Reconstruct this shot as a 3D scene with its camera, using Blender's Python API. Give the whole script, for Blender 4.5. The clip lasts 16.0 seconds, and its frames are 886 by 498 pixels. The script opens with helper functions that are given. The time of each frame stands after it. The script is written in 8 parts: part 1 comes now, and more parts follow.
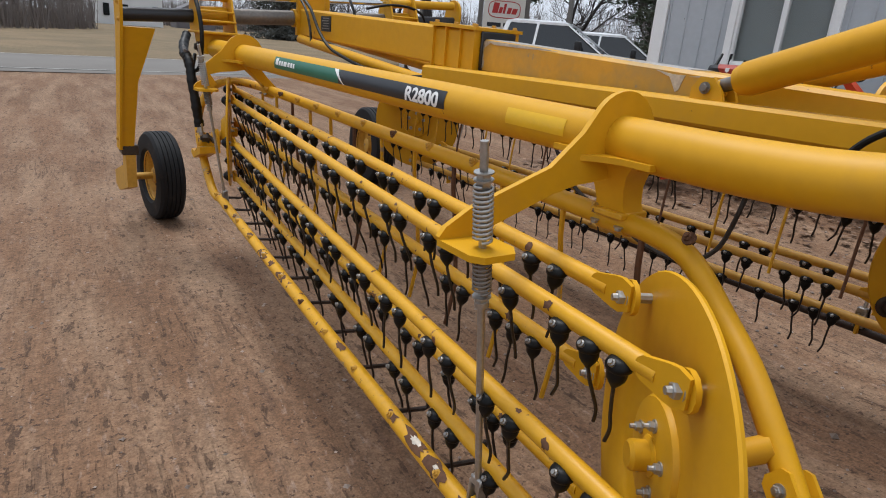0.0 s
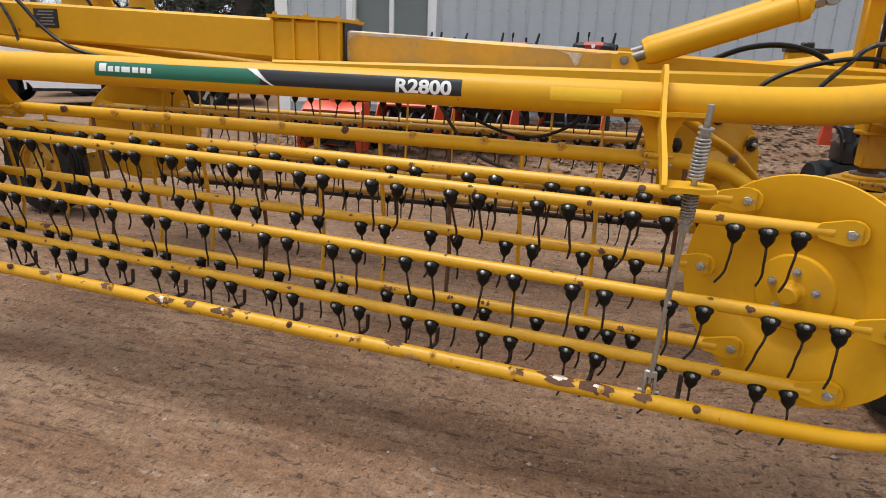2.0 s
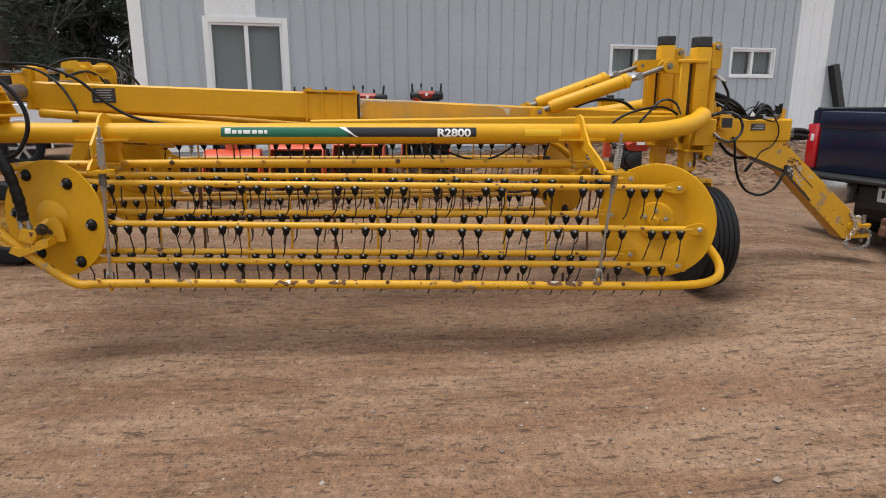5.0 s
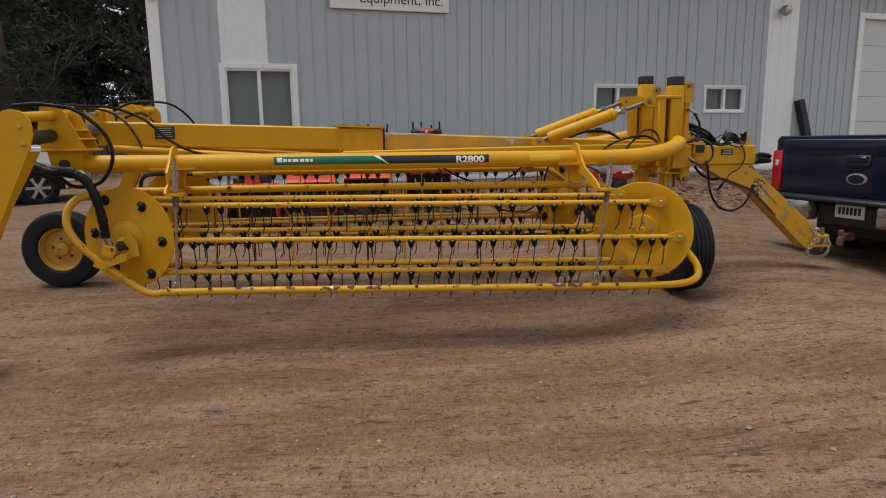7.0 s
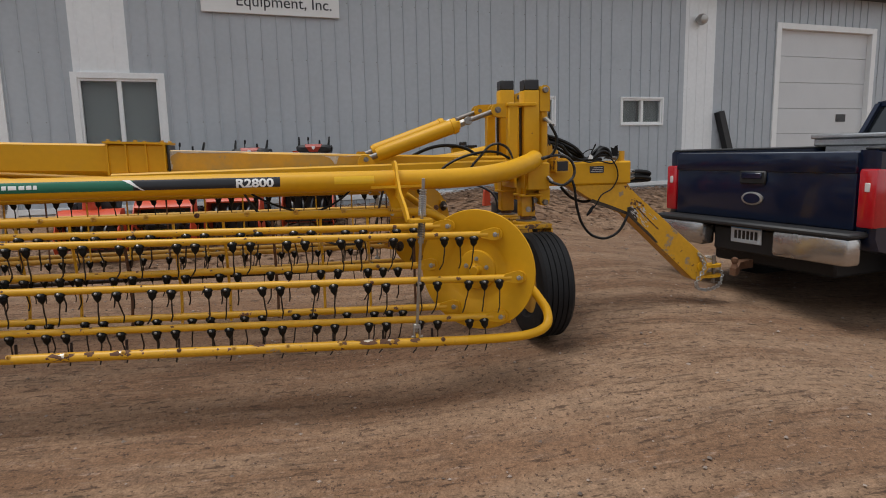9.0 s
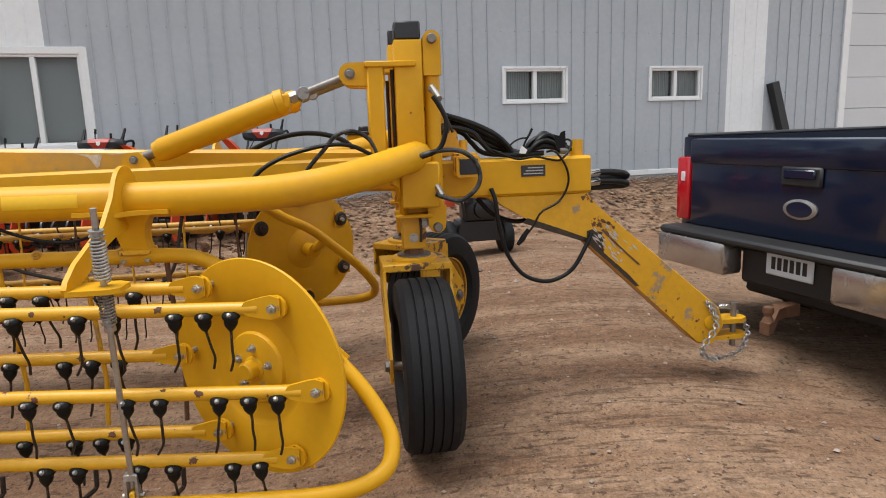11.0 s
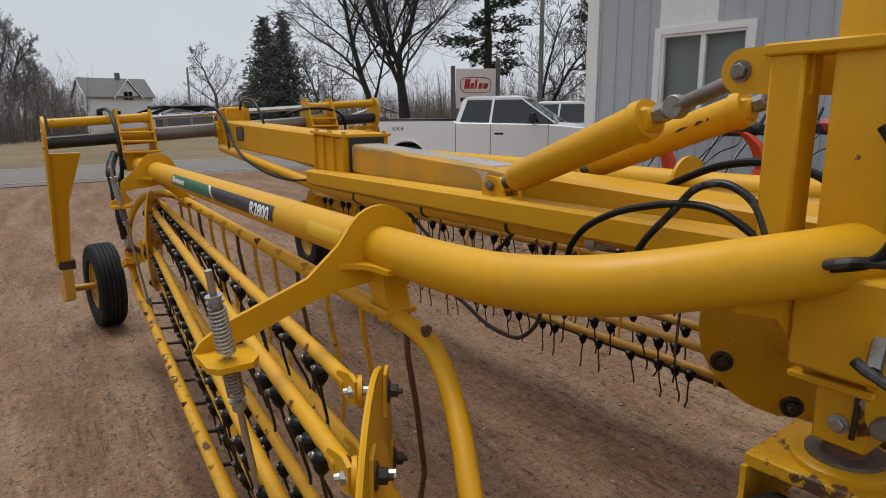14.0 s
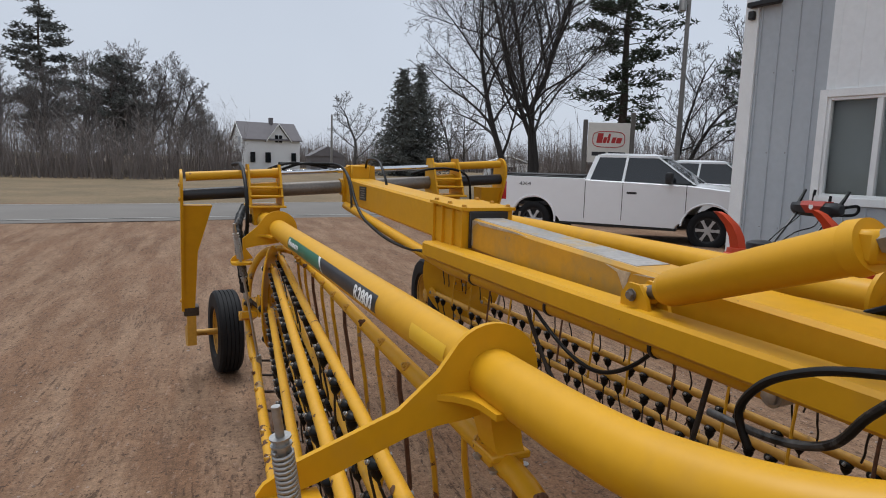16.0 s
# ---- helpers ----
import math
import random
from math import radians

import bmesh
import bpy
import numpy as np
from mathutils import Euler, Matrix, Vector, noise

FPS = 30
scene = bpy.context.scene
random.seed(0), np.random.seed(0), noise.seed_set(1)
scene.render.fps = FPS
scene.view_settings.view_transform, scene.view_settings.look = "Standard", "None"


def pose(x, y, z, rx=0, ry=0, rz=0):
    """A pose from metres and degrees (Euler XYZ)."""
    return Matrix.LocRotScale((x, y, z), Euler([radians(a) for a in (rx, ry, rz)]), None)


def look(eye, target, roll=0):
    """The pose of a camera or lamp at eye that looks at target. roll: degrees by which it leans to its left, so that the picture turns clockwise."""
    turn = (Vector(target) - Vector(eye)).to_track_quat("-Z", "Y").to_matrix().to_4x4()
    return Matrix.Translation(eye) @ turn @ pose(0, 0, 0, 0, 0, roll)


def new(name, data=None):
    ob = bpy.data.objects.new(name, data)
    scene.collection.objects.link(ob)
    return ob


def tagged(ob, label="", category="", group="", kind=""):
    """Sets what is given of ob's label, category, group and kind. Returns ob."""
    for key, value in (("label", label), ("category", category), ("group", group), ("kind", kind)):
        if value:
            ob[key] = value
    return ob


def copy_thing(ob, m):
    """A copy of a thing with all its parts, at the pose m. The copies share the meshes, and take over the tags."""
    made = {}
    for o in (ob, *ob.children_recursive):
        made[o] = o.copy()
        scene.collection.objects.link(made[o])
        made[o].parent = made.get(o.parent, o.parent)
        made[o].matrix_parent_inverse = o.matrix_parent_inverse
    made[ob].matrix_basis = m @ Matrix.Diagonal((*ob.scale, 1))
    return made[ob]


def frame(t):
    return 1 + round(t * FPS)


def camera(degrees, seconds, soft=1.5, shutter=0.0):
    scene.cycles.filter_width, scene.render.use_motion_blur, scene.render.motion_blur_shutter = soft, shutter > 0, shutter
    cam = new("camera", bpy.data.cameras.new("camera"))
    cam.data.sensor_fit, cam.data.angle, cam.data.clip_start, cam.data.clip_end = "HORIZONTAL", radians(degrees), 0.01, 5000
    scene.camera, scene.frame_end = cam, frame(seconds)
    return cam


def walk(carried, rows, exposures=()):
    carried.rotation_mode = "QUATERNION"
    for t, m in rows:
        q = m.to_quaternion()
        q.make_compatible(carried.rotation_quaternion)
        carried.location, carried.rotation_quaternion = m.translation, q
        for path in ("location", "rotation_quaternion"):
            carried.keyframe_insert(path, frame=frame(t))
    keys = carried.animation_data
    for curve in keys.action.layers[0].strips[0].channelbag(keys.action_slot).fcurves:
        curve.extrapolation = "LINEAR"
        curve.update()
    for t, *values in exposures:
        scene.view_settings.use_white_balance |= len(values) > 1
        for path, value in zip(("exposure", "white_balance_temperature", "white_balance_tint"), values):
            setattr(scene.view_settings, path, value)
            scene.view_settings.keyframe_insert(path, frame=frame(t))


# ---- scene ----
cam = camera(70.0, 16.0, soft=1.0)
PATH = [
    (0, (-0.084, -0.14, 1.505), (0.897, 1.487, 0.879), 4.8),
    (0.5, (-0.458, 0.033, 1.474), (0.859, 1.413, 0.873), 4.0),
    (1, (-0.729, 0.343, 1.448), (0.823, 1.455, 0.852), 2.8),
    (1.5, (-0.976, 0.645, 1.44), (0.737, 1.491, 0.849), 1.8),
    (2, (-1.204, 0.926, 1.437), (0.601, 1.552, 0.846), 2.0),
    (2.5, (-1.363, 1.264, 1.437), (0.48, 1.795, 0.87), 1.5),
    (3, (-1.644, 1.505, 1.446), (0.25, 1.832, 0.893), 1.2),
    (3.5, (-2.018, 1.636, 1.492), (-0.105, 1.82, 0.94), 1.0),
    (4, (-2.392, 1.656, 1.521), (-0.464, 1.702, 0.994), 0.3),
    (4.2, (-2.511, 1.704, 1.559), (-0.583, 1.71, 1.031), 0.3),
    (6.3, (-3.607, 2.153, 1.472), (-1.644, 2.071, 1.096), -0.9),
    (6.5, (-3.644, 2.168, 1.477), (-1.679, 2.087, 1.114), -0.9),
    (7, (-3.673, 2.174, 1.477), (-1.705, 2.085, 1.13), -0.8),
    (7.5, (-3.595, 2.03, 1.468), (-1.628, 1.895, 1.136), -0.7),
    (8, (-3.423, 1.649, 1.481), (-1.457, 1.469, 1.161), -0.8),
    (8.5, (-3.117, 1.379, 1.441), (-1.151, 1.173, 1.135), -0.9),
    (9, (-2.761, 1.116, 1.471), (-0.796, 0.894, 1.168), -1.3),
    (9.5, (-2.399, 0.727, 1.475), (-0.437, 0.502, 1.163), -1.4),
    (9.7, (-2.241, 0.606, 1.461), (-0.279, 0.379, 1.15), -1.5),
    (11.8, (-0.451, -0.301, 1.514), (1.488, -0.037, 1.104), -1.3),
    (12, (-0.312, -0.351, 1.511), (1.603, 0.047, 1.092), -0.9),
    (12.5, (-0.093, -0.386, 1.599), (1.599, 0.597, 1.185), -0.9),
    (13, (0.077, -0.371, 1.621), (1.426, 1.046, 1.204), -0.6),
    (13.5, (0.301, -0.506, 1.616), (1.389, 1.118, 1.194), -0.9),
    (14, (0.332, -0.582, 1.662), (1.328, 1.102, 1.248), -0.5),
    (14.5, (0.367, -0.671, 1.645), (1.364, 1.015, 1.242), 0.8),
    (15, (0.4, -0.667, 1.737), (1.284, 1.088, 1.368), 1.4),
    (15.5, (0.485, -0.531, 1.751), (1.269, 1.279, 1.42), 2.5),
    (16, (0.488, -0.277, 1.772), (1.148, 1.591, 1.502), 1.6),
]
# the film camera's own brightening and darkening
EXPOSURE = [(t, stops, {0: 6150, 0.5: 6250, 1.0: 6350, 15.0: 6350, 15.5: 6050, 16.0: 6150}.get(t, 6450 if t < 5 else 6500), 10) for t, stops in [(0, 0.32), (0.5, 0.28), (1.0, 0.48), (1.5, 0.6), (2.0, 0.62), (3.0, 0.75), (4.0, 0.78), (6.5, 0.08), (7.5, 0.0), (8.5, 0.0), (9.0, 0.05), (9.5, 0.18), (12.0, 0.88), (12.5, 0.76), (13.0, 0.18), (13.5, 0.05), (14.0, 0.02), (14.5, 0.1), (15.0, 0.05), (15.5, 0.0), (16.0, 0.05)]]
walk(cam, [(t, look(eye, target, roll)) for t, eye, target, roll in PATH], EXPOSURE)

# ---- light: an overcast winter day ----
world = bpy.data.worlds.new("overcast_sky")
scene.world = world
world.use_nodes = True
wn, wl = world.node_tree.nodes, world.node_tree.links
wn.clear()
w_out = wn.new("ShaderNodeOutputWorld")
w_bg = wn.new("ShaderNodeBackground")
w_bg.inputs["Strength"].default_value = 0.081
w_sky = wn.new("ShaderNodeTexSky")
w_sky.sky_type = "NISHITA"
w_sky.sun_disc = False
w_sky.sun_elevation, w_sky.sun_rotation = radians(38), radians(200)
w_sky.air_density, w_sky.dust_density = 1.0, 4.0
w_co = wn.new("ShaderNodeTexCoord")
w_sep = wn.new("ShaderNodeSeparateXYZ")
w_ramp = wn.new("ShaderNodeValToRGB")
w_ramp.color_ramp.elements[0].position, w_ramp.color_ramp.elements[0].color = 0.0, (8.1, 8.5, 9.2, 1)
w_ramp.color_ramp.elements[1].position, w_ramp.color_ramp.elements[1].color = 0.6, (7.3, 7.8, 8.5, 1)
w_cloud = wn.new("ShaderNodeTexNoise")
w_cloud.inputs["Scale"].default_value, w_cloud.inputs["Detail"].default_value = 2.2, 5
w_cmap = wn.new("ShaderNodeMapRange")
w_cmap.inputs["To Min"].default_value, w_cmap.inputs["To Max"].default_value = 0.9, 1.1
w_mul = wn.new("ShaderNodeMixRGB")
w_mul.blend_type = "MULTIPLY"
w_mul.inputs[0].default_value = 1
w_mix = wn.new("ShaderNodeMixRGB")
w_mix.inputs[0].default_value = 0.88
wl.new(w_co.outputs["Generated"], w_sep.inputs[0])
wl.new(w_co.outputs["Generated"], w_cloud.inputs["Vector"])
wl.new(w_sep.outputs["Z"], w_ramp.inputs[0])
wl.new(w_cloud.outputs["Fac"], w_cmap.inputs[0])
wl.new(w_ramp.outputs[0], w_mul.inputs[1])
wl.new(w_cmap.outputs[0], w_mul.inputs[2])
wl.new(w_sky.outputs[0], w_mix.inputs[1])
wl.new(w_mul.outputs[0], w_mix.inputs[2])
wl.new(w_mix.outputs[0], w_bg.inputs["Color"])
wl.new(w_bg.outputs[0], w_out.inputs[0])

sun = new("sun", bpy.data.lights.new("sun", "SUN"))
sun.data.energy, sun.data.angle, sun.data.color = 2.3, radians(30), (1.0, 0.985, 0.96)
sun.matrix_world = look((0, 0, 0), (0.06, -0.32, -1.0))


# ---- materials ----
def sock(node, *names):
    for n in names:
        if n in node.inputs:
            return node.inputs[n]


def mat(name, colour, rough=0.5, metal=0.0, vary=0.12, scale=6.0, fine=60.0, bump=0.0, dirt=None, dirt_at=0.62,
        dirt_scale=3.0, dirt2=None, coat=0.0, spec=0.5, island=False, rvary=0.1, bump_scale=None, soft=0.06):
    """Paint, metal, rubber and the like: a base colour that varies at two scales, with patches of dirt or rust."""
    m = bpy.data.materials.new(name)
    m.use_nodes = True
    n, l = m.node_tree.nodes, m.node_tree.links
    b = n["Principled BSDF"]
    co = n.new("ShaderNodeTexCoord")
    big = n.new("ShaderNodeTexNoise")
    big.inputs["Scale"].default_value, big.inputs["Detail"].default_value = scale, 4
    small = n.new("ShaderNodeTexNoise")
    small.inputs["Scale"].default_value, small.inputs["Detail"].default_value = fine, 3
    l.new(co.outputs["Object"], big.inputs["Vector"])
    l.new(co.outputs["Object"], small.inputs["Vector"])
    add = n.new("ShaderNodeMath")
    l.new(big.outputs["Fac"], add.inputs[0])
    l.new(small.outputs["Fac"], add.inputs[1])
    rng = n.new("ShaderNodeMapRange")
    rng.inputs["From Min"].default_value, rng.inputs["From Max"].default_value = 0.6, 1.4
    rng.inputs["To Min"].default_value, rng.inputs["To Max"].default_value = 1 - vary, 1 + vary
    l.new(add.outputs[0], rng.inputs[0])
    mul = n.new("ShaderNodeMixRGB")
    mul.blend_type = "MULTIPLY"
    mul.inputs[0].default_value = 1
    mul.inputs[1].default_value = (*colour, 1)
    l.new(rng.outputs[0], mul.inputs[2])
    colour_out = mul.outputs[0]
    if island:
        oi = n.new("ShaderNodeObjectInfo")
        r2 = n.new("ShaderNodeMapRange")
        r2.inputs["To Min"].default_value, r2.inputs["To Max"].default_value = 0.8, 1.2
        l.new(oi.outputs["Random"], r2.inputs[0])
        m2 = n.new("ShaderNodeMixRGB")
        m2.blend_type = "MULTIPLY"
        m2.inputs[0].default_value = 1
        l.new(colour_out, m2.inputs[1])
        l.new(r2.outputs[0], m2.inputs[2])
        colour_out = m2.outputs[0]
    if dirt:
        d = n.new("ShaderNodeTexNoise")
        d.inputs["Scale"].default_value, d.inputs["Detail"].default_value = dirt_scale, 6
        d.inputs["Roughness"].default_value = 0.65
        l.new(co.outputs["Object"], d.inputs["Vector"])
        dr = n.new("ShaderNodeMapRange")
        dr.inputs["From Min"].default_value, dr.inputs["From Max"].default_value = dirt_at, dirt_at + soft
        l.new(d.outputs["Fac"], dr.inputs[0])
        mx = n.new("ShaderNodeMixRGB")
        mx.inputs[2].default_value = (*dirt, 1)
        l.new(dr.outputs[0], mx.inputs[0])
        l.new(colour_out, mx.inputs[1])
        colour_out = mx.outputs[0]
    if dirt2:
        c2, sc2, at2 = dirt2
        d = n.new("ShaderNodeTexNoise")
        d.inputs["Scale"].default_value, d.inputs["Detail"].default_value = sc2, 5
        d.inputs["Roughness"].default_value = 0.6
        l.new(co.outputs["Object"], d.inputs["Vector"])
        dr = n.new("ShaderNodeMapRange")
        dr.inputs["From Min"].default_value, dr.inputs["From Max"].default_value = at2, at2 + 0.02
        l.new(d.outputs["Fac"], dr.inputs[0])
        mx = n.new("ShaderNodeMixRGB")
        mx.inputs[2].default_value = (*c2, 1)
        l.new(dr.outputs[0], mx.inputs[0])
        l.new(colour_out, mx.inputs[1])
        colour_out = mx.outputs[0]
    l.new(colour_out, b.inputs["Base Color"])
    rr = n.new("ShaderNodeMapRange")
    rr.inputs["To Min"].default_value, rr.inputs["To Max"].default_value = max(rough - rvary, 0.02), min(rough + rvary, 1)
    l.new(big.outputs["Fac"], rr.inputs[0])
    l.new(rr.outputs[0], b.inputs["Roughness"])
    b.inputs["Metallic"].default_value = metal
    sock(b, "Specular IOR Level", "Specular").default_value = spec
    if coat:
        sock(b, "Coat Weight", "Clearcoat").default_value = coat
        sock(b, "Coat Roughness", "Clearcoat Roughness").default_value = 0.08
    if bump:
        bp = n.new("ShaderNodeBump")
        bp.inputs["Strength"].default_value, bp.inputs["Distance"].default_value = bump, 0.004
        src = small
        if bump_scale:
            src = n.new("ShaderNodeTexNoise")
            src.inputs["Scale"].default_value, src.inputs["Detail"].default_value = bump_scale, 5
            l.new(co.outputs["Object"], src.inputs["Vector"])
        l.new(src.outputs["Fac"], bp.inputs["Height"])
        l.new(bp.outputs[0], b.inputs["Normal"])
    return m


YEL = (0.60, 0.306, 0.006)
RUST = (0.11, 0.035, 0.016)
yellow = mat("yellow_paint", YEL, 0.46, vary=0.06, scale=3, fine=25, dirt=(0.53, 0.275, 0.022), dirt_at=0.56, dirt_scale=3.5, dirt2=((0.16, 0.06, 0.02), 16, 0.725), bump=0.04, soft=0.22, spec=0.28)
yellow_worn = mat("chipped_yellow_paint", YEL, 0.43, vary=0.09, scale=4, fine=40, dirt=RUST, dirt_at=0.655, dirt_scale=7, dirt2=((0.14, 0.055, 0.025), 38, 0.675), bump=0.08, soft=0.02)
yellow_chipped = mat("scraped_yellow_paint", YEL, 0.45, vary=0.12, scale=4, fine=40, dirt=(0.30, 0.21, 0.12), dirt_at=0.60, dirt_scale=5.5, dirt2=(RUST, 21, 0.64), bump=0.1, soft=0.03)
yellow_flaking = mat("flaking_yellow_paint", YEL, 0.5, vary=0.12, scale=5, fine=40, dirt=(0.10, 0.045, 0.022), dirt_at=0.565, dirt_scale=11, dirt2=((0.16, 0.075, 0.03), 30, 0.62), bump=0.12, soft=0.03)
yellow_old = mat("dull_yellow_paint", (0.50, 0.265, 0.028), 0.55, vary=0.16, scale=5, fine=40, dirt=(0.2, 0.11, 0.04), dirt_at=0.62, dirt_scale=6, bump=0.1)
yellow_patch = mat("bright_yellow_sticker", (0.72, 0.42, 0.006), 0.35, vary=0.05)
rusty = mat("rusty_steel", (0.13, 0.062, 0.032), 0.8, 0.3, vary=0.35, scale=12, fine=80, bump=0.2)
bare_bright = mat("scuffed_bare_metal", (0.50, 0.44, 0.36), 0.45, 0.5, vary=0.35, scale=14, fine=70)
yellow_rubbed = mat("rubbed_yellow_paint", (0.56, 0.285, 0.014), 0.42, vary=0.10, scale=4, fine=40, dirt=(0.36, 0.235, 0.07), dirt_at=0.50, dirt_scale=3.2, dirt2=((0.30, 0.22, 0.12), 9, 0.66), bump=0.06, soft=0.2)
bare = mat("bare_worn_steel", (0.36, 0.34, 0.32), 0.5, 0.5, vary=0.3, scale=5, fine=50, dirt=(0.50, 0.31, 0.06), dirt_at=0.5, dirt_scale=4, bump=0.1, soft=0.15)
dark_brown = mat("dark_brown_steel", (0.040, 0.026, 0.020), 0.6, 0.3, vary=0.4, scale=14, fine=70)
zinc = mat("zinc_plated_steel", (0.42, 0.41, 0.39), 0.42, 0.85, vary=0.2, scale=20, fine=120)
worn_zinc = mat("worn_zinc_steel", (0.26, 0.25, 0.235), 0.45, 0.8, vary=0.3, scale=18, fine=90)
chrome = mat("chromed_rod", (0.72, 0.73, 0.75), 0.14, 1.0, vary=0.06, scale=4, rvary=0.06)
dull_steel = mat("dull_steel", (0.20, 0.18, 0.16), 0.5, 0.7, vary=0.25, scale=8, dirt=RUST, dirt_at=0.66)
rubber = mat("black_rubber", (0.0045, 0.0045, 0.0045), 0.42, vary=0.3, scale=8, fine=60, bump=0.05, spec=0.2)
tyre_mat = mat("tyre_rubber", (0.012, 0.012, 0.013), 0.7, vary=0.3, scale=6, fine=70, dirt=(0.045, 0.036, 0.03), dirt_at=0.6, dirt_scale=7, bump=0.15, soft=0.2, spec=0.2)
hose_mat = mat("hose_rubber", (0.006, 0.006, 0.006), 0.45, vary=0.25, scale=15, fine=80, spec=0.25)
hose_worn = mat("scuffed_hose", (0.05, 0.048, 0.046), 0.45, vary=0.5, scale=25, fine=90, dirt=(0.008, 0.008, 0.008), dirt_at=0.5, dirt_scale=18, spec=0.3)
hose_dusty = mat("dusty_hose", (0.045, 0.038, 0.032), 0.7, vary=0.3, scale=12, fine=60, spec=0.2)
wire_mat = mat("dark_spring_wire", (0.02, 0.015, 0.012), 0.5, 0.2, vary=0.35, scale=14, dirt=(0.16, 0.09, 0.045), dirt_at=0.6, dirt_scale=20)
black_paint = mat("black_paint", (0.014, 0.014, 0.016), 0.4, vary=0.2)
green_decal = mat("green_decal", (0.008, 0.125, 0.068), 0.35, vary=0.06)
black_decal = mat("black_decal", (0.012, 0.013, 0.016), 0.35, vary=0.1)
white_decal = mat("white_decal", (0.78, 0.78, 0.76), 0.4, vary=0.04)
dark_plate = mat("dark_data_plate", (0.022, 0.024, 0.027), 0.3, vary=0.15)
grease = mat("greasy_dark_steel", (0.05, 0.035, 0.024), 0.5, 0.4, vary=0.4, scale=12)

siding_grey = mat("grey_metal_siding", (0.440, 0.474, 0.502), 0.45, 0.0, vary=0.07, scale=1.2, fine=14, spec=0.4, bump=0.02, dirt=(0.385, 0.430, 0.460), dirt_at=0.6, dirt_scale=1.5, soft=0.2)
siding_white = mat("white_metal_siding", (0.82, 0.84, 0.84), 0.45, vary=0.06, scale=1.5, fine=14, dirt=(0.5, 0.49, 0.46), dirt_at=0.62, soft=0.2)
trim_white = mat("white_trim_paint", (0.82, 0.83, 0.82), 0.45, vary=0.06, scale=4, dirt=(0.45, 0.42, 0.38), dirt_at=0.66)
door_white = mat("white_sectional_door", (0.62, 0.635, 0.64), 0.5, vary=0.05, scale=2)
# near-black that puts the shade of an unlit inside into the colour
unlit_dark = mat("painted_unlit_dark", (0.03, 0.03, 0.032), 0.9, vary=0.2)
# curtain and blind cloth, lightened for the grey sky reflected in the panes
curtain = mat("sky_paled_curtain", (0.40, 0.41, 0.40), 0.9, vary=0.1)
roof_dark = mat("dark_eave", (0.05, 0.05, 0.055), 0.6)
car_white = mat("white_car_paint", (0.86, 0.87, 0.88), 0.22, vary=0.02, coat=0.6, rvary=0.03)
car_navy = mat("navy_car_paint", (0.002, 0.0075, 0.027), 0.3, vary=0.1, coat=0.6, rvary=0.05, spec=0.3, dirt=(0.022, 0.021, 0.024), dirt_at=0.70, dirt_scale=3, soft=0.25)
car_black = mat("black_car_plastic", (0.014, 0.014, 0.015), 0.55, vary=0.15)
tail_red = mat("red_tail_lens", (0.40, 0.008, 0.014), 0.15, vary=0.08, coat=0.6)
tail_clear = mat("clear_lamp_lens", (0.6, 0.56, 0.55), 0.15, coat=0.5)
orange = mat("orange_paint", (0.52, 0.058, 0.016), 0.4, vary=0.1, scale=6)
shroud_grey = mat("dark_grey_plastic", (0.022, 0.023, 0.025), 0.5, vary=0.1)
red_plastic = mat("red_plastic", (0.36, 0.032, 0.016), 0.4, vary=0.08)
alu = mat("aluminium_plate", (0.55, 0.56, 0.57), 0.35, 0.8, vary=0.15, scale=10)
plate_white = mat("pale_licence_plate", (0.60, 0.66, 0.70), 0.4, vary=0.04)
plate_blue = mat("blue_licence_band", (0.05, 0.22, 0.45), 0.4)
bark = mat("grey_bark", (0.034, 0.030, 0.028), 0.9, vary=0.3, scale=4, fine=30, bump=0.4)
bark_pine = mat("brown_pine_bark", (0.060, 0.046, 0.038), 0.9, vary=0.3, scale=4, fine=30, bump=0.4)
twig = mat("bare_twigs", (0.055, 0.047, 0.043), 0.9, vary=0.2)
# far bark, twigs and brush: distance haze is mixed into the colour
bark_haze = mat("haze_paled_bark", (0.085, 0.078, 0.074), 0.9, vary=0.3, scale=2, fine=20)
twig_haze = mat("haze_paled_twigs", (0.135, 0.122, 0.116), 0.9, vary=0.2)
brush = mat("haze_paled_brush", (0.185, 0.160, 0.148), 0.95, vary=0.3, scale=0.4)
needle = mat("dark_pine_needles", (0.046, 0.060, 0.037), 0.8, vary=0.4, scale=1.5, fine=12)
# needles of the far conifers, greyed and lightened to imitate haze
needle_haze = mat("haze_paled_needles", (0.105, 0.110, 0.100), 0.85, vary=0.35, scale=1.2, fine=9)
wood_grey = mat("weathered_wood", (0.14, 0.127, 0.115), 0.85, vary=0.25, scale=3, fine=30, bump=0.2)
pole_grey = mat("pale_weathered_pole", (0.27, 0.26, 0.25), 0.8, vary=0.2, scale=2, fine=30, bump=0.1)
house_white = mat("white_house_siding", (0.72, 0.73, 0.74), 0.7, vary=0.05, scale=0.6)
shingle = mat("grey_roof_shingles", (0.15, 0.14, 0.145), 0.9, vary=0.15, scale=1.5, fine=12)
asphalt = mat("grey_asphalt", (0.185, 0.172, 0.158), 0.95, spec=0.12, vary=0.12, scale=0.6, fine=20, bump=0.1)
faded_line = mat("faded_road_paint", (0.34, 0.33, 0.31), 0.9, vary=0.25, scale=1.5, fine=12)
sign_white = mat("white_sign_board", (0.70, 0.66, 0.60), 0.6, vary=0.06)
sign_red = mat("red_sign_paint", (0.42, 0.02, 0.018), 0.5)


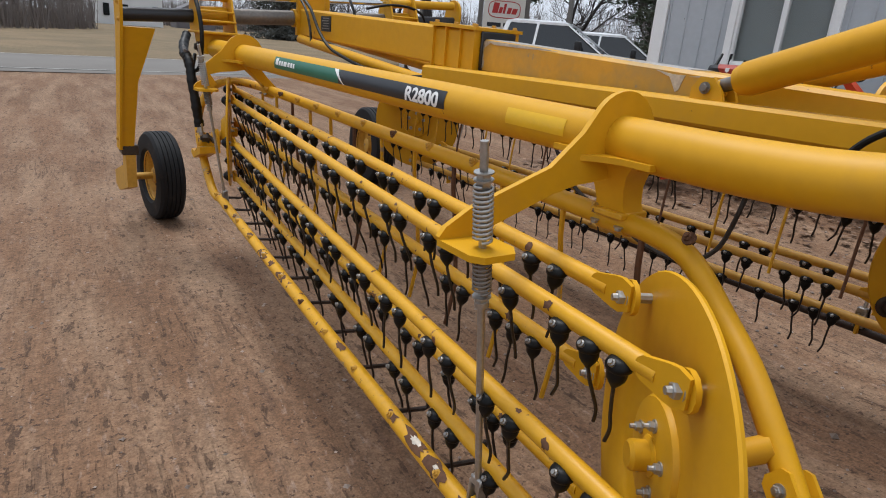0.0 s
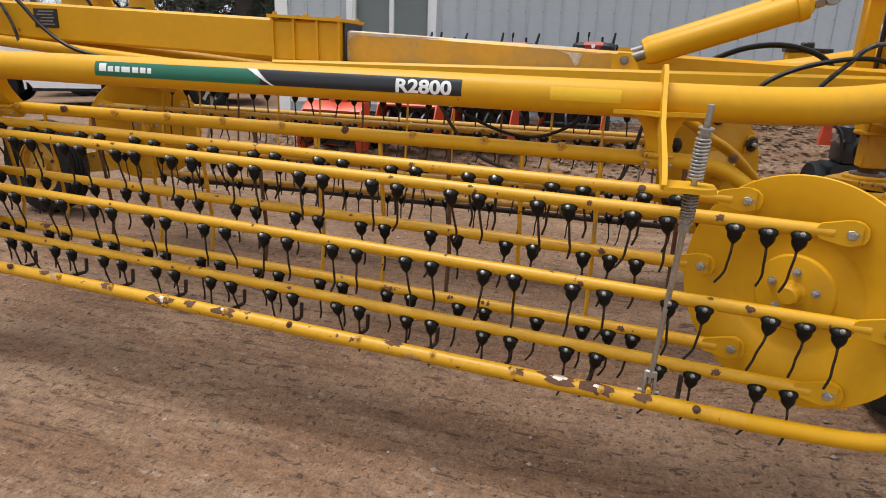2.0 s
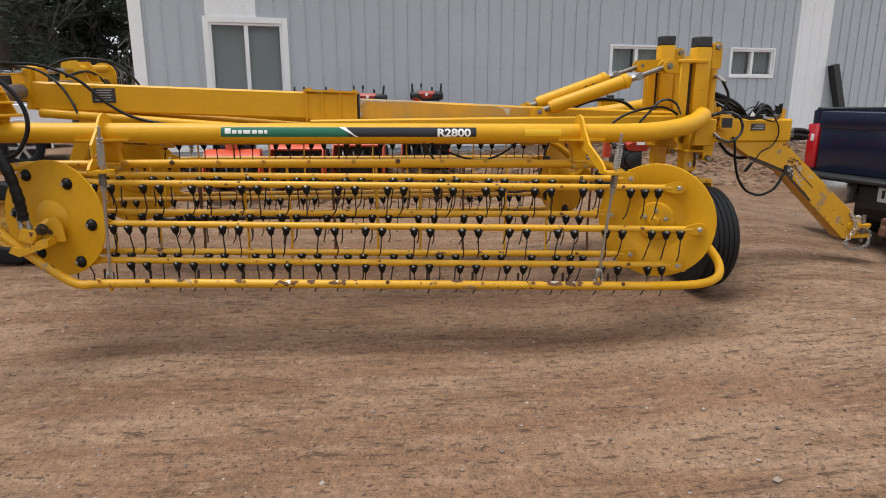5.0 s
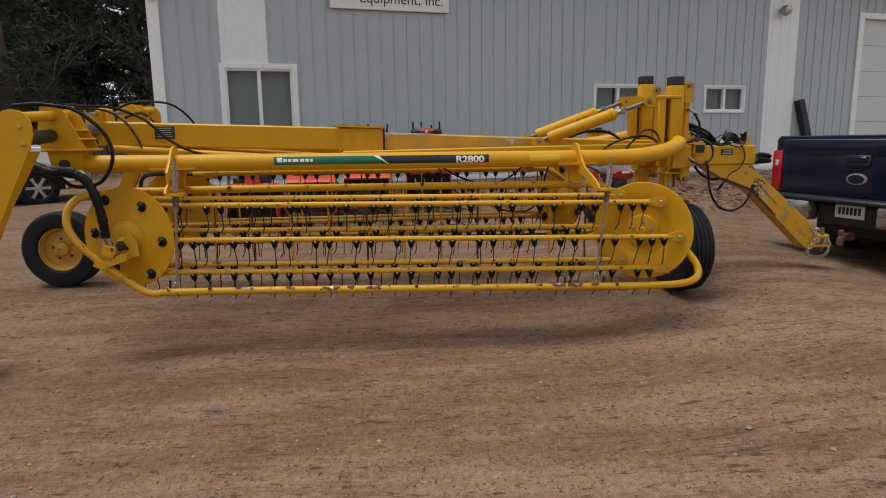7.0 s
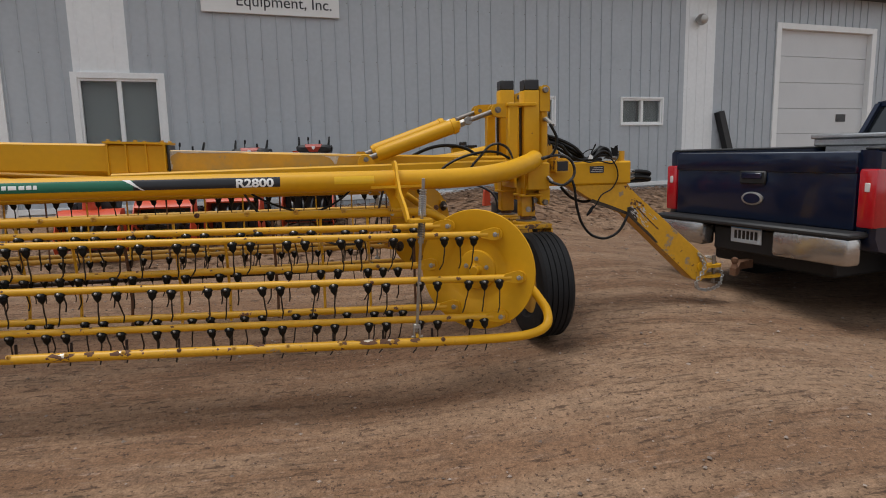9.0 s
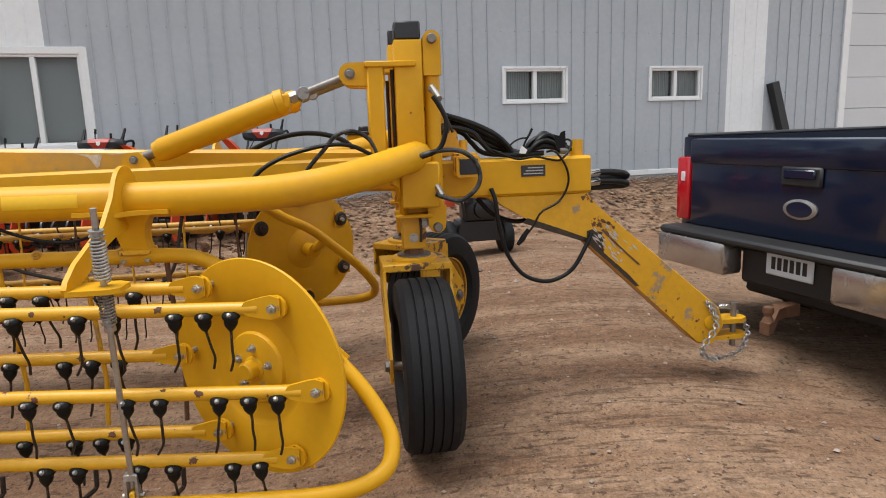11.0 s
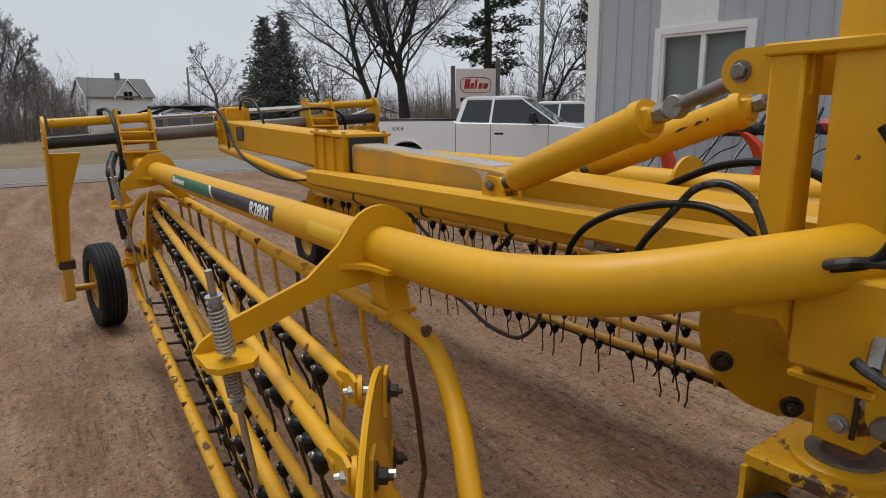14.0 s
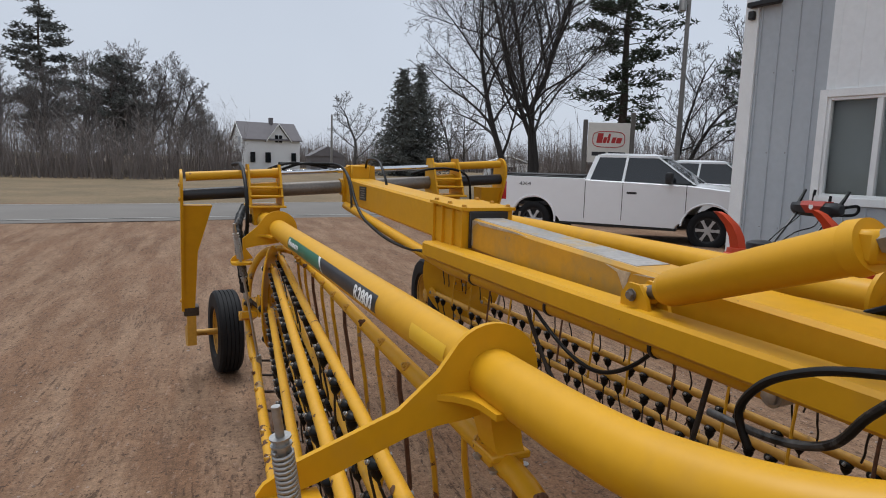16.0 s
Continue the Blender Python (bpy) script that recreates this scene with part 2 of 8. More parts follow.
def glass_mat(name, tint=(0.03, 0.035, 0.04), rough=0.03):
    m = bpy.data.materials.new(name)
    m.use_nodes = True
    b = m.node_tree.nodes["Principled BSDF"]
    b.inputs["Base Color"].default_value = (*tint, 1)
    b.inputs["Roughness"].default_value = rough
    sock(b, "Transmission Weight", "Transmission").default_value = 1.0
    b.inputs["IOR"].default_value = 1.3
    return m


pane_glass = glass_mat("window_glass", (0.75, 0.78, 0.78))
car_glass = mat("dark_tinted_car_glass", (0.012, 0.015, 0.018), 0.05, vary=0.05, coat=0.5, rvary=0.02)


def ground_mat():
    """Packed reddish-brown dirt yard, then the far verge's dry grass; tyre ruts and pebbles in the relief."""
    m = bpy.data.materials.new("packed_dirt")
    m.use_nodes = True
    n, l = m.node_tree.nodes, m.node_tree.links
    b = n["Principled BSDF"]
    co = n.new("ShaderNodeTexCoord")

    def noise_tex(scale, detail=5, rough=0.6, vec=None):
        t = n.new("ShaderNodeTexNoise")
        t.inputs["Scale"].default_value, t.inputs["Detail"].default_value, t.inputs["Roughness"].default_value = scale, detail, rough
        l.new(vec or co.outputs["Object"], t.inputs["Vector"])
        return t.outputs["Fac"]

    def remap(v, a, c, lo=0.0, hi=1.0):
        r = n.new("ShaderNodeMapRange")
        for k, val in (("From Min", a), ("From Max", c), ("To Min", lo), ("To Max", hi)):
            r.inputs[k].default_value = val
        l.new(v, r.inputs[0])
        return r.outputs[0]

    def mix(f, a, c, kind="MIX"):
        x = n.new("ShaderNodeMixRGB")
        x.blend_type = kind
        for i, v in enumerate((f, a, c)):
            if hasattr(v, "is_linked"):
                l.new(v, x.inputs[i])
            elif isinstance(v, tuple):
                x.inputs[i].default_value = (*v, 1)
            else:
                x.inputs[i].default_value = v
        return x.outputs[0]

    turn = n.new("ShaderNodeMapping")
    turn.inputs["Rotation"].default_value = (0, 0, radians(-12))
    turn.inputs["Scale"].default_value = (1.0, 0.16, 1.0)
    l.new(co.outputs["Object"], turn.inputs[0])
    streak = noise_tex(3.2, 6, 0.6, turn.outputs[0])
    streak2 = noise_tex(14, 5, 0.65, turn.outputs[0])
    big = noise_tex(0.5, 4)
    mid = noise_tex(5, 6)
    grain = noise_tex(90, 4, 0.7)
    col = mix(remap(big, 0.35, 0.65), (0.212, 0.120, 0.069), (0.168, 0.094, 0.053))
    col = mix(remap(streak, 0.42, 0.62), col, (0.268, 0.171, 0.107))
    col = mix(remap(mid, 0.54, 0.74, 0, 0.4), col, (0.125, 0.080, 0.053))
    col = mix(remap(streak2, 0.56, 0.74, 0, 0.5), col, (0.085, 0.053, 0.039))
    fineturn = n.new("ShaderNodeMapping")
    fineturn.inputs["Rotation"].default_value = (0, 0, radians(8))
    fineturn.inputs["Scale"].default_value = (1.0, 0.28, 1.0)
    l.new(co.outputs["Object"], fineturn.inputs[0])
    scratch = noise_tex(26, 4, 0.65, fineturn.outputs[0])
    clod = noise_tex(38, 3, 0.6)
    col = mix(remap(scratch, 0.59, 0.65, 0, 0.8), col, (0.070, 0.041, 0.026))
    col = mix(remap(scratch, 0.40, 0.30, 0, 0.55), col, (0.33, 0.235, 0.18))
    col = mix(remap(clod, 0.605, 0.65, 0, 0.85), col, (0.070, 0.041, 0.028))
    gturn = n.new("ShaderNodeMapping")
    gturn.inputs["Rotation"].default_value = (0, 0, radians(-9))
    gturn.inputs["Scale"].default_value = (1.0, 0.075, 1.0)
    l.new(co.outputs["Object"], gturn.inputs[0])
    groove = noise_tex(42, 3, 0.55, gturn.outputs[0])
    where = noise_tex(0.9, 3, 0.5)
    gm = n.new("ShaderNodeMath")
    gm.operation = "MULTIPLY"
    l.new(remap(groove, 0.57, 0.61), gm.inputs[0])
    l.new(remap(where, 0.42, 0.64, 0.05, 0.5), gm.inputs[1])
    col = mix(gm.outputs[0], col, (0.075, 0.043, 0.027))
    col = mix(1.0, col, remap(noise_tex(24, 5, 0.7), 0.3, 0.7, 0.72, 1.26), "MULTIPLY")
    col = mix(1.0, col, remap(grain, 0.28, 0.72, 0.56, 1.30), "MULTIPLY")
    vor = n.new("ShaderNodeTexVoronoi")
    vor.inputs["Scale"].default_value = 55
    l.new(co.outputs["Object"], vor.inputs["Vector"])
    peb = remap(vor.outputs["Distance"], 0.12, 0.2, 1, 0)
    pick = remap(noise_tex(17, 2), 0.60, 0.64)
    pm = n.new("ShaderNodeMath")
    pm.operation = "MULTIPLY"
    l.new(peb, pm.inputs[0])
    l.new(pick, pm.inputs[1])
    col = mix(pm.outputs[0], col, (0.30, 0.24, 0.20))
    # the dry grass beyond the road, by the plan
    sp = n.new("ShaderNodeSeparateXYZ")
    l.new(co.outputs["Object"], sp.inputs[0])
    edge = n.new("ShaderNodeMath")
    edge.operation = "ADD"
    l.new(sp.outputs["Y"], edge.inputs[0])
    l.new(remap(noise_tex(0.8, 4), 0, 1, -1.2, 1.2), edge.inputs[1])
    grass_c = mix(remap(noise_tex(0.25, 4), 0.4, 0.6), (0.20, 0.145, 0.085), (0.15, 0.115, 0.068))
    grass_c = mix(1.0, grass_c, remap(noise_tex(9, 5), 0.2, 0.8, 0.65, 1.35), "MULTIPLY")
    col = mix(remap(edge.outputs[0], 25.2, 26.0), col, grass_c)
    l.new(col, b.inputs["Base Color"])
    b.inputs["Roughness"].default_value = 0.92
    sock(b, "Specular IOR Level", "Specular").default_value = 0.25
    bp = n.new("ShaderNodeBump")
    bp.inputs["Strength"].default_value, bp.inputs["Distance"].default_value = 1.0, 0.035
    h = mix(0.5, streak2, grain)
    h = mix(0.4, h, scratch)
    h = mix(0.3, h, clod)
    inv = n.new("ShaderNodeMath")
    inv.operation = "SUBTRACT"
    inv.inputs[0].default_value = 1.0
    l.new(gm.outputs[0], inv.inputs[1])
    h = mix(0.35, h, inv.outputs[0])
    h = mix(0.3, h, mid)
    h = mix(0.3, h, pm.outputs[0], "ADD")
    l.new(h, bp.inputs["Height"])
    l.new(bp.outputs[0], b.inputs["Normal"])
    return m


dirt_ground = ground_mat()


# ---- building blocks ----
def thing(name, label, category, m=None, group="", kind=""):
    ob = new(name)
    ob.empty_display_size = 0.2
    if m is not None:
        ob.matrix_world = m
    return tagged(ob, label, category, group, kind)


def mesh_of(bm, materials, smooth=None):
    me = bpy.data.meshes.new("mesh")
    bmesh.ops.recalc_face_normals(bm, faces=bm.faces)
    bm.to_mesh(me)
    bm.free()
    for m in materials if isinstance(materials, (list, tuple)) else [materials]:
        me.materials.append(m)
    if smooth is not None:
        me.shade_smooth()
        me.set_sharp_from_angle(angle=radians(smooth))
    return me


def part(name, bm, material, parent, label="", smooth=40, m=None):
    ob = new(name, mesh_of(bm, material, smooth))
    if parent is not None:
        ob.parent = parent
    if m is not None:
        ob.matrix_basis = m
    if label:
        ob["label"] = label
    return ob


def pieces(name, bm, material, parent, label="", smooth=40):
    """Each separate piece of bm as a part of its own."""
    left = set(bm.verts)
    while left:
        stack, island = [left.pop()], []
        while stack:
            v = stack.pop()
            island.append(v)
            for e in v.link_edges:
                w = e.other_vert(v)
                if w in left:
                    left.remove(w)
                    stack.append(w)
        one = bmesh.new()
        new_v = {v: one.verts.new(v.co) for v in island}
        for f in {f for v in island for f in v.link_faces}:
            one.faces.new([new_v[v] for v in f.verts])
        part(name, one, material, parent, label, smooth)
    bm.free()


def share(name, me, parent, m, label=""):
    ob = new(name, me)
    ob.parent = parent
    ob.matrix_basis = m
    if label:
        ob["label"] = label
    return ob


def V3(p):
    return Vector(p)


def box(bm, lo, hi, bevel=0.004, m=None, seg=1, mi=0):
    lo, hi = V3(lo), V3(hi)
    r = bmesh.ops.create_cube(bm, size=1.0)
    vs = r["verts"]
    mid, size = (lo + hi) / 2, hi - lo
    for v in vs:
        v.co = Vector((v.co.x * size.x, v.co.y * size.y, v.co.z * size.z)) + mid
    faces = list({f for v in vs for f in v.link_faces})
    for f in faces:
        f.material_index = mi
    out = vs
    if bevel:
        es = list({e for v in vs for e in v.link_edges})
        b = bmesh.ops.bevel(bm, geom=es, offset=min(bevel, 0.45 * min(abs(size.x), abs(size.y), abs(size.z))), segments=seg, affect="EDGES", profile=0.5)
        out = list({v for f in b["faces"] for v in f.verts} | {v for v in vs if v.is_valid})
    if m is not None:
        bmesh.ops.transform(bm, matrix=m, verts=out)
    return out


def rings(bm, ring_list, closed=True, caps=True, mi=0):
    """Skin a list of rings of points."""
    rows = [[bm.verts.new(p) for p in r] for r in ring_list]
    n = len(rows[0])
    for a, b in zip(rows, rows[1:]):
        for i in range(n if closed else n - 1):
            j = (i + 1) % n
            f = bm.faces.new((a[i], a[j], b[j], b[i]))
            f.material_index = mi
    if caps:
        for r in (rows[0], rows[-1]):
            try:
                bm.faces.new(r).material_index = mi
            except ValueError:
                pass
    return rows


def sweep(bm, pts, radius, seg=12, mi=0, caps=True):
    """A round bar or pipe along points; radius may be one number or one per point."""
    pts = [V3(p) for p in pts]
    rad = radius if isinstance(radius, (list, tuple)) else [radius] * len(pts)
    ring_list, side = [], None
    for i, p in enumerate(pts):
        d = (pts[min(i + 1, len(pts) - 1)] - pts[max(i - 1, 0)]).normalized()
        if side is None:
            side = d.orthogonal().normalized()
        side = (side - d * side.dot(d)).normalized()
        up = d.cross(side)
        ring_list.append([p + rad[i] * (math.cos(2 * math.pi * k / seg) * side + math.sin(2 * math.pi * k / seg) * up) for k in range(seg)])
    return rings(bm, ring_list, True, caps, mi)


def smooth_path(pts, steps=6):
    """Catmull-Rom through points."""
    pts = [V3(p) for p in pts]
    out = []
    for i in range(len(pts) - 1):
        a, b, c, d = pts[max(i - 1, 0)], pts[i], pts[i + 1], pts[min(i + 2, len(pts) - 1)]
        for k in range(steps):
            t = k / steps
            out.append(0.5 * ((2 * b) + (c - a) * t + (2 * a - 5 * b + 4 * c - d) * t * t + (3 * b - a - 3 * c + d) * t ** 3))
    return out + [pts[-1]]


def rod(bm, a, b, r, seg=12, mi=0):
    return sweep(bm, [a, b], r, seg, mi)


def turned(bm, origin, axis, profile, seg=32, mi=0, caps=True):
    """A turned form: profile is (distance along axis, radius)."""
    o, ax = V3(origin), V3(axis).normalized()
    s = ax.orthogonal().normalized()
    u = ax.cross(s)
    return rings(bm, [[o + ax * h + r * (math.cos(2 * math.pi * k / seg) * s + math.sin(2 * math.pi * k / seg) * u) for k in range(seg)] for h, r in profile], True, caps, mi)


def slab(bm, outline, origin, ax, ay, thick, mi=0):
    """A plate: a 2-D outline in the plane of ax and ay at origin, with thickness centred on it."""
    o, ax, ay = V3(origin), V3(ax).normalized(), V3(ay).normalized()
    n = ax.cross(ay).normalized() * thick / 2
    return rings(bm, [[o + ax * p[0] + ay * p[1] + s * n for p in outline] for s in (-1, 1)], True, True, mi)


def arc(cx, cy, r, a0, a1, n=8):
    return [(cx + r * math.cos(radians(a0 + (a1 - a0) * i / n)), cy + r * math.sin(radians(a0 + (a1 - a0) * i / n))) for i in range(n + 1)]


def hexbolt(bm, p, axis, r=0.014, h=0.012, stud=0.0, mi=0):
    ax = V3(axis).normalized()
    turned(bm, p, ax, [(0, r * 1.35), (0.003, r * 1.35)], 12, mi)
    turned(bm, V3(p) + ax * 0.003, ax, [(0, r), (h * 0.85, r), (h, r * 0.85)], 6, mi)
    if stud:
        turned(bm, V3(p) + ax * (h + 0.003), ax, [(0, r * 0.55), (stud, r * 0.5)], 8, mi)


def coil(bm, a, b, r, wire, turns, seg=6, per=10):
    a, b = V3(a), V3(b)
    d = (b - a)
    ax = d.normalized()
    s = ax.orthogonal().normalized()
    u = ax.cross(s)
    n = int(turns * per)
    sweep(bm, [a + d * i / n + r * (math.cos(2 * math.pi * i / per) * s + math.sin(2 * math.pi * i / per) * u) for i in range(n + 1)], wire, seg)


# ---- ground ----
def soft_step(x, a, b):
    t = min(max((x - a) / (b - a), 0.0), 1.0)
    return t * t * (3 - 2 * t)


WALL_A = radians(14.5)
WN, WT = Vector((math.cos(WALL_A), math.sin(WALL_A), 0)), Vector((-math.sin(WALL_A), math.cos(WALL_A), 0))
WALL_D = 8.01


def lie(x, y):
    """Height of the yard: it rises a little towards the truck and the building, with a bank along the wall."""
    z = 0.055 * (min(max(x, -3), 3.2) - 0.75) + 0.012 * (min(max(x, 3.2), 14) - 3.2)
    z += 0.20 * soft_step(1.3 - y, 0.0, 2.6) - 0.17 * soft_step(-1.1 - y, 0.0, 1.8)
    z += soft_step(y, 2.8, 5.4) * (0.116 * soft_step(x, 0.8, 2.6) - 0.068)
    z += 0.06 * math.exp(-((x - 1.8) ** 2 + (y + 0.1) ** 2) / 1.1)
    d, v = WN.x * x + WN.y * y, WT.x * x + WT.y * y
    z += 0.42 * soft_step(d, 5.0, 7.3) * soft_step(4.5 - v, 0, 2.4)
    z *= 1 - soft_step(y, 9, 18) * 0.8
    return z


def axis_lines(lo, hi, fine_lo, fine_hi, fine, grow):
    out, step, p = [fine_lo], fine, fine_lo
    while p < fine_hi:
        p += fine
        out.append(p)
    s = fine
    while p < hi:
        s *= grow
        p += s
        out.append(min(p, hi))
    s, p, left = fine, fine_lo, []
    while p > lo:
        s *= grow
        p -= s
        left.append(max(p, lo))
    return left[::-1] + out


def build_ground():
    xs = axis_lines(-600, 900, -4.5, 9.5, 0.16, 1.25)
    ys = axis_lines(-500, 1500, -7, 8, 0.16, 1.22)
    verts = []
    for y in ys:
        for x in xs:
            near = 1 if (-5 < x < 10 and -8 < y < 16) else 0
            bump = near * (0.012 * noise.noise(Vector((x * 1.1, y * 0.35, 0))) + 0.006 * noise.noise(Vector((x * 4, y * 1.3, 3))))
            verts.append((x, y, lie(x, y) + bump))
    w = len(xs)
    faces = [(j * w + i, j * w + i + 1, (j + 1) * w + i + 1, (j + 1) * w + i) for j in range(len(ys) - 1) for i in range(w - 1)]
    me = bpy.data.meshes.new("ground")
    me.from_pydata(verts, [], faces)
    me.materials.append(dirt_ground)
    me.shade_smooth()
    tagged(new("ground", me), "packed brown dirt yard with tyre tracks", "ground", kind="structure")


build_ground()


def build_road():
    bm = bmesh.new()
    pts = [(-400, 21.3), (-60, 21.3), (-20, 21.3), (-5, 21.5), (5, 22.2), (15, 23.2), (40, 26), (120, 37), (500, 92)]
    rows = []
    for x, y in pts:
        rows.append([(x, y - 3.2, lie(x, y - 3.2) + 0.0), (x, y - 3.1, lie(x, y - 3.1) + 0.045), (x, y, lie(x, y) + 0.09), (x, y + 3.1, lie(x, y + 3.1) + 0.045), (x, y + 3.2, lie(x, y + 3.2))])
    rings(bm, rows, closed=False, caps=False)
    road = part("road", bm, asphalt, None, smooth=60)
    tagged(road, "grey asphalt country road", "road", kind="structure")
    for off in (-2.85, 2.85):
        bm = bmesh.new()
        rings(bm, [[(x, y + off - 0.06, lie(x, y) + 0.06), (x, y + off + 0.06, lie(x, y) + 0.06)] for x, y in pts], closed=False, caps=False)
        part("edge_line", bm, faded_line, road, "faded white edge line")


build_road()


# ---- the metal building ----
def BW(d, v, z):
    return WN * d + WT * v + Vector((0, 0, z))


WALL_M = Matrix(((WT.x, WN.x, 0, 0), (WT.y, WN.y, 0, 0), (0, 0, 1, 0), (0, 0, 0, 1)))  # x: along the wall, y: into it, z: up


def build_building():
    base, top = 0.55, 4.75
    left, right = 4.31, -15.5
    holes = [(2.16, 3.29, 1.47, 2.65), (-4.47, -3.43, 1.91, 2.43), (-6.93, -5.95, 1.91, 2.43), (-12.80, -9.92, 0.55, 3.93)]
    bld = thing("wall_front", "grey ribbed metal siding with white trim", "wall", WALL_M, kind="structure")
    vs = sorted({left, right, *[h[0] for h in holes], *[h[1] for h in holes], 2.57, 3.55, -7.45, -8.22})
    # wall in pieces between the openings
    for a, b in zip(vs, vs[1:]):
        mid = (a + b) / 2
        cuts = [(base, top)]
        for h in holes:
            if h[0] < mid < h[1]:
                nxt = []
                for lo, hi in cuts:
                    if h[2] > lo + 0.01:
                        nxt.append((lo, h[2]))
                    if h[3] < hi - 0.01:
                        nxt.append((h[3], hi))
                cuts = nxt
        for lo, hi in cuts:
            white = (2.57 < mid < 3.55 and lo > 2.5) or -8.22 < mid < -7.45
            rib = 0.005 if white else 0.016
            bm = bmesh.new()
            box(bm, (a, WALL_D, lo), (b, WALL_D + 0.16, hi), 0)
            # one narrow standing rib each 0.23 m
            n0 = math.ceil(a / 0.2286)
            n1 = math.floor(b / 0.2286)
            for i in range(n0, n1 + 1):
                c = i * 0.2286
                if a + 0.02 < c < b - 0.02:
                    rings(bm, [[(c - 0.010, WALL_D + 0.001, z), (c - 0.007, WALL_D - rib, z), (c + 0.007, WALL_D - rib, z), (c + 0.010, WALL_D + 0.001, z)] for z in (lo, hi)], closed=True, caps=True)
            part("siding_panel", bm, siding_white if white else siding_grey, bld, smooth=25)
    # screws
    bm = bmesh.new()
    for z in (1.1, 2.0, 2.95, 3.85):
        for i in range(math.ceil(right / 0.2286), math.floor(left / 0.2286) + 1):
            c = i * 0.2286 + 0.026
            if 2.5 < c < 3.5 or -8.25 < c < -7.4:
                continue
            if not any(h[0] - 0.1 < c < h[1] + 0.1 and h[2] - 0.1 < z < h[3] + 0.1 for h in holes):
                turned(bm, (c, WALL_D, z), (0, -1, 0), [(0, 0.0085), (0.006, 0.0065)], 6)
    tagged(part("siding_screw", bm, worn_zinc, bld), kind="stuff")
    bm = bmesh.new()
    box(bm, (left - 0.16, WALL_D - 0.03, base), (left + 0.012, WALL_D + 0.2, top), 0.004)
    part("corner_trim", bm, trim_white, bld, "white metal corner trim")
    bm = bmesh.new()
    box(bm, (right, WALL_D - 0.026, 0.72), (left - 0.16, WALL_D - 0.002, 0.80), 0.003)
    part("base_trim", bm, trim_white, bld)
    # end wall and roof edge
    bm = bmesh.new()
    box(bm, (left - 0.15, WALL_D + 0.2, base), (left, WALL_D + 14, top), 0)
    part("side_wall", bm, siding_grey, bld)
    bm = bmesh.new()
    slab(bm, [(right, top - 0.15), (left + 0.4, top - 0.15), (left + 0.4, top + 0.1), (right + 2, top + 0.12), (right, top)], (0, WALL_D + 6.9, 0), (1, 0, 0), (0, 0, 1), 14.6)
    part("eave", bm, roof_dark, bld)
    bm = bmesh.new()
    box(bm, (left - 0.45, WALL_D - 0.12, 3.74), (left - 0.05, WALL_D - 0.03, 3.80), 0.01)
    box(bm, (left - 0.13, WALL_D - 0.10, 3.60), (left - 0.06, WALL_D - 0.03, 3.70), 0.01)
    part("gutter_bracket", bm, car_black, bld)
    bm = bmesh.new()
    box(bm, (right - 0.15, WALL_D, base), (right, WALL_D + 14, top), 0)
    part("far_side_wall", bm, siding_grey, bld)

    def window(num, a, b, lo, hi, trim, curtains):
        w = thing(f"window_{num}", "white framed sliding window", "window", WALL_M, kind="structure")
        bm = bmesh.new()
        for p, q in (((a - trim, lo - trim), (a, hi + trim)), ((b, lo - trim), (b + trim, hi + trim)), ((a, hi), (b, hi + trim)), ((a, lo - trim), (b, lo))):
            box(bm, (p[0], WALL_D - 0.035, p[1]), (q[0], WALL_D + 0.01, q[1]), 0.003)
        part("window_trim", bm, trim_white, w)
        bm = bmesh.new()
        f = 0.035
        mid = (a + b) / 2
        for p, q in (((a, lo), (a + f, hi)), ((b - f, lo), (b, hi)), ((a + f, hi - f), (b - f, hi)), ((a + f, lo), (b - f, lo + f)), ((mid - 0.03, lo + f), (mid + 0.03, hi - f))):
            box(bm, (p[0], WALL_D - 0.012, p[1]), (q[0], WALL_D + 0.07, q[1]), 0.004)
        part("window_frame", bm, trim_white, w)
        for s, (p, q) in enumerate(((a + f, mid - 0.03), (mid + 0.03, b - f))):
            bm = bmesh.new()
            box(bm, (p, WALL_D + 0.03 + s * 0.012, lo + f), (q, WALL_D + 0.036 + s * 0.012, hi - f), 0)
            g = part("pane", bm, pane_glass, w)
            g.visible_shadow = False
        # dark sheet behind the panes in place of the room's own shade
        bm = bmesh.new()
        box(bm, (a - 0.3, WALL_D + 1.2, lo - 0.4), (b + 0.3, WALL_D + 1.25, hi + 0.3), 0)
        part("unlit_room_sheet", bm, unlit_dark, w)
        if curtains:
            bm = bmesh.new()
            for c0, c1 in ((a, mid - 0.01), (mid + 0.04, b)):
                n = 40
                rings(bm, [[(c0 + (c1 - c0) * i / n, WALL_D + 0.13 + 0.010 * math.sin(i * 1.9), z) for i in range(n + 1)] for z in (lo, hi)], closed=False, caps=False)
            part("curtain", bm, curtain, w, "pale pleated curtain")
        else:
            bm = bmesh.new()
            box(bm, (a - 0.05, WALL_D + 0.14, lo - 0.1), (b + 0.05, WALL_D + 0.16, hi + 0.05), 0)
            part("blind", bm, curtain, w, "grey drawn blind")
        return w

    window(1, 2.20, 3.25, 1.51, 2.615, 0.085, False)
    window(2, -4.455, -3.445, 1.935, 2.41, 0.035, True)
    window(3, -6.915, -5.965, 1.935, 2.41, 0.035, True)
    # sectional door
    d = thing("door_1", "white sectional overhead garage door, closed", "door", WALL_M, kind="structure")
    for i in range(6):
        bm = bmesh.new()
        lo = 0.60 + i * 0.55
        box(bm, (-12.74, WALL_D + 0.08, lo), (-9.98, WALL_D + 0.12, min(lo + 0.545, 3.89)), 0.006)
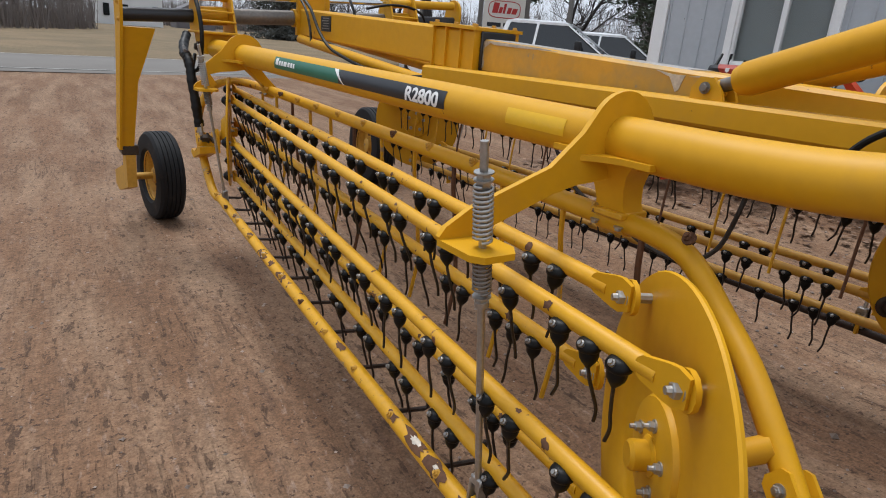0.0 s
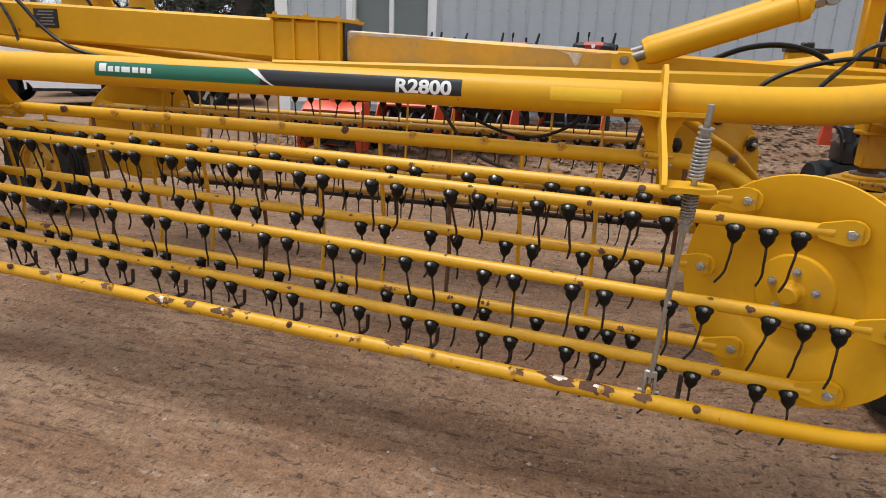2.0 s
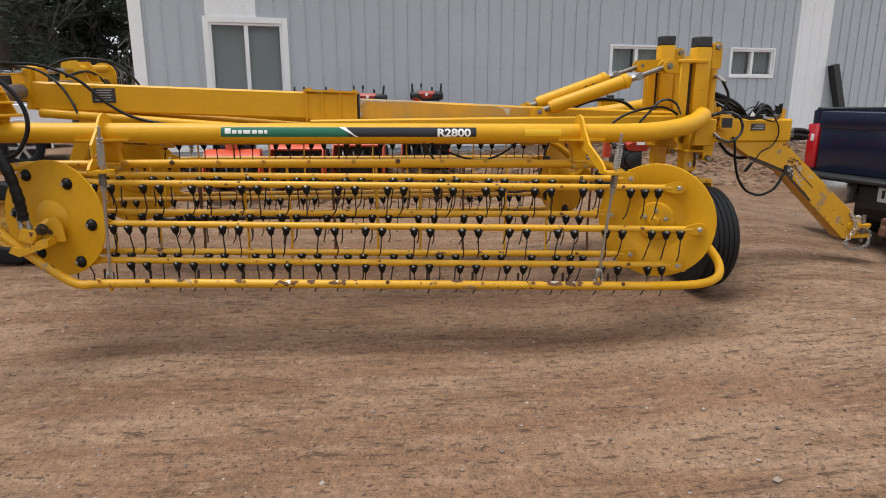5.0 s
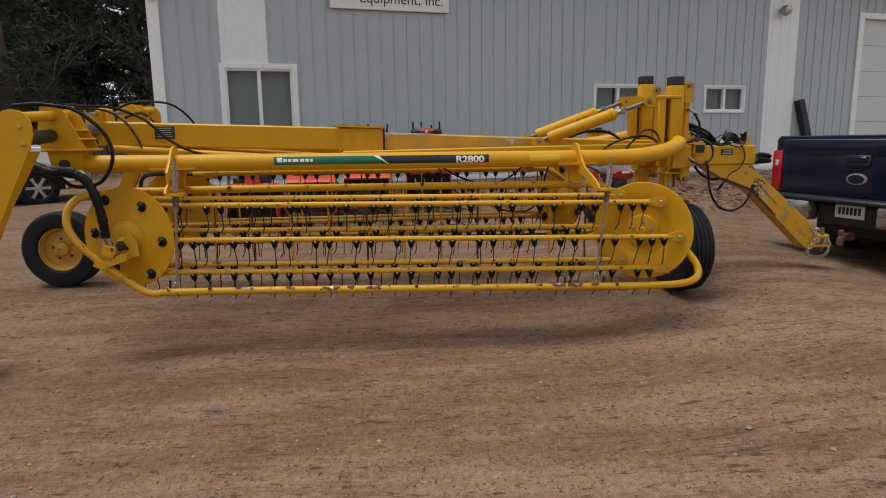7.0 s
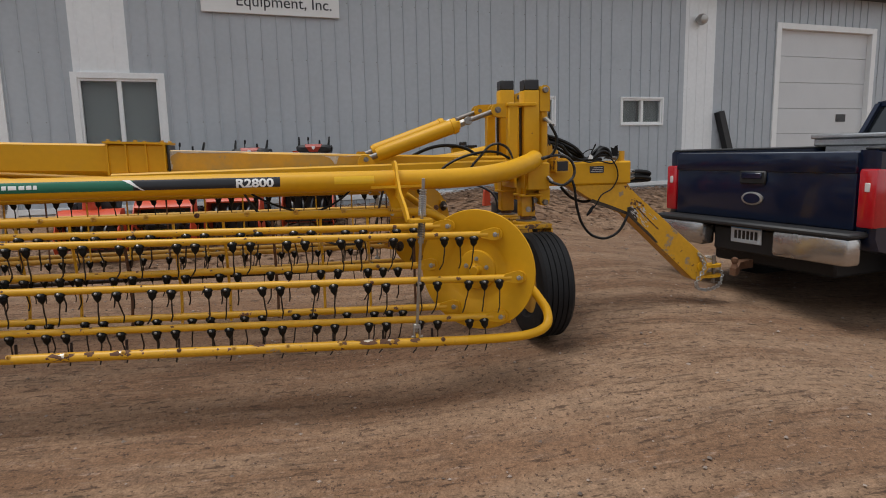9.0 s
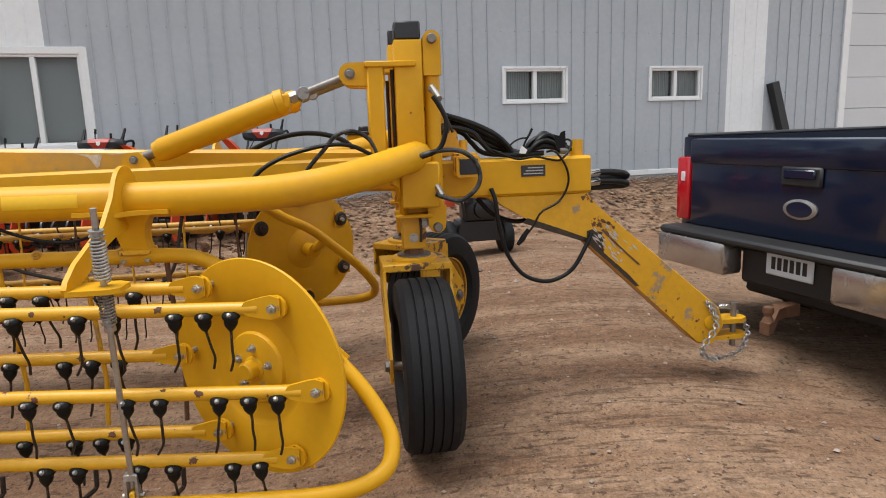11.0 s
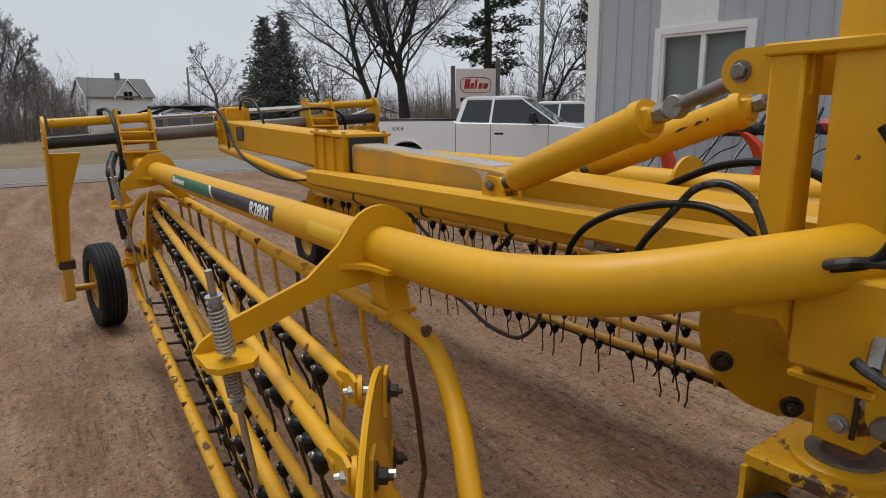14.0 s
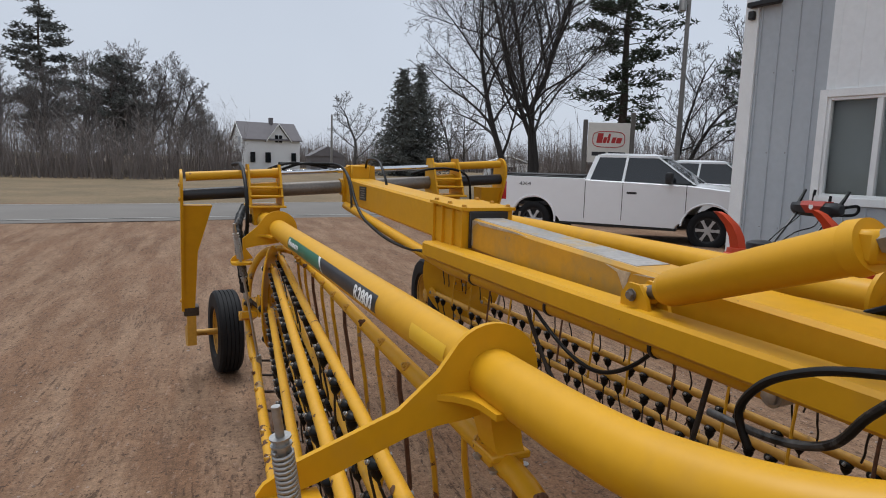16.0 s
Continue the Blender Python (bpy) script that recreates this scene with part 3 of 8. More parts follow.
        part("door_section", bm, door_white, d)
    bm = bmesh.new()
    for p, q in (((-12.88, 0.6), (-12.74, 4.01)), ((-9.98, 0.6), (-9.84, 4.01)), ((-12.74, 3.89), (-9.98, 4.01))):
        box(bm, (p[0], WALL_D - 0.04, p[1]), (q[0], WALL_D + 0.1, q[1]), 0.004)
    part("door_frame", bm, trim_white, d)
    bm = bmesh.new()
    box(bm, (-12.19, WALL_D + 0.066, 1.95), (-11.89, WALL_D + 0.082, 2.12), 0.004)
    part("door_window", bm, dark_plate, d, "small dark window")
    # sign with the readable words
    s = thing("building_sign", "white board sign with black lettering on the wall", "sign", WALL_M)
    bm = bmesh.new()
    box(bm, (-0.52, WALL_D - 0.06, 3.60), (1.54, WALL_D - 0.025, 4.35), 0.006)
    part("board", bm, white_decal, s)
    cu = bpy.data.curves.new("words", "FONT")
    cu.body, cu.size, cu.extrude, cu.align_x = "Equipment, Inc.", 0.235, 0.002, "CENTER"
    tx = new("lettering", cu)
    dg = bpy.context.evaluated_depsgraph_get()
    me = bpy.data.meshes.new_from_object(tx.evaluated_get(dg))
    bpy.data.objects.remove(tx)
    me.materials.clear()
    me.materials.append(black_decal)
    share("lettering", me, s, pose(0.32, WALL_D - 0.063, 3.71, 90, 0, 180))
    # wall lamp, leaning pipe, cap of a vent
    lamp = thing("wall_lamp", "small round grey lamp on the white wall band", "lamp", WALL_M)
    bm = bmesh.new()
    turned(bm, (-7.72, WALL_D - 0.02, 3.95), (0, -1, -0.1), [(0, 0.05), (0.04, 0.05), (0.08, 0.10), (0.14, 0.11), (0.2, 0.09), (0.22, 0.03)], 16)
    part("housing", bm, zinc, lamp)
    pl = thing("leaning_beam", "dark timber beam leaning on the wall", "beam", WALL_M)
    bm = bmesh.new()
    sweep(bm, [(-8.66, WALL_D - 0.16, 0.95), (-8.33, WALL_D - 0.07, 2.16)], 0.10, 4)
    part("timber", bm, car_black, pl, smooth=20)


build_building()


# ---- the twin basket rake ----
RA = radians(4.8)
RO = Vector((1.755, 0.02, 0))
RAKE_M = Matrix.Translation(RO) @ Matrix.Rotation(RA, 4, "Z")
RC, RS = math.cos(RA), math.sin(RA)
rake = thing("hay_rake", "yellow twin basket hay rake with chipped paint, folded for transport", "hay rake", RAKE_M)


def square_tube(bm, a, b, w, h, bevel=0.012, up=(0, 0, 1)):
    """A box beam from a to b, w wide and h high."""
    a, b = V3(a), V3(b)
    d = (b - a).normalized()
    side = d.cross(V3(up)).normalized()
    top = side.cross(d)
    c = bevel
    out = [(-w / 2 + c, -h / 2), (w / 2 - c, -h / 2), (w / 2, -h / 2 + c), (w / 2, h / 2 - c), (w / 2 - c, h / 2), (-w / 2 + c, h / 2), (-w / 2, h / 2 - c), (-w / 2, -h / 2 + c)]
    rings(bm, [[p + side * x + top * y for x, y in out] for p in (a, b)])


# one tine: rubber mount, clamp bolt and the spring wire
def tine_mesh(k):
    rnd = random.Random(40 + k)
    bm = bmesh.new()
    r = []
    for h, w in ((-0.004, 0.010), (-0.006, 0.0185), (-0.010, 0.0245), (-0.016, 0.0268), (-0.021, 0.0262), (-0.0245, 0.0235), (-0.0255, 0.0200), (-0.034, 0.0205), (-0.043, 0.0185), (-0.051, 0.0130), (-0.058, 0.0068), (-0.061, 0.0045)):
        r.append([(-0.015 + 0.90 * w * math.cos(2 * math.pi * i / 14), 1.0 * w * math.sin(2 * math.pi * i / 14), 1.06 * h + 0.0035 * math.cos(2 * math.pi * i / 14) * (w > 0.021)) for i in range(14)])
    rings(bm, r, mi=0)
    turned(bm, (-0.0355, 0, -0.0118), (-0.75, 0, 0.62), [(-0.004, 0.0075), (0.004, 0.0075), (0.006, 0.005), (0.009, 0.0045)], 8, 2)
    turned(bm, (0.0175, 0, -0.004), (1, 0, 0.1), [(0, 0.007), (0.009, 0.007)], 6, 2)
    lean, sway = rnd.uniform(-0.010, 0.014), rnd.uniform(-0.008, 0.010)
    kink = rnd.uniform(0.4, 1.2)
    wire = smooth_path([(-0.015, 0, -0.057), (-0.011 + lean * 0.2, sway * 0.2, -0.085), (0.0 + lean * 0.7, sway * 0.7 + 0.003, -0.125), (0.010 + lean, sway + 0.007 * kink, -0.160), (0.018 + lean, sway + 0.026 * kink, -0.196)], 3)
    sweep(bm, wire, 0.0041, 6, 1)
    return mesh_of(bm, [rubber, wire_mat, worn_zinc], 40)


TINES = [tine_mesh(k) for k in range(5)]
# the six bar seats on a disc: along it and up from its hub
SEATS = [(0.155, 0.258), (-0.127, 0.216), (-0.262, -0.026), (-0.155, -0.258), (0.127, -0.216), (0.262, 0.026)]
PAIRS = [(0.875, 0.290), (0.899, 0.2913), (0.764, 0.2863), (0.764, 0.288), (1.177, 0.287), (1.316, 0.284)]
TRIPLES = [(), (0.547, 0.630, 0.715), (0.419, 0.504, 0.588, 3.627, 3.719, 3.810), (0.50, 0.583), (0.952, 1.034, 1.119), (0.973, 1.057, 1.147)]
FAR_SEATS = [(0.30 * math.cos(radians(a)), 0.30 * math.sin(radians(a))) for a in (30, 90, 150, 210, 270, 330)]


def basket(side):
    """One basket with its tube. The near one lies along y; the far one is its mirror image, folded a little higher."""
    lift = 0.0 if side < 0 else 0.07
    near = side < 0
    seats = SEATS if near else FAR_SEATS

    def B(x, y, z):
        dx, dy = x - RO.x, y - RO.y
        u, v = dx * RC + dy * RS, -dx * RS + dy * RC
        return Vector((u, v, z)) if near else Vector((0.05 - u + 0.06 * (v - 0.56), v + 0.02, z + 0.06))

    def D(x, y, z):
        return B(x, y, z) - B(0, 0, 0)

    # main tube with its bend up to the post
    axis = [(-0.60, 4.45, 1.331), (-0.605, 3.9, 1.327), (-0.615, 2.4, 1.319), (-0.625, 0.98, 1.311), (-0.622, 0.62, 1.313), (-0.60, 0.45, 1.322), (-0.562, 0.30, 1.342), (-0.50, 0.19, 1.364), (-0.415, 0.10, 1.386), (-0.33, 0.03, 1.402), (-0.26, 0.0, 1.408), (-0.20, -0.02, 1.412)]
    flip = 1 if near else -1
    axis = [(u if near else 0.155 - u, v, z + lift) for u, v, z in axis]
    bm = bmesh.new()
    sweep(bm, smooth_path(axis, 6), 0.0595, 28)
    tube = part("main_tube", bm, yellow, rake, "long yellow round steel tube")

    def tube_at(y):
        f = (y - 0.98) / (3.9 - 0.98)
        u = -0.625 + 0.02 * f
        return Vector((u if near else 0.155 - u, y, 1.311 + 0.016 * f + lift))

    if near:
        def band(name, v0, v1, a0, a1, material, label, r=0.0608):
            bm = bmesh.new()
            rows = []
            for v in [v0 + (v1 - v0) * i / 8 for i in range(9)]:
                c = tube_at(v)
                rows.append([c + Vector((-r * math.cos(radians(a)), 0, r * math.sin(radians(a)))) for a in [a0 + (a1 - a0) * k / 8 for k in range(9)]])
            rings(bm, rows, closed=False, caps=False)
            return part(name, bm, material, tube, label)

        band("green_sticker", 2.445, 3.19, -18, 38, green_decal, "dark green sticker with a white maker's mark")
        band("black_sticker", 1.665, 2.445, -18, 38, black_decal, "black sticker with white model number")
        # white wedge between the two colours
        bm = bmesh.new()
        r = 0.0618
        rows = []
        for k in range(9):
            a = radians(-18 + 56 * k / 8)
            v0, v1 = 2.40 + 0.10 * k / 8, 2.385 + 0.075 * (k / 8) ** 0.8
            rows.append([tube_at(v) + Vector((-r * math.cos(a), 0, r * math.sin(a))) for v in (v0, v1)])
        rings(bm, rows, closed=False, caps=False)
        part("white_stripe", bm, white_decal, tube)
        # maker's mark as plain bars
        for i, (v, w, hgt) in enumerate(((3.150, 0.040, 30), (3.112, 0.032, 20), (3.080, 0.028, 20), (3.040, 0.046, 20), (2.995, 0.034, 20), (2.960, 0.032, 20), (2.930, 0.024, 20))):
            band("mark_bar", v - w / 2 + 0.003, v + w / 2 - 0.003, 0, hgt, white_decal, "", 0.0616)
        cu = bpy.data.curves.new("model", "FONT")
        cu.body, cu.size, cu.extrude, cu.offset = "R2800", 0.075, 0.0, 0.0026
        tx = new("lettering", cu)
        me = bpy.data.meshes.new_from_object(tx.evaluated_get(bpy.context.evaluated_depsgraph_get()))
        bpy.data.objects.remove(tx)
        fine = bmesh.new()
        fine.from_mesh(me)
        bmesh.ops.triangulate(fine, faces=fine.faces)
        for _ in range(2):
            bmesh.ops.subdivide_edges(fine, edges=[e for e in fine.edges if e.calc_length() > 0.009], cuts=1)
        bmesh.ops.triangulate(fine, faces=fine.faces)
        fine.to_mesh(me)
        fine.free()
        xs = [v.co.x for v in me.vertices]
        w = max(xs) - min(xs)
        for v in me.vertices:
            vv = 1.905 - (v.co.x - min(xs)) * 0.205 / w
            ang = radians(-14) + v.co.y * 0.86 / 0.0616
            c = tube_at(vv)
            v.co = c + Vector((-0.0626 * math.cos(ang), 0, 0.0626 * math.sin(ang)))
        me.materials.clear()
        me.materials.append(white_decal)
        ob = new("model_number", me)
        ob.parent = tube
        band("yellow_sticker", 1.13, 1.36, -12, 30, yellow_patch, "faded bright yellow sticker")

    # brackets on the tube: arm out to the spring rod, leg down to the frame pipe
    for y, rod_top, rod_bot, plate_z, leg in ((1.0, (0.573, 0.834, 1.335), (0.690, 0.885, 0.475), 1.125, (1.075, 0.955)), (3.865, (0.560, 3.72, 1.375), (0.700, 3.83, 0.47), 1.14, (0.985, 3.86))):
        c = tube_at(y)
        f = (rod_top[2] - plate_z) / (rod_top[2] - rod_bot[2])
        eye = B(*[rod_top[i] + (rod_bot[i] - rod_top[i]) * f for i in range(3)])
        out, nrm = Vector((-flip, 0, 0)), Vector((0, -1, 0))
        reach, aside = (eye - c).dot(out), (eye - c).dot(nrm)
        drop = plate_z + lift - c.z
        # arm: an upright plate in (out, up) across the tube
        bm = bmesh.new()
        outline = arc(0.0, 0.0, 0.116, 190, 42, 12) + [(0.13, 0.02), (0.22, -0.055), (reach - 0.02, drop + 0.055), (reach + 0.04, drop + 0.02), (reach + 0.055, drop + 0.0), (reach + 0.05, drop - 0.014), (reach + 0.02, drop - 0.018), (reach - 0.08, drop + 0.01), (0.20, -0.115), (0.13, -0.10), (0.06, -0.095), (0.0, -0.085)]
        slab(bm, outline, c, out, (0, 0, 1), 0.014)
        br = part("bracket_plate", bm, yellow, rake, "curved yellow bracket plate")
        # seat: a flat plate turned aside from the arm's end, which the rod goes through
        bm = bmesh.new()
        box_o = [(reach - 0.065, 0.0), (reach + 0.055, 0.0), (reach + 0.055, aside + 0.03), (reach + 0.035, aside + 0.055), (reach - 0.04, aside + 0.055), (reach - 0.065, aside + 0.02)]
        slab(bm, box_o, c + Vector((0, 0, drop - 0.012)), out, nrm, 0.014)
        part("spring_seat", bm, yellow, br)
        bm = bmesh.new()
        for s in (-1, 1):
            slab(bm, [(-0.02, s * 0.006), (0.135, s * 0.006), (0.105, s * 0.028), (0.083, s * 0.055), (0.072, s * 0.085), (0.068, s * 0.15), (-0.02, s * 0.15)], c + Vector((0, 0, -0.036)), out, nrm, 0.014)
        pieces("gusset", bm, yellow, br)
        # leg to the frame pipe
        foot = B(leg[0], leg[1], 1.115)
        bm = bmesh.new()
        a, bq = c + Vector((0, 0, -0.035)), foot + Vector((0, 0, 0.03))
        rings(bm, [[p + Vector((sx * wx, sy * wy, 0)) for sx, sy in ((-1, -1), (1, -1), (1, 1), (-1, 1))] for p, wx, wy in ((a, 0.045, 0.10), (a.lerp(bq, 0.12), 0.043, 0.080), (a.lerp(bq, 0.3), 0.040, 0.060), (a.lerp(bq, 0.55), 0.036, 0.047), (a.lerp(bq, 0.85), 0.034, 0.042), (bq, 0.034, 0.046))])
        part("hanger_leg", bm, yellow, br)
        bm = bmesh.new()
        turned(bm, foot - V3((0, 0.045, 0)), (0, 1, 0), [(0, 0.034), (0.09, 0.034)], 16)
        box(bm, foot + V3((-0.05, -0.05, 0.012)), foot + V3((0.05, 0.05, 0.03)), 0.004)
        part("pipe_clamp", bm, yellow_worn, br)
        bm = bmesh.new()
        for sx, sy in ((-1, -1), (1, -1), (1, 1), (-1, 1)):
            hexbolt(bm, foot + V3((sx * 0.038, sy * 0.038, -0.004)), (0, 0, -1), 0.009, 0.008)
        pieces("bolt", bm, zinc, br)
        # spring rod
        t0, b0 = B(*rod_top), B(*rod_bot)
        dr = (b0 - t0)
        sp = bmesh.new()
        sweep(sp, [t0, t0 + dr * 0.07], 0.0085, 10)
        sweep(sp, [t0 + dr * 0.06, t0 + dr * 0.45], 0.0085, 10)
        sweep(sp, [t0 + dr * 0.45, b0], 0.0085, 10)
        part("spring_rod", sp, zinc, rake, "threaded steel rod")
        for s0, s1, name in ((0.10, f - 0.012, "coil_spring"), (f + 0.025, 0.365, "coil_spring")):
            sp = bmesh.new()
            coil(sp, t0 + dr * s0, t0 + dr * s1, 0.0185, 0.0034 if s0 < 0.2 else 0.003, 12 if s0 < 0.2 else 9)
            part(name, sp, zinc if s0 < 0.2 else dull_steel, rake, "grey steel compression spring" if s0 < 0.2 else "dark compression spring", smooth=60)
        sp = bmesh.new()
        for s in (0.068, 0.085, 0.375):
            hexbolt(sp, t0 + dr * s, dr, 0.015, 0.016)
        turned(sp, t0 + dr * 0.39, dr, [(0, 0.016), (0.012, 0.016)], 12)
        pieces("nut", sp, zinc, rake)
        # clevis at the lower end and its lug on the pipe
        cl = bmesh.new()
        for s in (-1, 1):
            slab(cl, [(-0.014, 0.03), (0.014, 0.03), (0.018, -0.03), (0.010, -0.045), (-0.010, -0.045), (-0.018, -0.03)], b0 + V3((0, s * 0.016, 0)), (1, 0, 0), (0, 0, 1), 0.008)
        box(cl, b0 + V3((-0.014, -0.02, 0.02)), b0 + V3((0.014, 0.02, 0.045)), 0.004)
        rod(cl, b0 + V3((0, -0.032, -0.03)), b0 + V3((0, 0.032, -0.03)), 0.008, 10)
        pieces("clevis", cl, zinc, rake, "grey steel clevis")
        lg = bmesh.new()
        box(lg, b0 + V3((-0.018, -0.008, -0.075)), b0 + V3((0.018, 0.008, -0.012)), 0.004)
        part("lug", lg, yellow_worn, rake)

    # frame pipes: bottom pipe, right-hand loop, top pipe, left-hand loop
    bm = bmesh.new()
    loop = [(0.985, 4.02, 1.125), (0.99, 3.5, 1.13), (1.02, 2.2, 1.125), (1.06, 1.1, 1.118), (1.072, 0.88, 1.116), (1.070, 0.77, 1.107), (1.073, 0.70, 1.075), (1.055, 0.60, 1.005), (1.018, 0.50, 0.95), (0.985, 0.42, 0.89), (0.955, 0.335, 0.81), (0.905, 0.22, 0.70), (0.855, 0.14, 0.60), (0.80, 0.10, 0.52), (0.735, 0.13, 0.45), (0.685, 0.28, 0.418), (0.676, 0.6, 0.412)]
    sweep(bm, smooth_path([B(*p) for p in loop], 5), 0.0265, 16)
    part("frame_pipe", bm, yellow, rake, "bent yellow frame pipe")
    bm = bmesh.new()
    low = [(0.676, 0.6, 0.412), (0.674, 1.8, 0.428), (0.676, 3.2, 0.446), (0.685, 3.86, 0.446)]
    rear_loop = [(-0.742, 4.02, 0.440), (-0.745, 4.090, 0.455), (-0.745, 4.184, 0.520), (-0.740, 4.342, 0.654), (-0.720, 4.500, 0.800), (-0.690, 4.570, 0.915), (-0.645, 4.583, 1.010), (-0.590, 4.545, 1.085), (-0.530, 4.470, 1.120), (-0.47, 4.33, 1.130), (-0.437, 4.18, 1.128), (-0.432, 4.05, 1.126)]
    rear_loop = [Vector(p) if near else Vector((0.05 - p[0] + 0.06 * (p[1] - 0.56), p[1] + 0.02, p[2] + 0.06)) for p in rear_loop]
    sweep(bm, smooth_path([B(*p) for p in low] + rear_loop, 5), 0.0262 if near else 0.018, 16)
    bp = part("bottom_pipe", bm, yellow_chipped if near else dark_brown, rake, "lower pipe with rubbed and rusted paint" if near else "dark brown lower pipe")
    # bolts and rusty weld spots on the pipes
    n = 12
    for i in range(n):
        for y, px_, pz, dirn, big in ((0.74 + i * 0.2855, 0.675, 0.404, (-0.75, 0, 0.66), 1.0), (0.72 + i * 0.278, 1.0, 1.126, (-0.8, 0, 0.6), 1.25)):
            xx, zz = (px_, pz + 0.0145 * y) if px_ < 0.9 else (1.02 + (2.2 - y) * 0.035, pz)
            b1 = bmesh.new()
            o = B(xx, y, zz) + D(*dirn).normalized() * 0.0245
            turned(b1, o, D(*dirn), [(-0.004, 0.013 * big), (0.0015, 0.013 * big), (0.002, 0.009 * big)], 12)
            hexbolt(b1, o, D(*dirn), 0.0085 * big, 0.007 * big, 0.005)
            part("pipe_bolt", b1, yellow_old if (i * 7) % 5 else rusty, rake)
    if near:
        wr = random.Random(77)

        def wear(name, centre, radius, y, ang, dy, da, material, parent, label="", proud=0.0008):
            """An irregular worn spot that lies on a round pipe."""
            bm = bmesh.new()
            k, rows = 16, []
            for f in (0.35, 1.0):
                row = []
                for q in range(k):
                    w = 2 * math.pi * q / k
                    j = f * (1.0 if f < 1 else wr.uniform(0.55, 1.25))
                    a = radians(ang + da * j * math.sin(w))
                    c = centre(y + dy * j * math.cos(w))
                    row.append(bm.verts.new(c + (D(-math.cos(a), 0, 0) + Vector((0, 0, math.sin(a)))) * (radius + proud)))
                rows.append(row)
            bm.faces.new(rows[0])
            for q in range(k):
                bm.faces.new((rows[0][q], rows[1][q], rows[1][(q + 1) % k], rows[0][(q + 1) % k]))
            return part(name, bm, material, parent, label)

        def low_pipe(y):
            return B(0.6745, y, 0.4065 + 0.0125 * y)

        for y, ang, dy, da, m_ in ((2.46, 40, 0.055, 60, rusty), (2.62, 50, 0.03, 40, rusty), (2.757, 30, 0.06, 75, rusty), (1.037, 45, 0.05, 60, rusty), (1.16, 60, 0.07, 45, rusty), (1.30, 50, 0.03, 35, rusty), (1.75, 70, 0.04, 30, rusty), (0.90, 50, 0.03, 40, rusty), (3.05, 65, 0.03, 35, rusty), (3.4, 60, 0.025, 30, rusty)):
            wear("worn_patch", low_pipe, 0.0262, y, ang, dy, da, m_, bp, "rusty patch where the paint has worn off")
        for y, ang, dy, da in ((2.46, 55, 0.014, 22), (2.757, 45, 0.020, 30), (1.16, 65, 0.028, 20), (1.04, 60, 0.010, 16)):
            wear("bare_spot", low_pipe, 0.0262, y, ang, dy, da, bare_bright, bp, "bright bare metal spot", 0.0016)
    # strippers: upright rods under the top pipe, short bent rods on the bottom pipe
    for i in range(n):
        y = 0.86 + i * 0.278
        st = bmesh.new()
        xt = 1.02 + (2.2 - y) * 0.035
        pts = [(xt, y, 1.12), (xt + 0.005, y, 1.02), (xt + 0.03, y, 0.86), (xt + 0.05, y, 0.66), (xt + 0.02, y, 0.50)]
        sweep(st, [B(*p) for p in (pts if near else pts[:4])], 0.0085 if near else 0.006, 6)
        part("stripper_rod", st, yellow_chipped if i % 3 else rusty, rake, "upright stripper rod with worn paint")
        if not near:
            continue
        y = 0.80 + i * 0.2855
        st = bmesh.new()
        z = 0.404 + 0.0145 * y
        run = 0.150 + 0.012 * math.sin(i * 2.3)
        pts = [(0.675, y, z - 0.012), (0.72, y - 0.004, z - 0.020), (0.675 + run - 0.012, y - 0.012, z - 0.026), (0.675 + run, y - 0.013, z - 0.020), (0.675 + run + 0.004, y - 0.014, z + 0.035)]
        sweep(st, [B(*p) for p in pts], 0.0078, 7)
        part("stripper_finger", st, dark_brown, rake, "dark bent stripper finger")

    # reel: six bars between two skewed discs
    u = Vector((0.433, 0.901, 0))
    rear_u = Vector((0.24, 0.971, 0)) if near else u
    nrm = Vector((0.901, -0.433, 0))
    cR, cL = Vector((0.808, 0.521, 0.790)), Vector((0.815, 4.17, 0.820))
    for k, (su, sz) in enumerate(seats):
        off = u * su + Vector((0, 0, sz))
        pr, pl = cR + off, cL + rear_u * su + Vector((0, 0, sz))
        # the bar stands off the discs
        a0 = pr - nrm * 0.03 + Vector((0, 0.05, 0))
        a1 = pl + nrm * 0.03 - Vector((0, 0.05, 0))
        bm = bmesh.new()
        sweep(bm, [B(*a0), B(*(a0 + (a1 - a0) * 0.5)), B(*a1)], 0.0205, 14)
        bar = part("tine_bar", bm, yellow_worn if near else yellow_old, rake, "yellow tube bar carrying black rubber-mounted tines")
        for end, sgn, c0 in ((pr, -1, a0), (pl, 1, a1)):
            eb = bmesh.new()
            o = end + nrm * sgn * 0.03
            e0 = B(*(c0 + Vector((0, -sgn * 0.035, 0))))
            # paddle along the bar and ear across it
            dirv = (B(*o) - e0).normalized()
            L = (B(*o) - e0).length
            slab(eb, arc(0.012, 0.0, 0.024, 270, 90, 8) + [(0.055, 0.034), (L - 0.01, 0.036), (L + 0.015, 0.027), (L + 0.015, -0.027), (L - 0.01, -0.036), (0.055, -0.034)], e0 + V3((-0.012, 0, 0.004)), dirv, (0, 0, 1), 0.010)
            un = D(*u).normalized()
            slab(eb, arc(0, 0, 0.037, 0, 330, 11), B(*(o + nrm * -sgn * 0.004)), un, (0, 0, 1), 0.010)
            part("bar_end", eb, yellow, bar)
            hb = bmesh.new()
            hexbolt(hb, B(*(o + nrm * sgn * 0.008)), D(*(nrm * sgn)), 0.015, 0.014, 0.01)
            rod(hb, B(*o), B(*(end - nrm * sgn * 0.05)), 0.011, 8)
            part("end_bolt", hb, zinc, bar)
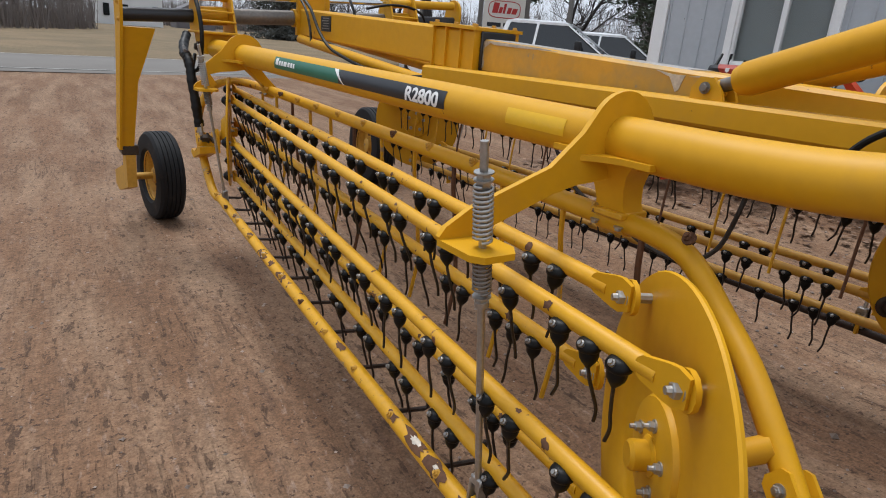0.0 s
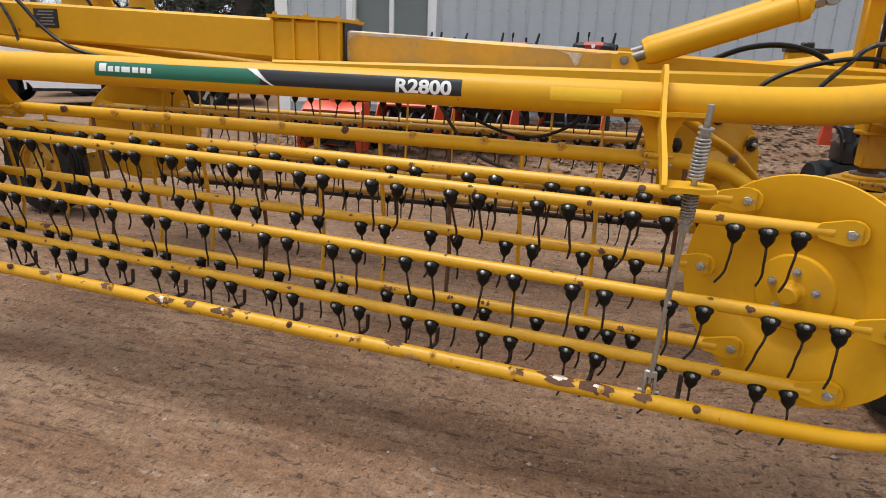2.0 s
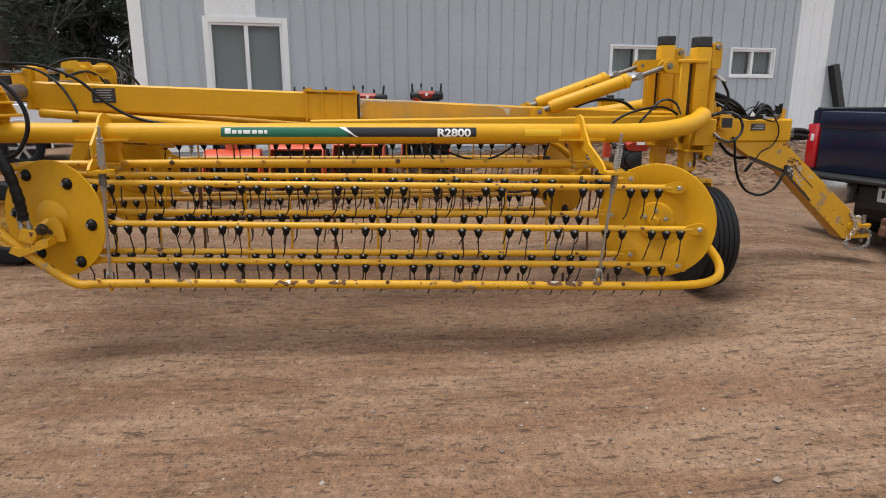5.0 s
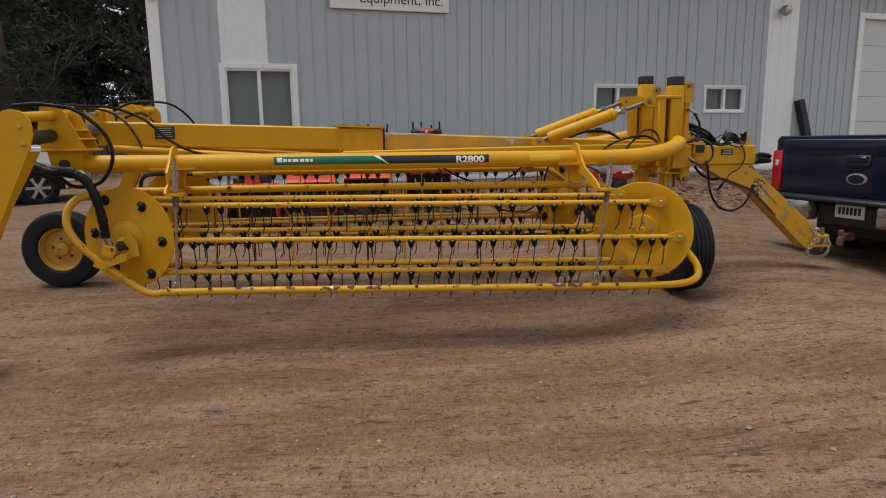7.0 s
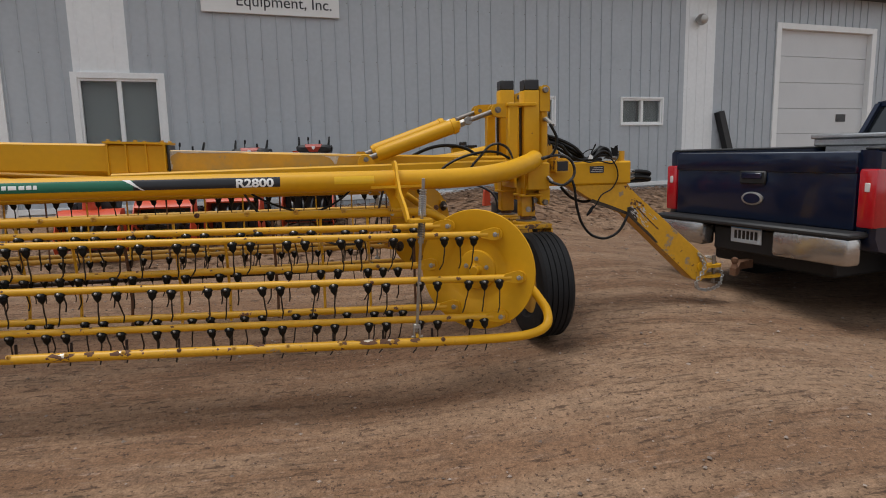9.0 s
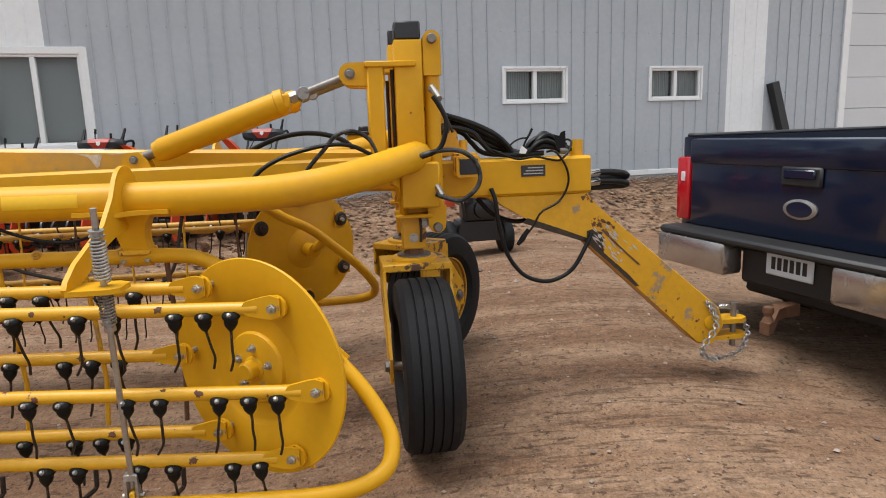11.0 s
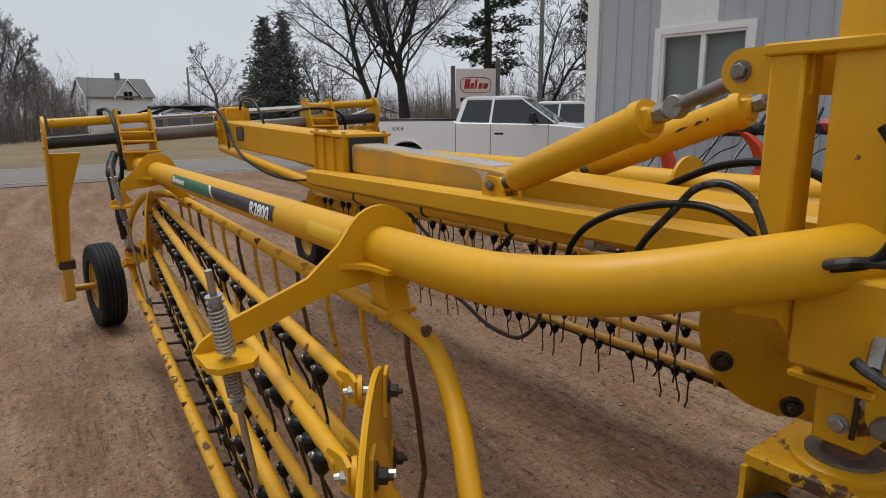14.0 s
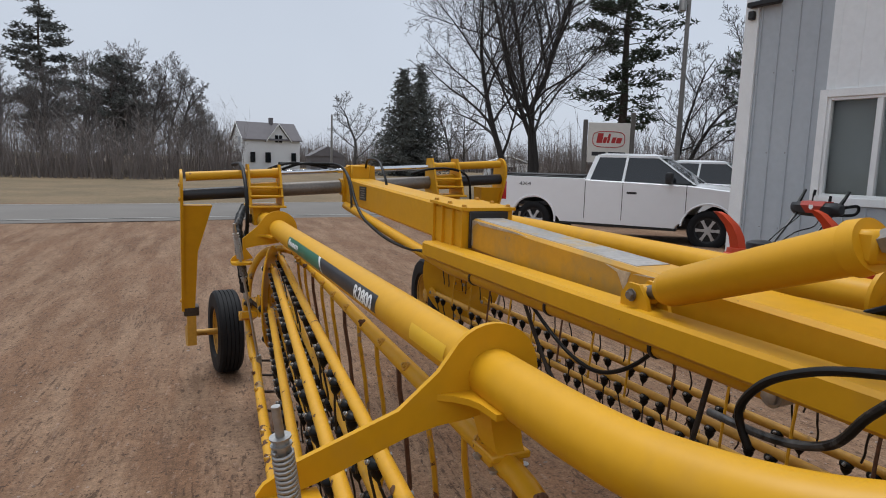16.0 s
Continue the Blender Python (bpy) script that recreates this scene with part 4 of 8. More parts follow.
        y0, y1 = a0.y, a1.y
        # tines in pairs along the bar, three in a row at the ends
        first, gap = PAIRS[k]
        ys = list(TRIPLES[k])
        y = first
        while y < y1 - 0.06:
            ys += [v for v in (y, y + 0.098) if v < y1 - 0.05 and all(abs(v - w) > 0.06 for w in TRIPLES[k])]
            y += gap
        rnd = random.Random(100 + k + (50 if near else 0))
        for y in ys:
            f = (y - y0) / (y1 - y0)
            p = B(*(a0 + (a1 - a0) * f))
            m = Matrix.Translation(p) @ Matrix.Rotation((-RA if near else RA), 4, "Z") @ Matrix.Rotation(radians(rnd.uniform(-7, 7)), 4, "Y") @ Matrix.Rotation(radians(rnd.uniform(-6, 6)), 4, "X")
            share("tine", TINES[rnd.randrange(5)], bar, m)
        if near:
            def on_bar_axis(y, p0=a0, p1=a1):
                return B(*(p0 + (p1 - p0) * ((y - p0.y) / (p1.y - p0.y))))

            chips = [(y0 + 0.245 + 0.06 * wr.random(), 20, 0.013, 34)] + [(wr.uniform(y0 + 0.4, y1 - 0.3), wr.uniform(0, 80), wr.uniform(0.004, 0.012), wr.uniform(10, 28)) for _ in range(5)]
            for y, ang, dy, da in chips:
                wear("paint_chip", on_bar_axis, 0.0205, y, ang, dy, da, rusty, bar, "rusty paint chip")

    # discs
    nrm = Vector((0.860, -0.510, 0))
    u = Vector((0.510, 0.860, 0))
    front_face = (nrm, u)
    for c, sgn in ((cR, 1), (cL, -1)):
        nrm, u = front_face if sgn > 0 or not near else (Vector((0.971, -0.24, 0)), rear_u)
        o = B(*(c + nrm * sgn * 0.008))
        ax = D(*(nrm * sgn)).normalized()
        bm = bmesh.new()
        turned(bm, o, ax, [(0.004, 0.10), (0.004, 0.172), (-0.002, 0.190), (-0.006, 0.196), (-0.006, 0.350), (-0.001, 0.353), (0.006, 0.350), (0.007, 0.200), (0.018, 0.172), (0.018, 0.10), (0.004, 0.10)], 72)
        disc = part("reel_disc", bm, yellow, rake, "round yellow reel end disc")
        bm = bmesh.new()
        turned(bm, o, ax, [(-0.010, 0.0), (-0.010, 0.085), (-0.006, 0.112), (0.004, 0.118), (0.02, 0.118), (0.03, 0.10), (0.05, 0.075), (0.05, 0.0)], 40)
        part("hub", bm, yellow, disc)
        bm = bmesh.new()
        turned(bm, o, -ax, [(0.0, 0.040), (0.012, 0.040), (0.016, 0.030), (0.045, 0.030), (0.052, 0.024), (0.052, 0.0)], 20)
        part("bearing_cap", bm, yellow, disc)
        bm = bmesh.new()
        un = D(*u).normalized()
        for q in range(5):
            w = radians(72 * q + 20)
            hexbolt(bm, o + (un * math.cos(w) + Vector((0, 0, 1)) * math.sin(w)) * 0.066 - ax * 0.010, -ax, 0.010, 0.010, 0.010)
        pieces("hub_bolt", bm, zinc, disc)
        for su, sz in seats:
            q = o + un * su + Vector((0, 0, sz))
            bm = bmesh.new()
            if sgn < 0:
                turned(bm, q, ax, [(0.004, 0.036), (0.014, 0.036), (0.022, 0.026), (0.03, 0.022), (0.038, 0.010)], 16)
            else:
                fl = 0.028 if near else 0.043
                turned(bm, q, ax, [(0.010, fl), (0.018, fl), (0.021, fl * 0.8)], 18)
                hexbolt(bm, q + ax * 0.018, ax, 0.017 if near else 0.023, 0.018, 0.010)
            pl = bmesh.new()
            if sgn > 0:
                slab(pl, [(-0.045, -0.045), (0.045, -0.045), (0.03, 0.05), (-0.03, 0.05)], q + ax * 0.011, un, (0, 0, 1), 0.008)
                part("bearing_plate", pl, yellow_worn, disc)
            else:
                pl.free()
            part("bar_bearing", bm, rubber if sgn < 0 else grease, disc, "black bearing cap" if sgn < 0 else "")
    nrm, u = front_face
    # carrier of the front disc: bracket between pipe loop and disc
    o = B(*(cR + nrm * 0.04))
    bm = bmesh.new()
    rod(bm, o - D(*nrm) * 0.03, o + D(*nrm) * 0.10, 0.04, 20)
    pA = B(0.965, 0.385, 0.855)
    sweep(bm, [o + D(*nrm) * 0.07, pA], 0.026, 10)
    part("disc_carrier", bm, yellow, rake)
    # clamp on the pipe loop that holds the carrier: a plate each side of the pipe, bolted through
    if near:
        dv = (B(1.018, 0.50, 0.95) - B(0.955, 0.335, 0.81)).normalized()
        q = B(0.955, 0.320, 0.79)
        wide = dv.cross(Vector((0.25, 0.95, 0.0))).normalized()
        thick = dv.cross(wide).normalized()
        for o_ in (-0.030, 0.030):
            bm = bmesh.new()
            slab(bm, [(-0.075, -0.030), (0.035, -0.030), (0.048, -0.018), (0.050, 0.018), (0.038, 0.030), (-0.075, 0.030)], q + wide * (o_ * 1.0), dv, thick, 0.009)
            cl2 = part("loop_clamp", bm, yellow_worn, rake, "bolted clamp plate on the pipe loop")
            bm = bmesh.new()
            for k2 in (-0.045, 0.015):
                hexbolt(bm, q + wide * (o_ * 1.15) + dv * k2, wide * o_, 0.010, 0.009, 0.004)
            pieces("bolt", bm, zinc, cl2)
    # hydraulic motor on the rear disc with its bracket, sleeve and fittings
    if near:
        o = Vector((-0.700, 4.285, 0.745))
        ax = Vector((-0.86, 0.40, 0.08)).normalized()
        hub_at = B(*cL)
        bm = bmesh.new()
        rod(bm, o - ax * 0.02, o + ax * 0.07, 0.046, 20)
        turned(bm, o - ax * 0.025, ax, [(-0.03, 0.055), (0.0, 0.068), (0.022, 0.068), (0.024, 0.05)], 6)
        box(bm, (-0.052, -0.045, -0.040), (0.052, 0.045, 0.045), 0.010, m=Matrix.Translation(o + ax * 0.03) @ Matrix.Rotation(radians(20), 4, "X"))
        rod(bm, hub_at, o, 0.04, 16)
        mo = part("hydraulic_motor", bm, yellow_chipped, rake, "yellow hydraulic drive motor with rusty bracket")
        bm = bmesh.new()
        slab(bm, [(-0.115, -0.070), (0.060, -0.085), (0.105, -0.045), (0.080, -0.020), (0.02, -0.045), (-0.08, -0.020), (-0.125, -0.03)], o + Vector((-0.05, 0.02, -0.015)), (0, 1, -0.25), (0, 0.25, 1), 0.10)
        part("motor_bracket", bm, yellow_chipped, mo, "scraped yellow motor bracket")
        bm = bmesh.new()
        slab(bm, [(-0.11, -0.075), (-0.02, -0.085), (0.01, -0.03), (-0.03, 0.065), (-0.075, 0.075), (-0.10, 0.02)], o + Vector((0.01, -0.05, 0.03)), (0, 1, 0), (0, 0, 1), 0.012)
        part("guard_plate", bm, yellow_worn, mo)
        bm = bmesh.new()
        hexbolt(bm, o + Vector((-0.03, -0.055, 0.035)), (-1, 0, 0), 0.026, 0.035, 0.012)
        rod(bm, o + Vector((0.02, -0.09, 0.0)), o + Vector((-0.04, -0.04, 0.055)), 0.014, 8)
        pieces("coupling", bm, grease, mo, "greasy dark coupling")
        bm = bmesh.new()
        for dv_ in (-0.020, 0.022):
            rod(bm, o + Vector((-0.055, 0.022 + dv_, 0.045)), o + Vector((-0.06, 0.026 + dv_, 0.125)), 0.014, 8)
            turned(bm, o + Vector((-0.055, 0.022 + dv_, 0.048)), (0, 0, 1), [(0, 0.018), (0.022, 0.018)], 6)
        pieces("hose_fitting", bm, zinc, mo)
        bm = bmesh.new()
        sleeve = [(-0.762, 4.309, 0.845), (-0.770, 4.307, 0.909), (-0.780, 4.316, 1.016), (-0.790, 4.340, 1.139), (-0.790, 4.380, 1.226), (-0.790, 4.439, 1.268), (-0.780, 4.522, 1.286), (-0.770, 4.590, 1.289), (-0.745, 4.706, 1.333), (-0.70, 4.80, 1.40)]
        path = smooth_path(sleeve, 7)
        sweep(bm, path, [0.030 + 0.0022 * math.sin(i * 1.9) + 0.0016 * math.sin(i * 0.7) for i in range(len(path))], 14)
        part("hose_sleeve", bm, hose_mat, mo, "black braided hose sleeve")
        bm = bmesh.new()
        rod(bm, (-0.80, 4.44, 1.305), (-0.765, 4.62, 1.325), 0.011, 8)
        part("sleeve_pipe", bm, dull_steel, mo, "grey steel pipe end")


basket(-1)
basket(1)


def tyre_wheel(name, centre, axis, r=0.355, w=0.205, parent=None, rim_mat=None, rim_r=0.20):
    """A ribbed implement tyre on a dished yellow rim; the rim opens towards axis."""
    ax = V3(axis).normalized()
    o = V3(centre)
    holder = bmesh.new()
    hw = w / 2
    prof = [(-hw * 0.62, rim_r * 0.96), (-hw * 0.95, rim_r * 1.10), (-hw, (rim_r + r) / 2), (-hw * 0.93, r * 0.94), (-hw * 0.80, r * 0.978)]
    ribs = 5
    span = hw * 1.56
    for i in range(ribs):
        a, b = -hw * 0.78 + span * i / ribs, -hw * 0.78 + span * (i + 1) / ribs
        g = span / ribs * 0.11
        crown = 0.985 + 0.015 * (1 - ((a + b) / 2 / hw) ** 2)
        prof += [(a + g, r * crown), (b - g, r * crown), (b - g * 0.7, r * crown - 0.010), (b + g * 0.7, r * crown - 0.010)]
    prof = prof[:-2]
    prof += [(hw * 0.80, r * 0.978), (hw * 0.93, r * 0.94), (hw, (rim_r + r) / 2), (hw * 0.95, rim_r * 1.10), (hw * 0.62, rim_r * 0.96)]
    turned(holder, o, ax, prof, 56, caps=False)
    wheel = part(name, holder, tyre_mat, parent, "black ribbed rubber tyre", smooth=30)
    bm = bmesh.new()
    turned(bm, o, ax, [(-hw * 0.7, rim_r * 0.95), (hw * 0.72, rim_r * 0.97), (hw * 0.74, rim_r * 1.06), (hw * 0.66, rim_r * 1.08), (hw * 0.5, rim_r * 0.92), (hw * 0.1, rim_r * 0.86), (hw * 0.02, rim_r * 0.72), (hw * 0.15, rim_r * 0.5), (hw * 0.2, rim_r * 0.36), (hw * 0.55, rim_r * 0.30), (hw * 0.62, rim_r * 0.2), (hw * 0.62, 0)], 40)
    part("rim", bm, rim_mat or yellow_old, wheel, "yellow steel rim" if rim_mat is None else "")
    bm = bmesh.new()
    s = ax.orthogonal().normalized()
    t = ax.cross(s)
    for i in range(5):
        a = 2 * math.pi * i / 5
        hexbolt(bm, o + ax * hw * 0.16 + (s * math.cos(a) + t * math.sin(a)) * rim_r * 0.48, ax, 0.011, 0.012)
    pieces("wheel_nut", bm, rusty, wheel)
    return wheel


def central_frame():
    # rear boom, sleeve box and sliding inner beam; the frame leans a little towards the yard
    def top(v):
        return 1.47 + 0.0365 * v

    def slide_top(v):
        return 1.42 + 0.043 * v

    def mid(v):
        return 0.09 + 0.006 * v

    bm = bmesh.new()
    square_tube(bm, (mid(2.70), 2.70, top(2.70) - 0.093), (mid(4.55), 4.55, top(4.55) - 0.093), 0.195, 0.186)
    boom = part("rear_boom", bm, yellow, rake, "long yellow box beam")
    bm = bmesh.new()
    square_tube(bm, (mid(0.95), 0.95, slide_top(0.95) - 0.072), (mid(2.45), 2.45, slide_top(2.45) - 0.072), 0.175, 0.144)
    slide = part("sliding_beam", bm, yellow_rubbed, rake, "yellow sliding beam with rubbed sides and bare top")
    bm = bmesh.new()
    rings(bm, [[(mid(v) + x, v, slide_top(v) + z) for x, z in ((-0.068, -0.001), (0.068, -0.001), (0.066, 0.0022), (-0.066, 0.0022))] for v in (1.30, 1.7, 2.1, 2.42)])
    part("bare_top", bm, bare, slide, "grey bare steel on the rubbed top")
    sr = random.Random(12)
    bm = bmesh.new()
    jag = [(2.40, -0.128), (2.40, -0.008)] + [(2.385 - 0.018 * sr.random() - 0.05 * max(0, 1 - i / 2.0), -0.010 - 0.0125 * i) for i in range(10)]
    slab(bm, jag, (mid(2.4) - 0.0882, 0, slide_top(2.4)), (0, 1, 0), (0, 0.0, 1), 0.002)
    part("bare_edge", bm, bare_bright, slide, "bright bare metal at the sleeve mouth")
    for poly in ([(1.42, -0.014), (1.36, -0.030), (1.345, -0.052), (1.330, -0.075), (1.318, -0.066), (1.306, -0.030), (1.300, -0.018), (1.35, -0.020)], [(2.37, -0.004), (2.0, -0.002), (1.9, -0.006), (2.1, -0.013), (2.3, -0.018)], [(1.29, -0.02), (1.22, -0.016), (1.18, -0.010), (1.24, -0.012)]):
        bm = bmesh.new()
        c = sum(p[0] for p in poly) / len(poly)
        slab(bm, [(v, z + 0.043 * (v - c)) for v, z in poly], (mid(c) - 0.0884, 0, slide_top(c)), (0, 1, 0), (0, 0, 1), 0.002)
        part("bare_patch", bm, bare_bright, slide, "scuffed bare metal")
    bm = bmesh.new()
    square_tube(bm, (mid(-0.05), -0.05, 1.335), (mid(1.15), 1.15, slide_top(1.15) - 0.090), 0.19, 0.182)
    part("front_beam", bm, yellow, rake)
    bm = bmesh.new()
    square_tube(bm, (mid(2.4), 2.405, 1.468), (mid(2.76), 2.755, 1.470), 0.235, 0.19)
    for v in (2.41, 2.52, 2.64, 2.75):
        square_tube(bm, (mid(v), v - 0.006, 1.469), (mid(v), v + 0.006, 1.469), 0.262, 0.20, 0.002)
    sl = part("sleeve_box", bm, yellow, rake, "ribbed yellow sleeve box")
    bm = bmesh.new()
    slab(bm, [(-0.14, -0.19), (0.14, -0.19), (0.14, 0.19), (-0.14, 0.19)], (mid(2.58), 2.58, 1.572), (1, 0, 0), (0, 1, 0.04), 0.014)
    part("cap_plate", bm, yellow, sl)
    bm = bmesh.new()
    for x in (-0.115, 0.115):
        for v in (2.42, 2.58, 2.74):
            hexbolt(bm, (mid(v) + x, v, 1.578 + 0.04 * (v - 2.58)), (0, 0, 1), 0.011, 0.01)
    pieces("bolt", bm, yellow_old, sl)
    bm = bmesh.new()
    box(bm, (mid(2.4) - 0.10, 2.385, 1.385), (mid(2.4) + 0.10, 2.4, 1.555), 0.004)
    part("seal", bm, black_paint, sl, "black rubber seal at the mouth")
    # data plate on the boom
    bm = bmesh.new()
    slab(bm, [(4.015, -0.045), (4.165, -0.045), (4.165, 0.05), (4.015, 0.05)], (0.0145, 0, 1.541), (0, 1, 0), (0, 0, 1), 0.005)
    dp = part("data_plate", bm, dark_plate, boom, "dark data plate with pale print")
    for i in range(5):
        bm = bmesh.new()
        z = 1.511 + i * 0.016
        slab(bm, [(4.035 + 0.01 * (i % 2), z), (4.145 - 0.012 * (i % 3), z), (4.145 - 0.012 * (i % 3), z + 0.006), (4.035 + 0.01 * (i % 2), z + 0.006)], (0.0110, 0, 0), (0, 1, 0), (0, 0, 1), 0.001)
        part("print_bar", bm, zinc, dp)

    # two lower rails with pipes clipped beneath them, lift cylinders above
    for s in (-1, 1):
        lift = 0.0 if s < 0 else 0.025

        def side(v, off):
            return mid(v) + s * off

        bm = bmesh.new()
        square_tube(bm, (side(0.02, 0.245), 0.02, 1.372 + lift), (side(2.72, 0.145), 2.72, 1.343 + lift), 0.10, 0.078, 0.010)
        part("side_rail", bm, yellow, rake, "yellow box-section rail")
        bm = bmesh.new()
        pts = [(side(0.70, 0.205), 0.70, 1.316 + lift), (side(2.45, 0.155), 2.45, 1.283 + lift), (side(2.8, 0.14), 2.8, 1.30 + lift), (side(4.5, 0.11), 4.5, 1.43 + lift)]
        sweep(bm, pts, 0.030, 14)
        cy = part("hydraulic_cylinder", bm, yellow, rake, "long yellow cylinder under the rail")
        bm = bmesh.new()
        for f in (0.2, 0.5, 0.85):
            p = V3(pts[0]).lerp(V3(pts[1]), f)
            turned(bm, p - V3((0, 0.006, 0)), (0, 1, 0), [(0, 0.035), (0.012, 0.035)], 14)
            box(bm, p + V3((-0.005, -0.006, 0.03)), p + V3((0.005, 0.006, 0.075)), 0.001)
        pieces("clip", bm, black_paint, cy)
        bm = bmesh.new()
        rod(bm, (side(0.667, 0.245), 0.667, 1.317 + lift), (side(0.667, 0.16), 0.667, 1.317 + lift), 0.024, 16)
        hexbolt(bm, (side(0.667, 0.246), 0.667, 1.317 + lift), (s, 0, 0), 0.019, 0.010)
        pieces("pin", bm, zinc, cy)
        # lift cylinder from the rail up to the mast ear
        a, b = V3((side(1.129, 0.182), 1.129, 1.433 + lift)), V3((0.0625 + s * 0.2325, 0.240, 1.743 + lift))
        d = b - a
        bm = bmesh.new()
        sweep(bm, [a + d * 0.09, a + d * 0.115, a + d * 0.12, a + d * 0.66, a + d * 0.665, a + d * 0.70], [0.04, 0.046, 0.048, 0.048, 0.054, 0.05], 28)
        lc = part("lift_cylinder", bm, yellow, rake, "yellow hydraulic lift cylinder")
        bm = bmesh.new()
        box(bm, a + d * 0.69 + V3((-0.03, -0.03, -0.03)), a + d * 0.69 + V3((0.03, 0.03, 0.03)), 0.008)
        part("port_block", bm, yellow, lc)
        bm = bmesh.new()
        sweep(bm, [a + d * 0.0, a + d * 0.10], 0.02, 14)
        sweep(bm, [a + d * 0.68, a + d * 0.985], 0.017, 14)
        pieces("piston_rod", bm, dull_steel, lc, "grey piston rod")
        bm = bmesh.new()
        turned(bm, a + d * 0.725, d, [(0, 0.024), (0.030, 0.024), (0.034, 0.019), (0.05, 0.019)], 6)
        turned(bm, a + d * 0.785 - Vector((0.017, 0, 0)), (1, 0, 0), [(0, 0.016), (0, 0.025), (0.004, 0.028), (0.030, 0.028), (0.034, 0.025), (0.034, 0.016)], 24)
        pieces("lock_nut", bm, worn_zinc, lc)
        bm = bmesh.new()
        for o in (-0.034, 0.034):
            slab(bm, [(-0.07, -0.05), (0.05, -0.05), (0.05, 0.0), (0.025, 0.035), (-0.02, 0.035), (-0.05, 0.0)], a + V3((o, 0, -0.005)), (0, 1, 0.02), (0, 0, 1), 0.012)
        box(bm, a + V3((-0.026, -0.034, -0.026)), a + V3((0.026, 0.022, 0.024)), 0.008)
        pieces("cylinder_lug", bm, yellow, rake)
        bm = bmesh.new()
        rod(bm, a + V3((-0.046, 0, 0)), a + V3((0.046, 0, 0)), 0.012, 12)
        hexbolt(bm, a + V3((s * 0.046, 0, 0)), (s, 0, 0), 0.013, 0.010)
        pieces("pin", bm, dull_steel, rake)

        # scuffed rubs on the lift cylinder
        if s > 0:
            for f0, f1, ww in ((0.55, 0.585, 0.008), (0.48, 0.53, 0.006), (0.595, 0.605, 0.006)):
                bm = bmesh.new()
                p0, p1 = a + d * f0, a + d * f1
                off = Vector((-0.049, 0, 0.0))
                slab(bm, [(0, -ww / 2), ((p1 - p0).length * 0.4, -ww * 0.8), ((p1 - p0).length, 0), ((p1 - p0).length * 0.5, ww * 0.6)], p0 + off, d, d.cross(Vector((1, 0, 0))), 0.003)
                part("bare_scratch", bm, grease, lc, "dark bare scratch")
        # masts at the front: tall square post, short post with an ear, caster below
        x = -0.182 if s < 0 else 0.3725
        xc = -0.115 if s < 0 else x
        hz = -0.044 if s < 0 else 0.011
        px = 0.0625 + s * 0.27
        bm = bmesh.new()
        box(bm, (x - 0.055, -0.030, 1.345), (x + 0.055, 0.084, 1.915 + hz), 0.010, seg=2)
        box(bm, (xc - 0.056, -0.030, 1.16), (xc + 0.056, 0.082, 1.350), 0.008)
        mast = part("mast", bm, yellow, rake, "tall yellow square post")
        mast.location.y = -0.022
        bm = bmesh.new()
        box(bm, (x - 0.051, -0.026, 1.915 + hz), (x + 0.051, 0.080, 1.985 + hz), 0.006)
        part("mast_cap", bm, black_paint, mast, "black cap")
        bm = bmesh.new()
        box(bm, (x - 0.059, -0.034, 1.345), (x + 0.059, 0.088, 1.358), 0.004)
        box(bm, (min(x, xc) - 0.058, -0.050, 1.152), (max(x, xc) + 0.062, 0.105, 1.168), 0.004)
        pieces("weld_collar", bm, yellow, mast)
        bm = bmesh.new()
        box(bm, (px - 0.037, 0.130, 1.33), (px + 0.037, 0.196, 1.770 + lift), 0.006)
        box(bm, (px - 0.045, 0.0, 1.765 + lift), (px + 0.045, 0.205, 1.788 + lift), 0.004)
        part("short_post", bm, yellow, rake, "short yellow post with a pin ear").location.y = -0.024
        bm = bmesh.new()
        for o in (-0.042, 0.042):
            slab(bm, [(0.10, 0.047)] + arc(0.240, 0.0, 0.044, 80, -90, 8) + [(0.10, -0.050)], (b.x + o, 0, b.z), (0, 1, 0), (0, 0, 1), 0.014)
        pieces("ear_plate", bm, yellow, rake)
        bm = bmesh.new()
        rod(bm, b + V3((-0.052, 0, 0)), b + V3((0.052, 0, 0)), 0.014, 12)
        hexbolt(bm, b + V3((s * 0.052, 0, 0)), (s, 0, 0), 0.016, 0.012)
        pieces("pin", bm, dull_steel, rake)
        bm = bmesh.new()
        rod(bm, (x, 0.090, 1.36), (x, 0.090, 1.76), 0.010, 8)
        part("dark_line", bm, grease, mast, "thin dark line between the posts")
        # upright height cylinder beside the mast
        bm = bmesh.new()
        rod(bm, (x, -0.070, 1.19), (x, -0.070, 1.78), 0.033, 24)
        turned(bm, (x, -0.070, 1.74), (0, 0, 1), [(0, 0.033), (0.005, 0.037), (0.03, 0.037), (0.035, 0.033)], 24)
        hc = part("height_cylinder", bm, yellow, rake, "upright yellow hydraulic cylinder")
        hc.location.y = -0.022
        bm = bmesh.new()
        for o in (-0.036, 0.036):
            slab(bm, [(-0.036, -0.10), (0.036, -0.10)] + arc(0, 0.040, 0.036, 0, 180, 8), (x + o, -0.070, 1.83), (0, 1, 0), (0, 0, 1), 0.018)
            slab(bm, [(-0.04, 0.06), (0.04, 0.06)] + arc(0, -0.02, 0.036, 0, -180, 8)[::1], (x + o, -0.070, 1.14), (0, 1, 0), (0, 0, 1), 0.014)
        pieces("clevis", bm, yellow, hc)
        bm = bmesh.new()
